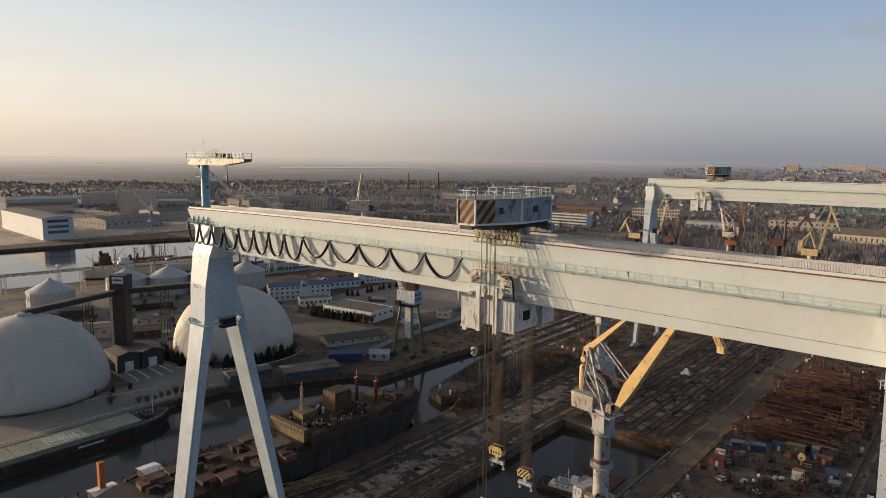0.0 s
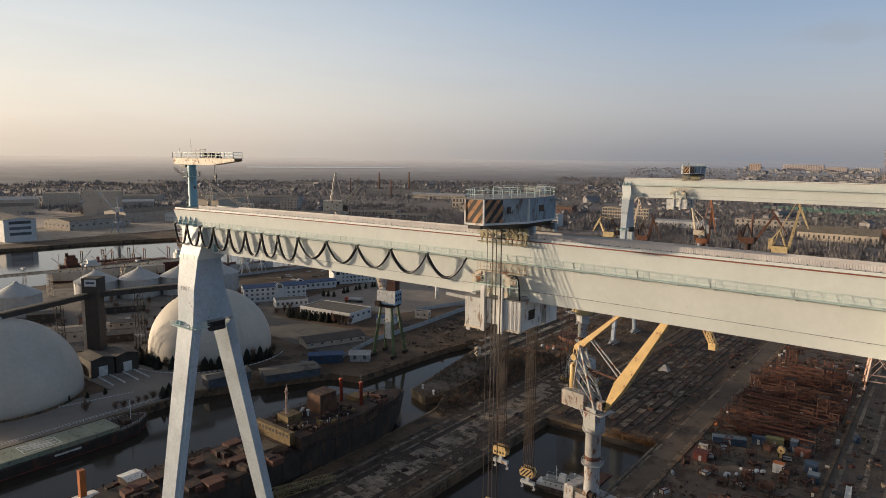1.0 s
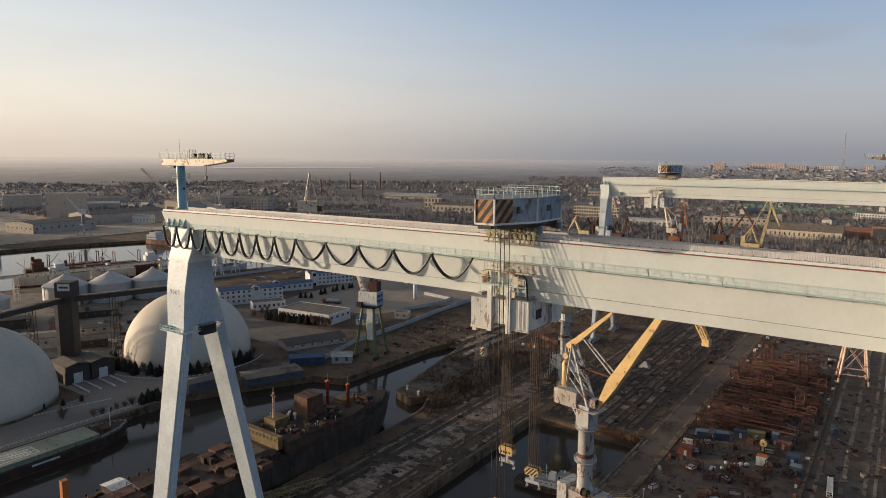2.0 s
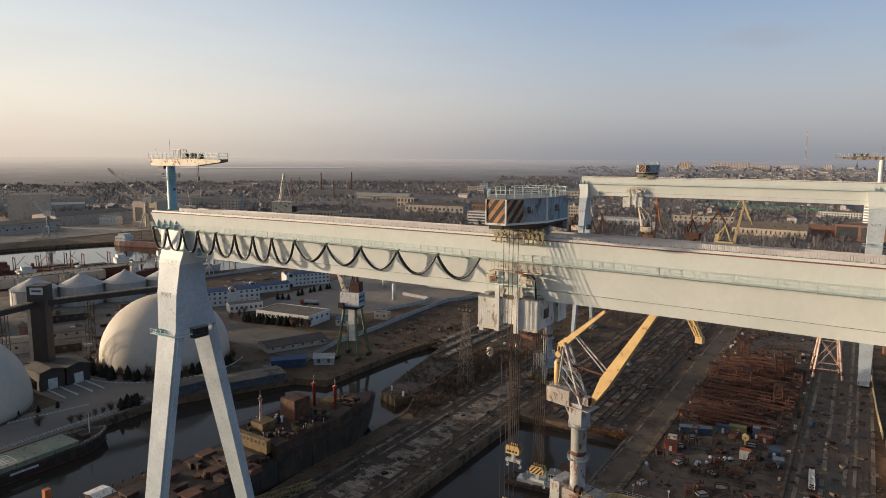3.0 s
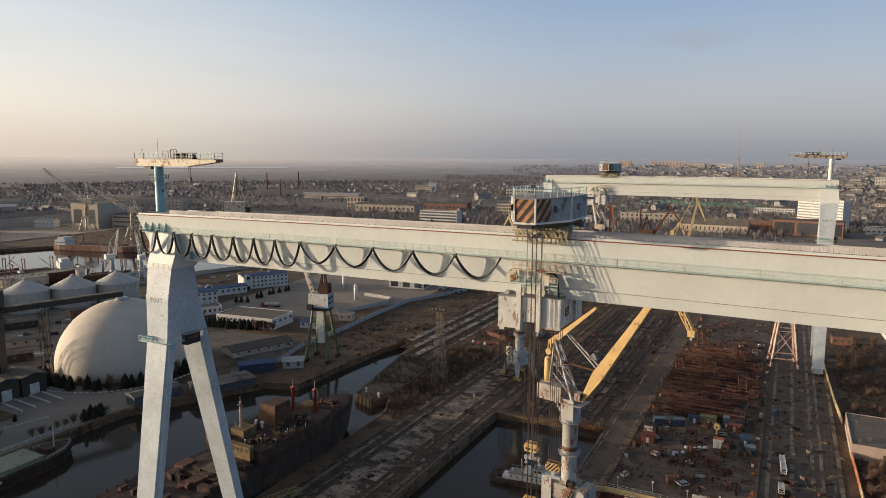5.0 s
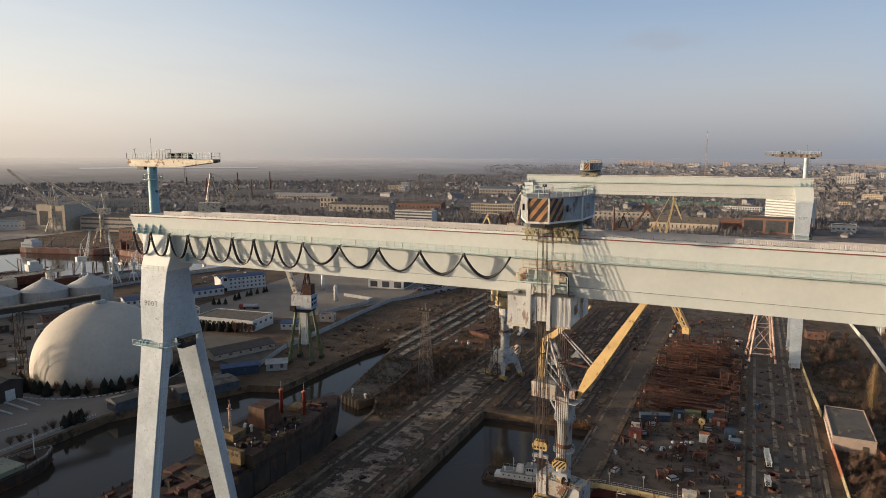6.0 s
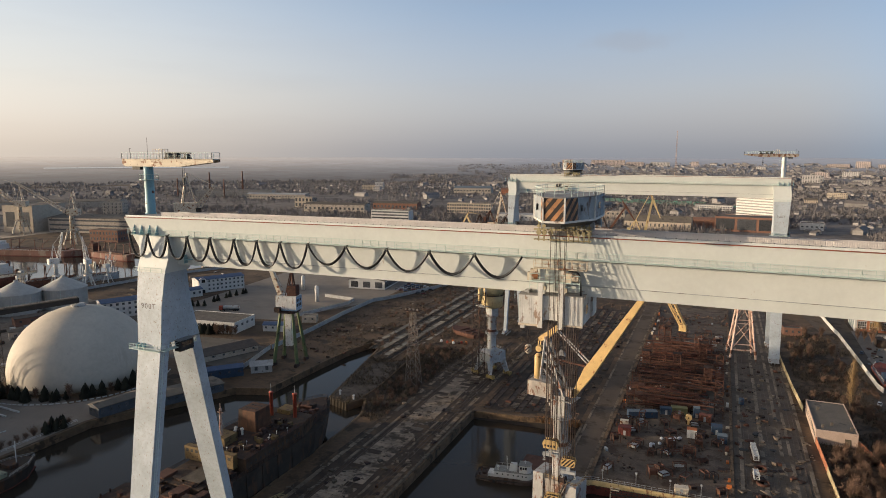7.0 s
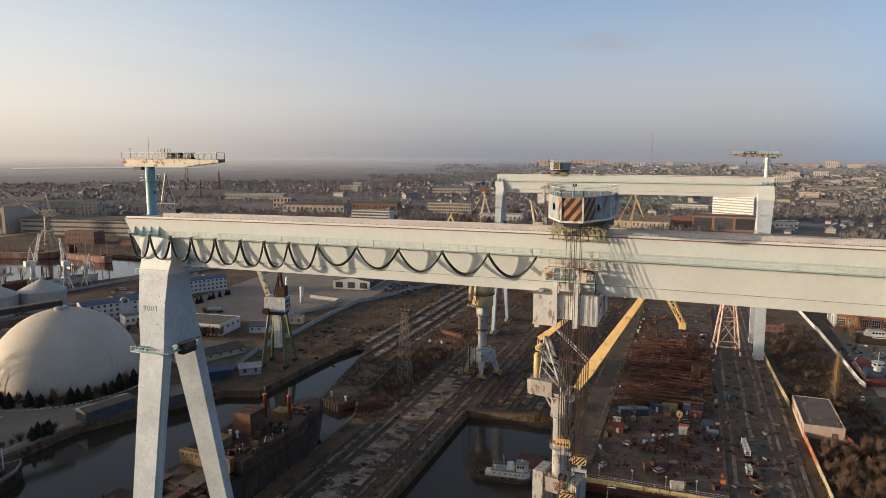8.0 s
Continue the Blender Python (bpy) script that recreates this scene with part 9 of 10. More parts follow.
def long_workshop():
    """Orange brick hall with a white gable end and square many-paned windows."""
    th = thing("workshop", (35.2, 429.2, 0), "orange brick workshop with white-barred windows and a white end", "workshop", "", -1)
    L, D, H = 76, 24, 9.0
    part("wall", Geo().box(0.3, 0, -0.2, L, D, H), M_BRICKORANGE, th, "orange brick wall")
    end = part("end_wall", Geo().box(0, -0.15, -0.2, 0.3, D + 0.15, H + 0.8), M_WALLWHITE, th, "white rendered end wall")
    part("corner_pier", Geo().box(0.32, -0.1, 0, 1.3, -0.004, H), M_WALLWHITE, th, "pale corner pier")
    part("roof", Geo().prism([(0.3, -0.5), (L + 0.5, -0.5), (L + 0.5, D + 0.5), (0.3, D + 0.5)], H, H + 3.0, [(0.3, D / 2 - 0.4), (L + 0.5, D / 2 - 0.4), (L + 0.5, D / 2 + 0.4), (0.3, D / 2 + 0.4)]), M_ROOFDARK, th, "dark sheet roof")
    for y in (3.0, 10.0, 17.0):
        part("gate", Geo().box(-0.08, y, 0, -0.01, y + 4.2, 6.2), M_PALEBLUE, end, "grey-blue gate")
    for i in range(12):
        x = 1.7 + i * 6.15
        win = part("window", Geo().box(x, -0.03, 1.7, x + 4.4, -0.006, 6.0), M_GLASS, th, "dark many-paned window")
        bars = Geo()
        for q in range(5):
            bars.box(x + q * 1.1 - 0.09, -0.1, 1.65, x + q * 1.1 + 0.09, -0.034, 6.05)
        for q in range(4):
            bars.box(x - 0.09, -0.12, 1.7 + q * 1.43 - 0.09, x + 4.49, -0.104, 1.7 + q * 1.43 + 0.09)
        part("glazing_bars", bars, M_SHIPWHITE, win, "cream glazing bars")
        part("lintel", Geo().box(x - 0.3, -0.06, 6.12, x + 4.7, -0.004, 6.5), M_WALLCONC, th)
    return th


long_workshop()


def laid_up_vessel():
    th = thing("motor_vessel", (40.2, 396.0, 0.03), "dark-hulled white motor vessel laid up in the boat yard", "ship", "", 90)
    part("hull", hull(46, 8.4, 4.4, 0.2, 0.06, 1.15, 16, 1.3).spun(), M_HULL, th, "black hull")
    part("upper_strake", Geo().bar((-4.3, -7.5, 4.3), (-4.3, -44, 4.3), 0.12, 0.5).bar((4.3, -7.5, 4.3), (4.3, -44, 4.3), 0.12, 0.5), M_SHIPWHITE, th)
    part("saloon", Geo().box(-3.4, -42, 4.4, 3.4, -14, 6.9), M_SHIPWHITE, th, "long white saloon")
    part("saloon_roof", Geo().box(-3.7, -42.4, 6.9, 3.7, -13.4, 7.05), M_PALEBLUE, th)
    part("wheelhouse", Geo().prism([(-2.8, -13.8), (2.8, -13.8), (2.8, -6.0), (1.4, -4.2), (-1.4, -4.2), (-2.8, -6.0)], 4.6, 7.7, [(-2.8, -13.8), (2.8, -13.8), (2.8, -7.0), (1.4, -5.4), (-1.4, -5.4), (-2.8, -7.0)]), M_SHIPWHITE, th, "white raked wheelhouse")
    for sx in (-1, 1):
        for i in range(13):
            part("saloon_window", Geo().box(sx * 3.42 - 0.03, -41 + i * 2.05, 5.3, sx * 3.42 + 0.03, -39.8 + i * 2.05, 6.3), M_GLASS, th)
        for i in range(4):
            part("wheelhouse_window", Geo().box(sx * 2.82 - 0.03, -13.2 + i * 1.5, 6.1, sx * 2.82 + 0.03, -12.1 + i * 1.5, 7.1), M_GLASS, th)
    part("mast", Geo().bar((0, -15, 7.0), (0, -15, 12), 0.16).bar((-1, -15, 10), (1, -15, 10), 0.1), M_SHIPWHITE, th)
    part("bow_rail", Geo().rail([(-3.6, -8, 4.7), (-1.6, -2.5, 5.4), (0, -0.6, 5.7), (1.6, -2.5, 5.4), (3.6, -8, 4.7)], 0.9, 1.8, 0.06), M_SHIPWHITE, th)
    for y in (-8, -20, -32, -42):
        part("cradle", Geo().box(-4.2, y - 0.5, -0.03, 4.2, y + 0.5, 0.25), M_WOOD, th)
    return th


def laid_up_boat():
    th = thing("fishing_boat", (33.6, 314.5, 0.4), "blue and rust-red boat with a white wheelhouse laid up on land", "boat")
    part("hull", hull(34, 9.6, 2.4, 0.22, 0.08, 1.1, 16, 1.2), M_HULLRED, th, "rust-red hull")
    part("bulwark", Geo().bar((-4.75, 1, 2.6), (-4.75, 26, 2.7), 0.12, 0.8).bar((4.75, 1, 2.6), (4.75, 26, 2.7), 0.12, 0.8), M_BLUEPAINT, th, "dark blue bulwark")
    part("rail", Geo().rail([(-4.7, 2, 3.0), (-4.7, 26, 3.0), (-2.6, 31, 3.6)], 1.0, 2.4, 0.07), M_SHIPWHITE, th)
    part("deckhouse", Geo().prism([(-3.4, 5), (3.6, 5), (3.6, 13.5), (-3.4, 13.5)], 2.4, 4.4), M_BLUEPAINT, th, "dark blue deckhouse")
    octagon = [(1.7 + r * math.cos(radians(22.5 + 45 * i)), 9.5 + r * math.sin(radians(22.5 + 45 * i))) for r in (1.7,) for i in range(8)]
    wide = [(1.7 + 2.7 * math.cos(radians(22.5 + 45 * i)), 9.5 + 2.7 * math.sin(radians(22.5 + 45 * i))) for i in range(8)]
    part("tower", Geo().prism(octagon, 4.4, 6.6), M_SHIPWHITE, th, "white wheelhouse stem")
    part("wheelhouse", Geo().prism(wide, 6.6, 8.6), M_SHIPWHITE, th, "white eight-sided wheelhouse")
    for i in range(8):
        a = radians(45 * i)
        c, s_ = math.cos(a), math.sin(a)
        ob = part("wheelhouse_window", Geo().box(-0.7, -0.03, 0, 0.7, 0.03, 0.8), M_GLASS, th)
        ob.matrix_basis = pose(1.7 + 2.52 * c, 9.5 + 2.52 * s_, 7.4, 0, 0, 45 * i + 90)
    part("wheelhouse_roof", Geo().prism([(1.7 + (x - 1.7) * 1.08, 9.5 + (y - 9.5) * 1.08) for x, y in wide], 8.6, 8.75), M_SHIPWHITE, th)
    part("mast", Geo().bar((1.7, 9.5, 8.7), (1.7, 9.5, 13.2), 0.2).bar((0.5, 9.5, 11.6), (2.9, 9.5, 11.6), 0.12), M_SHIPWHITE, th)
    for y in (4, 14, 24):
        part("cradle", Geo().box(-4, y - 0.4, -0.4, 4, y + 0.4, 0.05), M_WOOD, th)
    return th


laid_up_vessel()
laid_up_boat()
th = thing("weeping_tree", (46.0, 424.0, 0), "weeping tree with yellow-brown winter twigs by the workshop", "tree")
weep = Geo()
rw = random.Random(29)
for k in range(420):
    a, r = rw.uniform(0, math.tau), rw.uniform(.4, 4.6)
    z = 8.6 - r * r * .16 + rw.uniform(-1.5, .8)
    p0 = Vector((r * math.cos(a), r * math.sin(a), z))
    p1 = p0 + Vector((rw.uniform(-.4, .4) + .5 * math.cos(a), rw.uniform(-.4, .4) + .5 * math.sin(a), -rw.uniform(1.6, 4.2)))
    o = Vector((-math.sin(a), math.cos(a), 0)) * 0.09
    weep.add([p0 - o, p0 + o, p1], [(0, 1, 2)])
part("crown", weep, M_TWIGPALE, th)
part("trunk", Geo().lathe((0, 0, 0), [(.5, 0), (.35, 4), (.15, 8)], 8).bar((0, 0, 4), (2.6, .6, 8), .3, .3, .1, .1).bar((0, 0, 4.2), (-2.4, -.9, 8), .3, .3, .1, .1).bar((0, 0, 4.4), (.3, 2.5, 8.2), .3, .3, .1, .1), M_BARK, th)
for k, (x, y) in enumerate(((36.3, 404), (41, 409), (39, 399), (33, 405))):
    bare_tree(x, y, .75, "dark bare tree beside the laid-up vessel", "boat yard trees", k)
building((0.0, 402, 0), 10, 6, 4.2, "small ruined brick hut in the thicket", "hut", 5, M_BRICK, M_ROOFBROWN, 1, 3, 2, 0, (1.2, 1.4), "f")
for k in range(60):
    single("boat_yard_scrap", Geo().box(0, 0, 0, rng_r.uniform(.4, 1.6), rng_r.uniform(.5, 2.6), rng_r.uniform(.2, .9)), rng_r.choice((M_RUST, M_RUST_DARK, M_PALEBLUE, M_WALLGREY, M_WOOD)), "loose gear lying in the boat yard", "scrap", "boat yard gear", (rng_r.uniform(30, 70), rng_r.uniform(352, 388), 0.03), rng_r.uniform(0, 90))
slab("boat_yard_ground", [(28, 300), (90, 300), (90, 428.6), (25, 428.6)], 0.03, M_PALEROAD, "grey paved boat yard")
car((23.4, 293, 0.06), 75, (.55, .57, .6), "white car parked on the lane")
car((30.5, 376, 0.06), 70, (.05, .06, .09), "dark car parked beside the boat yard")

# ---- town and works beyond the yard ----
rng_f = random.Random(77)
M_TOWNROOF = mat("mixed_town_roofs", (0.18, 0.165, 0.16), 0.85, vary=0.15, island=0.4)
M_TOWNWALL = mat("mixed_town_walls", (0.26, 0.245, 0.235), 0.85, vary=0.15, island=0.4)
M_WOODS = mat("winter_woods", (0.165, 0.15, 0.146), 0.95, vary=0.3, island=0.2, bump=0)


def rise(x, y):
    """Height of the far country, which climbs slowly towards the skyline."""
    r = math.hypot(x, y)
    if r < 2300:
        return 0.0
    return max(0.0, 104.0 - r * (53.0 - 49.0 * (min(r, 4780) - 2300) / 2480) / 1180) - 0.5


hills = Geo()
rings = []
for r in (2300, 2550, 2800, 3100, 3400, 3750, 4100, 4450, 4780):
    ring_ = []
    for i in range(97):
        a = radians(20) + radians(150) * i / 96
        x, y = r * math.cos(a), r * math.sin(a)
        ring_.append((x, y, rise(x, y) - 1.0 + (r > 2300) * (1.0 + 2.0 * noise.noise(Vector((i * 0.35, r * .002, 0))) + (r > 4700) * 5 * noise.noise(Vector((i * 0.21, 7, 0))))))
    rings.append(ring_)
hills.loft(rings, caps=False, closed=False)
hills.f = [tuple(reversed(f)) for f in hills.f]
M_FAR = mat("hazy_distance_glow", (0.12, 0.11, 0.105), 0.95, vary=0.25, scale=0.004, fine=0.05, spot=(0.11, 0.09, 0.08), spot_amount=0.45, spot_scale=0.01)
# plain backdrop some kilometres off; haze painted as emission, rising with distance, warmer westwards
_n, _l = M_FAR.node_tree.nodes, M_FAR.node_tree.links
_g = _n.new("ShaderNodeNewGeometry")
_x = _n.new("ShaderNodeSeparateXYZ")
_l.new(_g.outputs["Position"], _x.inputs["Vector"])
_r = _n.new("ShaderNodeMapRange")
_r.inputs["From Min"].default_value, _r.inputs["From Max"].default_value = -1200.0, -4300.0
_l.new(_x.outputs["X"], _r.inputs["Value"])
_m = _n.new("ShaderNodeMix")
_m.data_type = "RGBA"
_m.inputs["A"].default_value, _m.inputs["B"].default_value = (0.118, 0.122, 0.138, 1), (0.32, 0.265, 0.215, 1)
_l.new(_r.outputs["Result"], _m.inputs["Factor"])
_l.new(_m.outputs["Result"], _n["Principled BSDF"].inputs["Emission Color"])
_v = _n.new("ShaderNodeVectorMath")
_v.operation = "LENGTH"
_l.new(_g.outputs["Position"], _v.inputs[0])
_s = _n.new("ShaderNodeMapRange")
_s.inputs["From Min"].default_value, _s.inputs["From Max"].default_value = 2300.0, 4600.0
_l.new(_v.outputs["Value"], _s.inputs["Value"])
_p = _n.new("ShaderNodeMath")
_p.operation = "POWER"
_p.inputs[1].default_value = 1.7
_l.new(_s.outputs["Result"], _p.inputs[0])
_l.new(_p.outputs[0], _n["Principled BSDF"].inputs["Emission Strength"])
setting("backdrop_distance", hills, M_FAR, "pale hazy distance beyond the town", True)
# grass whose base colour is lightened to stand in for haze
M_FIELD = mat("haze_paled_grass", (0.40, 0.325, 0.25), 0.95, vary=0.3, scale=0.01, fine=0.15, spot=(0.2, 0.155, 0.112), spot_amount=0.45, spot_scale=0.02)
slab("fields_beyond_river", [(-2200, -300), (-872, -300), (-872, 830), (-2200, 830)], 0.03, M_FIELD, "dry grass and waste ground beyond the river, paled for haze")
M_FIELD2 = mat("brown_winter_scrubland", (0.16, 0.137, 0.122), 0.95, vary=0.3, scale=0.01, fine=0.15, spot=(0.09, 0.076, 0.068), spot_amount=0.45, spot_scale=0.02)
slab("fields_north", [(-2200, 832), (1500, 832), (1300, 2290), (-1700, 2290)], 0.03, M_FIELD2, "dry grass and waste ground round the town")


B = building
B((10, 1129, 0), 74, 16, 40, "long nine-storey white building with dark window bands", "office", -38, M_WALLWHITE, M_ROOFGREY, 9, 1, 1, 0, (73, 2.0), "f", base=2)
B((-8, 976, 0), 82, 40, 20, "open red-brown framed hall", "hall", -6, M_BRICK, M_ROOFBROWN, 1, 3, 3, 0, (24, 15), "f", base=1)
B((-125, 969, 0), 92, 24, 10.5, "pale classical building with a tall grey hipped roof", "building", -3, M_WALLCREAM, M_ROOFGREY, 1, 16, 4, 8, (1.8, 4.2), "fr")
B((-62, 1012, 0), 50, 18, 12, "rust-red shed with a plain wall", "shed", 0, M_BRICK, M_BRICK, 1, 4, 2, 3, (2, 2), "")
B((78, 1036, 0), 30, 22, 10, "white shed with a flat roof", "shed", -5, M_WALLWHITE, M_ROOFBROWN, 1, 5, 3, 0, (3, 2), "f")
B((-55, 1358, 0), 68, 12, 9, "white low building with arched windows", "building", -10, M_WALLWHITE, M_BRICK, 2, 16, 2, 0, (2.4, 2.4), "f")
B((-462, 1102, 0), 82, 18, 18, "grey-cream factory building with a grid of windows", "factory", 4, M_WALLCREAM, M_ROOFGREY, 3, 18, 4, 0, (3.2, 3.4), "fl")
B((-516, 896, 0), 64, 18, 19, "white factory office with dark window bands", "office", 2, M_WALLWHITE, M_ROOFGREY, 4, 1, 1, 0, (63, 2.4), "f")
B((-816, 1103, 0), 38, 22, 20, "cream hall with tall windows", "hall", 10, M_WALLCREAM, M_ROOFGREY, 2, 5, 4, 0, (4.2, 6), "fr")
B((-1028, 1297, 0), 150, 30, 11, "long low factory shed with a pale roof edge", "shed", 12, M_WALLGREY, M_WALLCONC, 1, 20, 4, 3, (4, 2), "f")
B((-990, 1752, 0), 24, 18, 24, "white tower block of a factory", "factory", 15, M_WALLWHITE, M_ROOFGREY, 5, 5, 3, 0, (2.6, 1.8), "fr")
B((-1030, 1762, 0), 44, 20, 14, "cream factory block beside a white tower", "factory", 15, M_WALLCREAM, M_ROOFGREY, 3, 8, 3, 0, (2.6, 1.8), "fr")
B((-682, 1721, 0), 104, 50, 14, "wide grey hall with a curved roof", "hall", 10, M_WALLGREY, M_PALEBLUE, 1, 12, 5, 5, (5, 3), "f")
B((-572, 1678, 0), 22, 14, 14, "pink brick house with a gable", "house", 10, M_BRICKORANGE, M_BRICK, 2, 4, 2, 5, (2, 2), "f")
B((-820, 842, 0), 84, 16, 9, "pinkish low works building with a row of windows", "works building", 30, M_WALLCREAM, M_ROOFBROWN, 1, 14, 3, 0, (3, 2.4), "fr")
B((-745, 850, 0), 70, 18, 7, "low cream works building", "works building", 25, M_WALLCREAM, M_ROOFGREY, 1, 12, 3, 0, (3, 2), "fr")
B((-1020, 824, 0), 34, 24, 22, "grey block with small windows", "works building", 25, M_WALLGREY, M_ROOFGREY, 4, 5, 4, 0, (2, 2), "fr")
B((-1180, 1330, 0), 190, 50, 15, "huge grey assembly hall", "hall", 25, M_WALLGREY, M_ROOFBROWN, 1, 12, 4, 0, (8, 3), "")
B((-1250, 900, 0), 220, 60, 12, "huge grey shipbuilding hall beyond the river", "hall", 35, M_WALLGREY, M_ROOFGREY, 1, 16, 5, 3, (8, 2), "")
B((-1500, 720, 0), 200, 60, 11, "long grey works hall beyond the river", "hall", 45, M_WALLGREY, M_ROOFGREY, 1, 14, 5, 3, (8, 2), "")
B((-700, 1030, 0), 120, 30, 14, "grey works hall with a stepped roof", "hall", 8, M_WALLGREY, M_ROOFBROWN, 1, 14, 4, 3, (4, 4), "f")
B((-620, 1120, 0), 90, 26, 13, "brown brick works hall", "hall", 6, M_BRICK, M_ROOFBROWN, 1, 12, 4, 3, (4, 4), "f")
B((-340, 1010, 0), 70, 24, 10, "low white ship-shaped store with a pale roof", "store", 4, M_WALLWHITE, M_WALLCONC, 1, 10, 3, 1.5, (3, 2), "f")
B((-230, 1080, 0), 90, 22, 14, "brown works hall behind bare trees", "hall", 4, M_WALLGREY, M_ROOFBROWN, 2, 12, 3, 0, (3, 3), "f")
B((60, 760, 0), 60, 22, 9, "pale low building with a red roof", "building", -8, M_WALLCREAM, M_BRICK, 1, 10, 3, 3, (2, 2), "f")
B((150, 700, 0), 40, 18, 7, "low brick building with a brown roof", "building", -8, M_BRICK, M_ROOFBROWN, 1, 8, 3, 3, (2, 2), "f")
B((222, 1866, 0), 44, 14, 13, "grey two-storey school-like building", "building", -12, M_WALLCREAM, M_ROOFGREY, 3, 10, 3, 0, (2, 2), "f")
B((143, 1659, 0), 26, 12, 7, "cream house block with a brown roof", "house", -12, M_WALLCREAM, M_ROOFBROWN, 2, 6, 3, 4, (2, 2), "f")
M_APT = mat("pale_panel_blocks", (0.36, 0.345, 0.335), 0.85, vary=0.08, obj_random=0.15)
M_APT2 = mat("grey_pink_panel_blocks", (0.33, 0.28, 0.265), 0.85, vary=0.08, obj_random=0.2)
for x, y, w, h, m in ((265, 2804, 60, 52, M_APT), (306, 2877, 16, 46, M_APT), (632, 4034, 68, 56, M_APT2), (424, 2762, 58, 26, M_APT), (144, 3839, 46, 30, M_APT), (524, 4060, 106, 30, M_APT2), (744, 4021, 92, 30, M_APT2),
                      (-907, 4007, 62, 60, M_HUTPINK), (-680, 4091, 200, 52, M_APT2), (-967, 1693, 20, 22, M_APT), (-523, 4086, 100, 36, M_APT2), (-381, 4101, 108, 36, M_APT),
                      (-190, 4093, 40, 46, M_APT2), (360, 3300, 54, 36, M_APT2), (480, 3380, 64, 34, M_APT), (560, 3000, 60, 30, M_APT2), (800, 3500, 70, 46, M_APT), (900, 3300, 60, 40, M_APT2), (700, 2500, 60, 28, M_APT),
                      (-60, 3000, 70, 22, M_APT2), (-300, 2700, 60, 20, M_APT), (980, 3900, 60, 50, M_APT2), (1100, 3600, 80, 44, M_APT)):
    z = rise(x, y)
    B((x, y, z), w, 15, h * 0.6, "distant pale apartment block on the skyline", "apartment block", -8 + (x + 200) * -.012, m, M_ROOFGREY, max(2, int(h / 8)), max(3, int(w / 8)), 2, 0, (4.6, 2.4), "f", 0.6, "apartment blocks", "apartment_block", 2)


def chimney_stack(x, y, h, label):
    single("chimney", Geo().lathe((0, 0, 0), [(h * .045, 0), (h * .025, h - 2), (h * .03, h - 1.6), (h * .028, h)], 14), M_BRICK, label, "chimney", "chimneys", (x, y, 0), smooth=True)


for x, y, h in ((-1258, 1333, 60), (-1203, 1394, 62), (-1310, 1276, 46), (-1151, 1262, 46), (-1500, 1500, 40), (-198, 842, 40)):
    chimney_stack(x, y, h, "tall brown brick chimney of the works")
th = thing("radio_mast", (-214, 2792, 12), "thin lattice radio mast on the skyline", "radio mast")
part("lattice", Geo().truss((0, 0, 0), (0, .01, 190), 6, 1.5, 26, .45, .25), M_PINKPAINT, th)
# goods wagons on the works railway
wag = Geo().box(-6, -1.5, 1.0, 6, 1.5, 4.2).box(-5.4, -1.2, .4, -3.4, 1.2, 1.0).box(3.4, -1.2, .4, 5.4, 1.2, 1.0).mesh("goods_wagon")
M_WAGON = mat("green_wagon_paint", (0.05, 0.12, 0.1), 0.7, vary=0.2, obj_random=0.4)
wag.materials.append(M_WAGON)
for row, (x0, y0) in enumerate(((-330, 1560), (-310, 1600), (-250, 1500))):
    for i in range(17):
        single("goods_wagon", wag, None, "green goods wagon standing on the works railway", "goods wagon", "goods wagons", (x0 + i * 14.5, y0 - i * 3.5 + row * 4, -0.4), -13.6)


def is_free(x, y):
    if inside(RIVER, x, y) or (-1250 < x < -830 and y < 700):
        return False
    return y > 1150 or (y > 620 and (x > 60 or x < -480)) or x < -1250


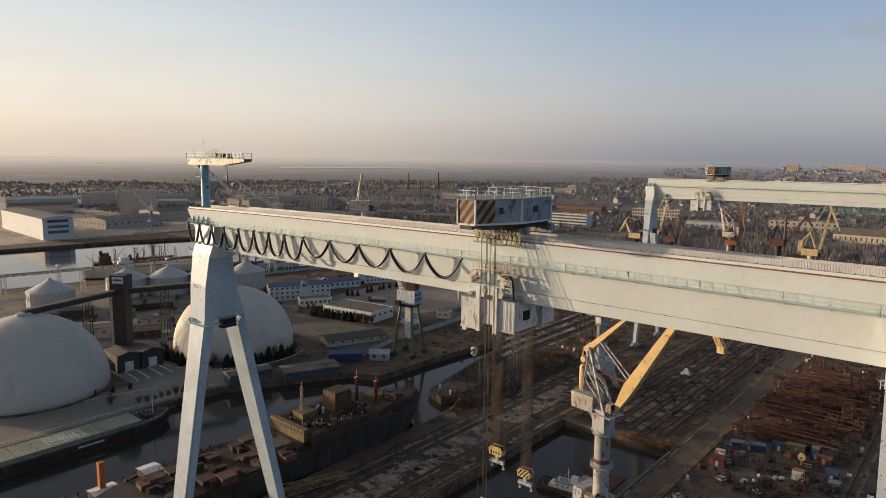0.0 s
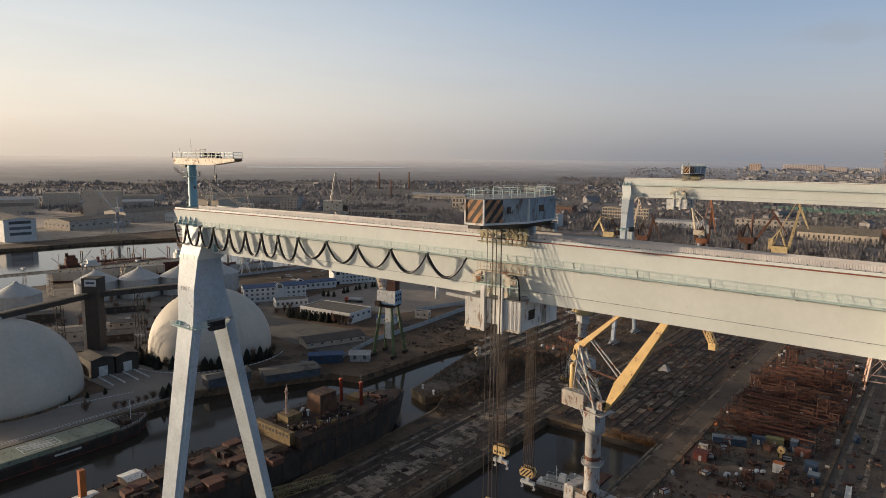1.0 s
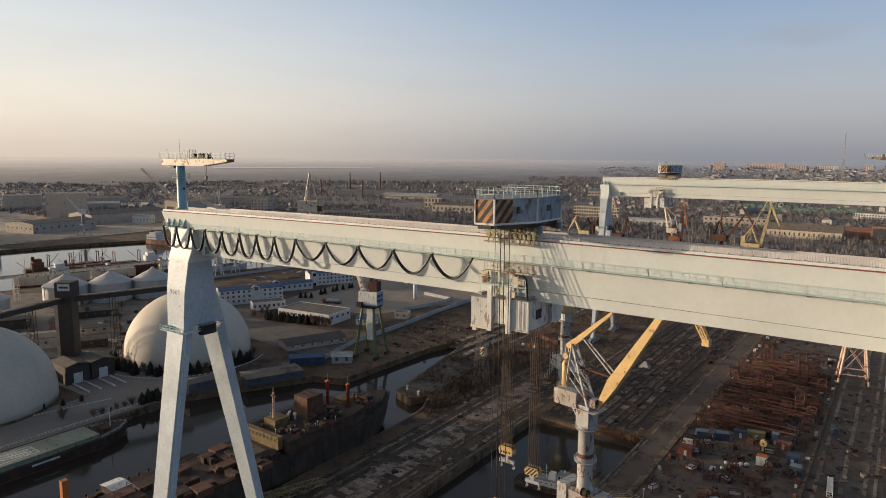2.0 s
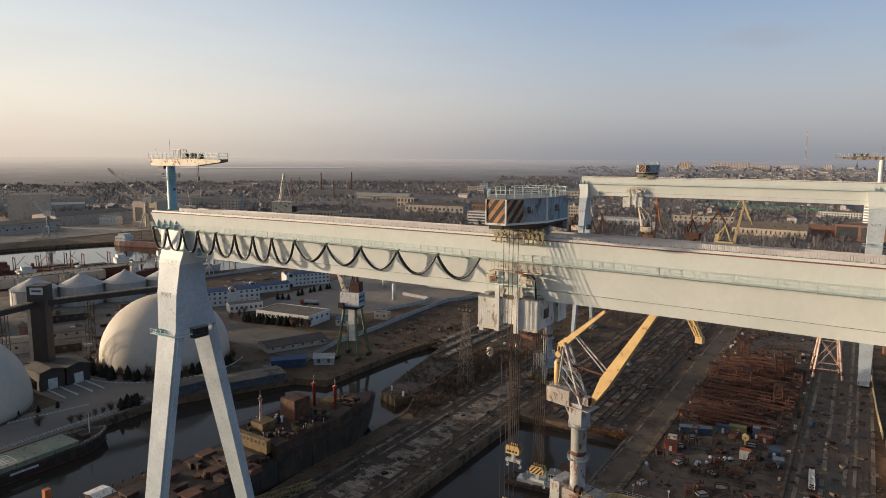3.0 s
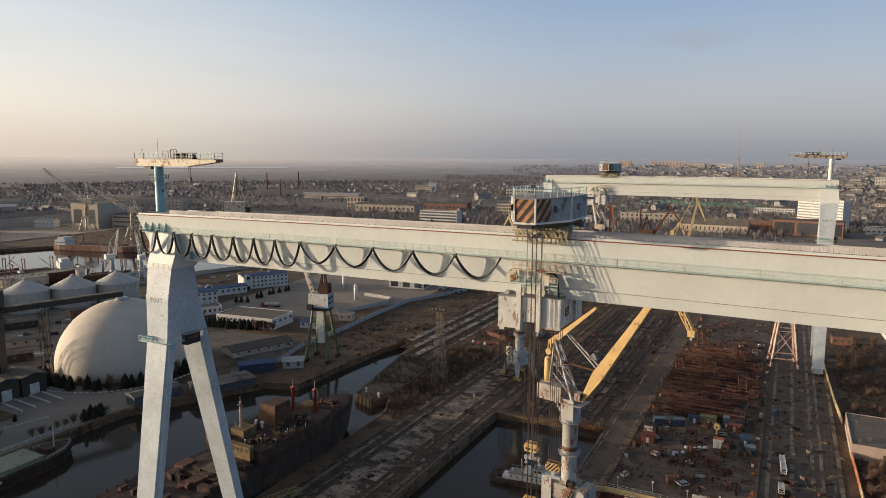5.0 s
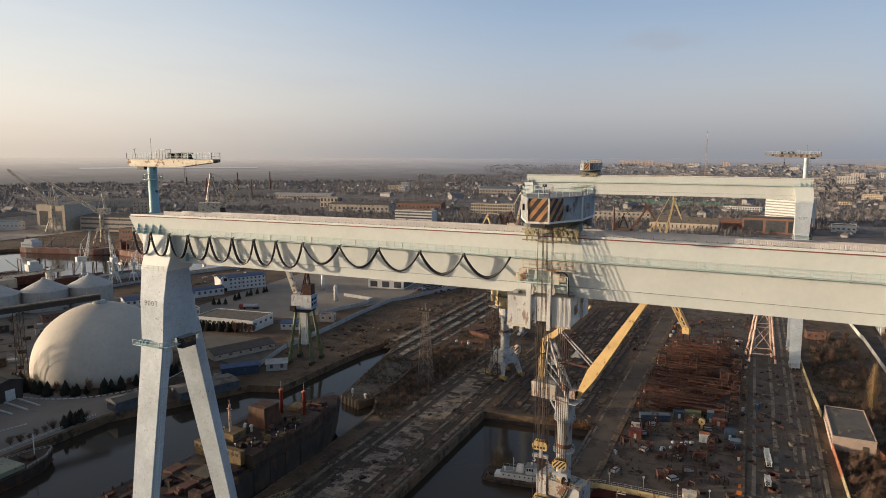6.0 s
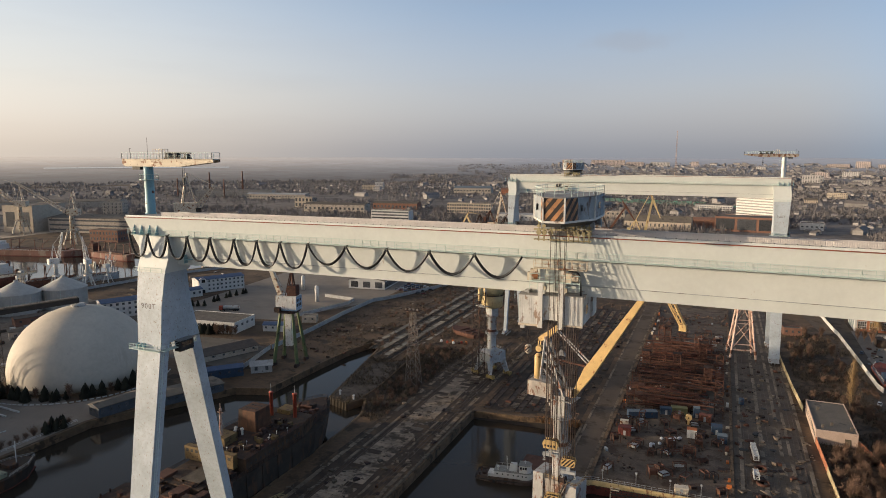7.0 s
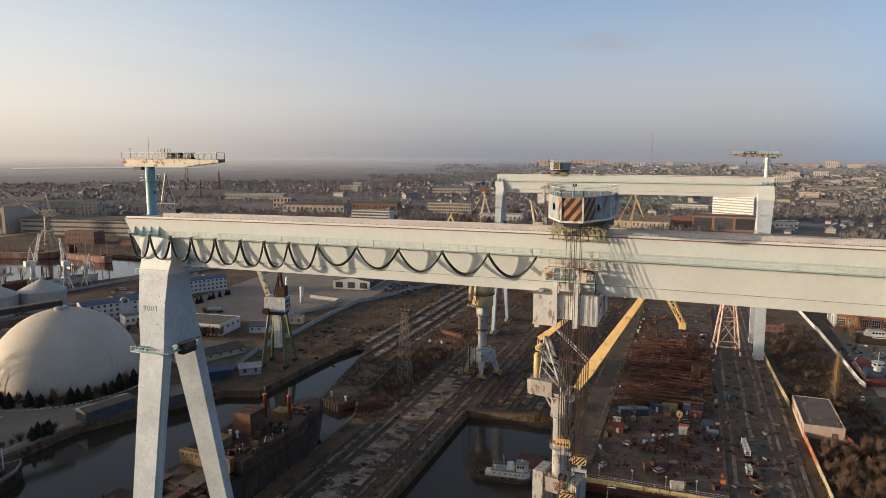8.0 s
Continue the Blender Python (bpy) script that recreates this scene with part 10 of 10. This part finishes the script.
walls, roofs = Geo(), Geo()
for k in range(24000):
    a = radians(rng_f.uniform(62, 168))
    r0 = 640 + 3700 * rng_f.random()
    x, y = r0 * math.cos(a) - 30, r0 * math.sin(a) - 20
    if not is_free(x, y) or noise.noise(Vector((x * .004, y * .004, 3))) < -0.22:
        continue
    away = math.degrees(math.atan2(y, x))
    if away > 104 and r0 > 2450 or rng_f.random() < 0.86 * max(0.0, min(1.0, (away - 98) / 20)):
        continue
    if r0 > 3900 and rng_f.random() < 0.3 or r0 < 1900 and rng_f.random() < 0.8:
        continue
    w, d, h = rng_f.uniform(5.5, 10.5), rng_f.uniform(5, 8.5), rng_f.uniform(2.4, 4.6)
    if rng_f.random() < (0.035 if r0 < 2300 else 0.12):
        w, d, h = rng_f.uniform(18, 42), rng_f.uniform(10, 16), rng_f.uniform(5, 10)
    a = rng_f.choice((-.25, 1.3)) + rng_f.uniform(-.15, .15)
    c, s = math.cos(a), math.sin(a)
    z = rise(x, y) if math.hypot(x, y) > 2300 else 0
    T = lambda u, v, q: (x + u * c - v * s, y + u * s + v * c, z + q)
    n_ = len(walls.v)
    walls.add([T(-w / 2, -d / 2, -1), T(w / 2, -d / 2, -1), T(w / 2, d / 2, -1), T(-w / 2, d / 2, -1), T(-w / 2, -d / 2, h), T(w / 2, -d / 2, h), T(w / 2, d / 2, h), T(-w / 2, d / 2, h)],
              [(0, 1, 5, 4), (1, 2, 6, 5), (2, 3, 7, 6), (3, 0, 4, 7)])
    g = d * rng_f.uniform(.2, .42)
    roofs.add([T(-w / 2 - .4, -d / 2 - .4, h - .1), T(w / 2 + .4, -d / 2 - .4, h - .1), T(w / 2 + .2, 0, h + g), T(-w / 2 - .2, 0, h + g), T(-w / 2 - .4, d / 2 + .4, h - .1), T(w / 2 + .4, d / 2 + .4, h - .1)],
              [(0, 1, 2, 3), (3, 2, 5, 4), (0, 3, 4), (1, 5, 2)])
town = tagged(part("town_walls", walls, M_TOWNWALL), "pale walls of the low houses of the town", "houses", "", "stuff")
tagged(part("town_roofs", roofs, M_TOWNROOF), "brown and grey roofs of the low houses of the town", "roofs", "", "stuff")

# bare woods: many ragged clumps of upright sprays
woods = Geo()
for k in range(42000):
    a = radians(rng_f.uniform(62, 168))
    r0 = 500 + 3800 * rng_f.random() ** 1.25
    x, y = r0 * math.cos(a) - 30, r0 * math.sin(a) - 20
    if inside(RIVER, x, y) or (-1120 < x < -640 and y < 640) or (-150 < x < 0 and y < 560) or (x < -160 and y < 520) or noise.noise(Vector((x * .006, y * .006, 8))) < -0.25:
        continue
    z = rise(x, y) if r0 > 2300 else 0
    if r0 > (4200 if math.atan2(y, x) < radians(112) else 3300) or (math.atan2(y, x) > radians(118) and r0 > 2800):
        continue
    h = rng_f.uniform(5, 13)
    wd = rng_f.uniform(2.5, 5.5) if r0 < 2300 else rng_f.uniform(5, 14)
    for q in range(20 if r0 < 1500 else 7):
        a = rng_f.uniform(0, math.tau)
        bx, by = x + rng_f.gauss(0, wd * .45), y + rng_f.gauss(0, wd * .45)
        t = rng_f.uniform(.45, 1) * h
        ww = rng_f.uniform(.14, .42) * (1 if r0 < 1700 else 2.2 if r0 < 2500 else 4.0)
        woods.add([(bx - ww * math.cos(a), by - ww * math.sin(a), z + t * .25), (bx, by, z - .5), (bx + ww * math.cos(a), by + ww * math.sin(a), z + t * .3), (bx + rng_f.uniform(-1, 1), by + rng_f.uniform(-1, 1), z + t)], [(0, 1, 2), (0, 2, 3)])
tagged(part("bare_woods", woods, M_WOODS), "brown leafless trees among the works and houses", "trees", "", "stuff")

# a far reach of the estuary
lake = Geo()
pts_ = []
for r in (3880, 3955):
    pts_.append([(r * math.cos(radians(a)), r * math.sin(radians(a)), rise(r, 0) + 4.0) for a in (range(131, 145) if r < 3900 else range(144, 130, -1))])
lake.add(pts_[0] + pts_[1], [tuple(range(len(pts_[0]) + len(pts_[1])))])
setting("estuary", lake, M_WATER, "pale reach of the estuary near the horizon")

# ---- more of the yard, the old slip and the tracks ----
rng_x = random.Random(91)
th = thing("girder_stack", (0, 0, 0.08), "dense rust-brown stack of long girders on the assembly yard", "steel girders")
for j in range(27):
    y = 251 + j * 3.9
    for lvl in range(3):
        if rng_x.random() < 0.22:
            continue
        z = 1.2 + lvl * 1.7 + rng_x.uniform(-.3, .3)
        a = -75 + abs(rng_x.gauss(0, 3.5))
        b = -38.5 - abs(rng_x.gauss(0, 4))
        if rng_x.random() < 0.35:
            b = a + rng_x.uniform(10, 20)
        yy = y + rng_x.uniform(-1.2, 1.2)
        part("girder", Geo().bar((a, yy, z), (b, yy + rng_x.uniform(-.6, .6), z), rng_x.uniform(.22, .5), rng_x.uniform(.25, .5)), rng_x.choice((M_RUST, M_RUST, M_RUST_DARK)), th)
for k in range(90):
    x, y = rng_x.uniform(-75, -40), rng_x.uniform(250, 352)
    h = rng_x.uniform(4.5, 7.5)
    part("post", Geo().bar((x, y, 0), (x, y, h), 0.22).bar((x, y, h - .3), (x + 2.4, y, h - .3), 0.18).bar((x, y, h * .5), (x + 1.6, y, h * .5), 0.18), M_RUST, th)
for k in range(70):
    x, y = rng_x.uniform(-76, -37), rng_x.uniform(188, 248) if k < 45 else rng_x.uniform(355, 440)
    w, d, h = rng_x.uniform(.3, 1.4), rng_x.uniform(.3, 1.8), rng_x.uniform(.3, 1.8)
    g = Geo().box(0, 0, 0, w, d, h * .4)
    g.bar((w * .2, d * .2, 0), (w * .2, d * .2, h), .16).bar((w * .8, d * .8, 0), (w * .6, d * .8, h * .9), .16)
    single("steel_stool", g, rng_x.choice((M_RUST, M_RUST_DARK, M_RUST_DARK, M_DARK)), "small dark rusty steel stool on the yard", "scrap", "steel stools", (x, y, 0.08), rng_x.uniform(0, 90))


def worn_strip(name, x, w, y0, y1, label, z=0.07, step=5.8, skip=0.12, material=None):
    """A beam of weathered concrete slabs along Y with gaps and small shifts."""
    g = Geo()
    y = y0
    while y < y1:
        if rng_x.random() > skip:
            s = rng_x.uniform(-.08, .08)
            g.box(x - w / 2 + s, y, -0.2, x + w / 2 + s, y + step - 0.15, z + rng_x.uniform(0, .07))
        y += step
    return setting(name, g, material or M_STRIP, label)


M_SLIPSLAB = mat("pale_weathered_slab", (0.23, 0.20, 0.16), 0.9, vary=0.3, scale=0.2, fine=2, spot=(0.09, 0.07, 0.05), spot_amount=0.45, spot_scale=0.25, island=0.3)
M_TRENCH = mat("oily_black_trench", (0.022, 0.017, 0.013), 0.9, vary=0.4, scale=0.2, fine=1.5)
M_STRIP = mat("weathered_concrete_beam", (0.166, 0.126, 0.088), 0.9, vary=0.3, scale=0.2, fine=2, spot=(0.06, 0.042, 0.026), spot_amount=0.5, spot_scale=0.25, island=0.25)
M_TRACKBEAM = mat("dusty_concrete_beam", (0.2, 0.158, 0.116), 0.9, vary=0.35, scale=0.08, fine=1.5, spot=(0.09, 0.066, 0.045), spot_amount=0.5, spot_scale=0.12, island=0.12)
for k, (x, w, y0) in enumerate(((-243, 1.2, 300), (-231, 1.0, 300), (-217.4, 2.8, 298), (-209.4, 4.2, 288), (-201.2, 3.2, 276), (-192.6, 2.0, 300))):
    worn_strip("slip_beam_%d" % (k + 1), x, w, y0, 520, "long pale slab beam of the old slip", 0.09, 3.4 if k > 1 else 5.8, 0.45 if k < 2 else 0.1, M_STRIP if k < 2 else M_SLIPSLAB)
for k, (x, y0) in enumerate(((-213.6, 284), (-205.2, 274), (-197.0, 268))):
    setting("slip_trench_%d" % (k + 1), Geo().box(x - 1.5, y0, -0.2, x + 1.5, 520, 0.04), M_TRENCH, "dark oily rail trench of the old slip")
    track("slip_rails_%d" % (k + 1), x, y0 - 2, 520, 1.5)
    for side, x_ in (("a", x - 1.75), ("b", x + 1.75)):
        worn_strip("slip_curb_%d%s" % (k + 1, side), x_, 0.3, y0, 520, "low worn curb beside a rail trench", 0.3, 7.5, 0.12)
for k, (x, w, y0, y1) in enumerate(((-188.0, 3.4, 360, 500), (-223.5, 3.0, 350, 500))):
    worn_strip("rust_strip_%d" % (k + 1), x, w, y0, y1, "rust-red plated strip beside the old slip", 0.12, 9.0, 0.1, M_WAY)
for k, (x, w) in enumerate(((-118.2, 2.8), (-111.8, 3.0), (-105.2, 3.0), (-99.0, 2.2))):
    worn_strip("slipway_slabs_%d" % (k + 1), x, w, 232, 425, "broken grey slabs between the launching ways", 0.06, 4.6, skip=0.35)
for k, (x, w) in enumerate(((-31.6, 1.2), (-24.6, 1.4), (-18.4, 1.2), (-15.6, 1.0), (-10.4, 1.2))):
    worn_strip("track_beam_%d" % (k + 1), x, w, 60, 465, "pale concrete beam under a crane rail", 0.12, 11.6, 0.0, M_TRACKBEAM)
for k, (x, w) in enumerate(((-157.2, 1.0), (-141.4, 0.9))):
    worn_strip("strip_slabs_%d" % (k + 1), x, w, 60, 330, "row of worn pale slabs along the strip", 0.09, 4.2, skip=0.1)
for k, (x, w) in enumerate(((-161.5, 1.6), (-135.6, 1.6), (-87.0, 0.9), (-79.2, 0.9))):
    worn_strip("quay_beam_%d" % (k + 1), x, w, 40, 440, "worn concrete beam along the dock", 0.1, skip=0.05)


def scrub(name, spots, label):
    """Low bare bushes that grow into one another."""
    g = Geo()
    for k, (x, y, s) in enumerate(spots):
        b = BUSH_GEO[k % 4]
        c, q = math.cos(k * 1.7) * s, math.sin(k * 1.7) * s
        g.add([(x + u * c - v * q, y + u * q + v * c, w * s * .8) for u, v, w in b.v], b.f)
    return tagged(part(name, g, M_TWIG), label, "scrub", "", "stuff")


spots = [(rng_x.uniform(-200, -162), rng_x.uniform(200, 300), rng_x.uniform(.45, 1.1)) for k in range(75)]
spots += [(rng_x.uniform(-245, -160), rng_x.uniform(290, 480), rng_x.uniform(.4, 1.1)) for k in range(150)]
spots = [p_ for p_ in spots if not inside(BASIN, p_[0], p_[1]) and not (p_[0] < -180 and p_[1] < 275)]
scrub("bank_scrub", spots, "low brown winter scrub on the overgrown bank")
scrub("ditch_scrub", [(rng_x.uniform(14, 26), rng_x.uniform(190, 320), rng_x.uniform(.5, 1.1)) for k in range(120)], "dry brown scrub on the ditch bank")


def dry_grass(name, n, area, label, avoid):
    """Tufts of dead grass and weeds, thick in some patches and thin in others."""
    g = Geo()
    x0, y0, x1, y1 = area
    for k in range(n):
        x, y = rng_x.uniform(x0, x1), rng_x.uniform(y0, y1)
        if inside(avoid, x, y) or -220 < x < -190 and y > 270 and rng_x.random() < 0.93 or noise.noise(Vector((x * .06, y * .06, 2))) < rng_x.uniform(-.5, .35):
            continue
        for q in range(5):
            a, h, w = rng_x.uniform(0, math.tau), rng_x.uniform(.3, 1.3), rng_x.uniform(.08, .22)
            px, py = x + rng_x.gauss(0, .45), y + rng_x.gauss(0, .45)
            g.add([(px - w * math.cos(a), py - w * math.sin(a), 0), (px + w * math.cos(a), py + w * math.sin(a), 0), (px + rng_x.uniform(-.5, .5), py + rng_x.uniform(-.5, .5), h)], [(0, 1, 2)])
    return tagged(part(name, g, M_DEADGRASS), label, "grass", "", "stuff")


M_DEADGRASS = mat("dead_winter_grass", (0.085, 0.064, 0.043), 0.95, vary=0.3, island=0.6, bump=0)
dry_grass("bank_grass", 9000, (-222, 196, -164, 300), "dead brown grass on the overgrown bank", BASIN)
dry_grass("slip_grass", 6500, (-262, 262, -134, 480), "dead brown grass over the old slip", BASIN)
dry_grass("waste_grass", 6000, (-6, 130, 26, 410), "dead brown grass on the waste ground", BASIN)

th = thing("hull_section", (-167, 326, 0), "rust-red hull section lying on the overgrown bank", "hull section", "", 62)
part("shell", hull(22, 11, 2.6, 0.35, 0.2, 1.1, 10, 0.6), M_RUST, th, "rust-red shell plating")
part("frames", Geo().box(-4.2, 2, 2.6, 4.2, 2.4, 3.4).box(-4.2, 7, 2.6, 4.2, 7.4, 3.3).box(-3.8, 12, 2.6, 3.8, 12.4, 3.2), M_RUST, th)
for k in range(6):
    single("mooring_buoy", Geo().lathe((0, 0, 0), [(0.3, 0), (0.8, 0.3), (0.85, 0.9), (0.55, 1.4), (0.2, 1.6)], 12), (M_WHITEOBJ, M_REDPIPE, M_ORANGE)[k % 3], ("white", "red", "orange")[k % 3] + " steel buoy standing in a row on the bank", "buoy", "buoys on the bank", (-183 + k * 2.6 + rng_x.uniform(-1, 1), 309 + k * 0.6 + rng_x.uniform(-2, 2), 0.0), smooth=True)


def litter(name, n, area, material, label, size=0.5, high=0.35, clump=0.0, avoid=None):
    """Countless small bits lying about: offcuts, stones, dry tufts."""
    g = Geo()
    x0, y0, x1, y1 = area
    while n > 0:
        x, y = rng_x.uniform(x0, x1), rng_x.uniform(y0, y1)
        n -= 1
        if clump and noise.noise(Vector((x * .09, y * .09, 5))) < clump * rng_x.random() - 0.1:
            continue
        if avoid and inside(avoid, x, y):
            continue
        a = rng_x.uniform(0, math.pi)
        w, d, h = size * rng_x.uniform(.4, 1.2), size * rng_x.uniform(.4, 2.4), high * rng_x.uniform(.3, 1.5)
        c, s = math.cos(a), math.sin(a)
        P = lambda u, v, z: (x + u * c - v * s, y + u * s + v * c, z)
        g.add([P(0, 0, 0), P(w, 0, 0), P(w, d, 0), P(0, d, 0), P(.1 * w, .1 * d, h), P(w, .05 * d, h * .8), P(.9 * w, d, h * .7), P(0, .9 * d, h)], [(0, 1, 5, 4), (1, 2, 6, 5), (2, 3, 7, 6), (3, 0, 4, 7), (4, 5, 6, 7)])
    return tagged(part(name, g, material), label, "litter", "", "stuff")


M_LITTER = mat("mixed_rusty_litter", (0.079, 0.051, 0.037), 0.9, vary=0.3, island=0.75, bump=0)
M_STONES = mat("mixed_grey_stones", (0.097, 0.078, 0.060), 0.9, vary=0.3, island=0.7, bump=0)
litter("yard_litter", 3000, (-76.5, 190, -36, 440), M_LITTER, "small rusty offcuts strewn over the yard", 0.6, 0.5, 0.5)
litter("track_litter", 2600, (-34, 110, -8, 420), M_STONES, "stones and scraps strewn along the tracks", 0.5, 0.25, 0.6)
litter("strip_litter", 3200, (-164, 60, -133.5, 300), M_STONES, "stones and scraps strewn over the strip", 0.6, 0.25, 0.6)
litter("slip_litter", 1700, (-250, 275, -134, 500), M_STONES, "stones and scraps strewn over the old slip", 0.9, 0.35, 0.6, BASIN)
litter("slipway_litter", 1700, (-131, 227, -89.5, 450), M_LITTER, "rusty scraps strewn over the slipway", 0.7, 0.5, 0.4)
for k in range(55):
    x, y = rng_x.uniform(-250, -168), rng_x.uniform(275, 480)
    single("slip_block", Geo().prism([(0, 0), (rng_x.uniform(.6, 3.4), .2), (rng_x.uniform(.6, 3), rng_x.uniform(.8, 4)), (0, 1)], 0, rng_x.uniform(.2, .9)), rng_x.choice((M_STRIP, M_RUST_DARK, M_RUST_DARK, M_WOOD)), "broken block lying on the old slip", "rubble", "slip rubble", (x, y, 0.02), rng_x.uniform(0, 40))
# oil-dark patches of loose gravel along the strip
for k in range(60):
    x, y = rng_x.uniform(-33, -9), rng_x.uniform(175, 330)
    single("ballast_lump", Geo().prism([(0, 0), (rng_x.uniform(.8, 2.2), -.3), (rng_x.uniform(1.6, 2.6), 1), (.8, rng_x.uniform(1.2, 2.6)), (-.4, .9)], 0, rng_x.uniform(.1, .3)), rng_x.choice((M_RUST_DARK, M_DARK, M_STRIP)), "small dark lump of ballast beside the tracks", "ballast", "ballast lumps", (x, y, 0.05), rng_x.uniform(0, 360))
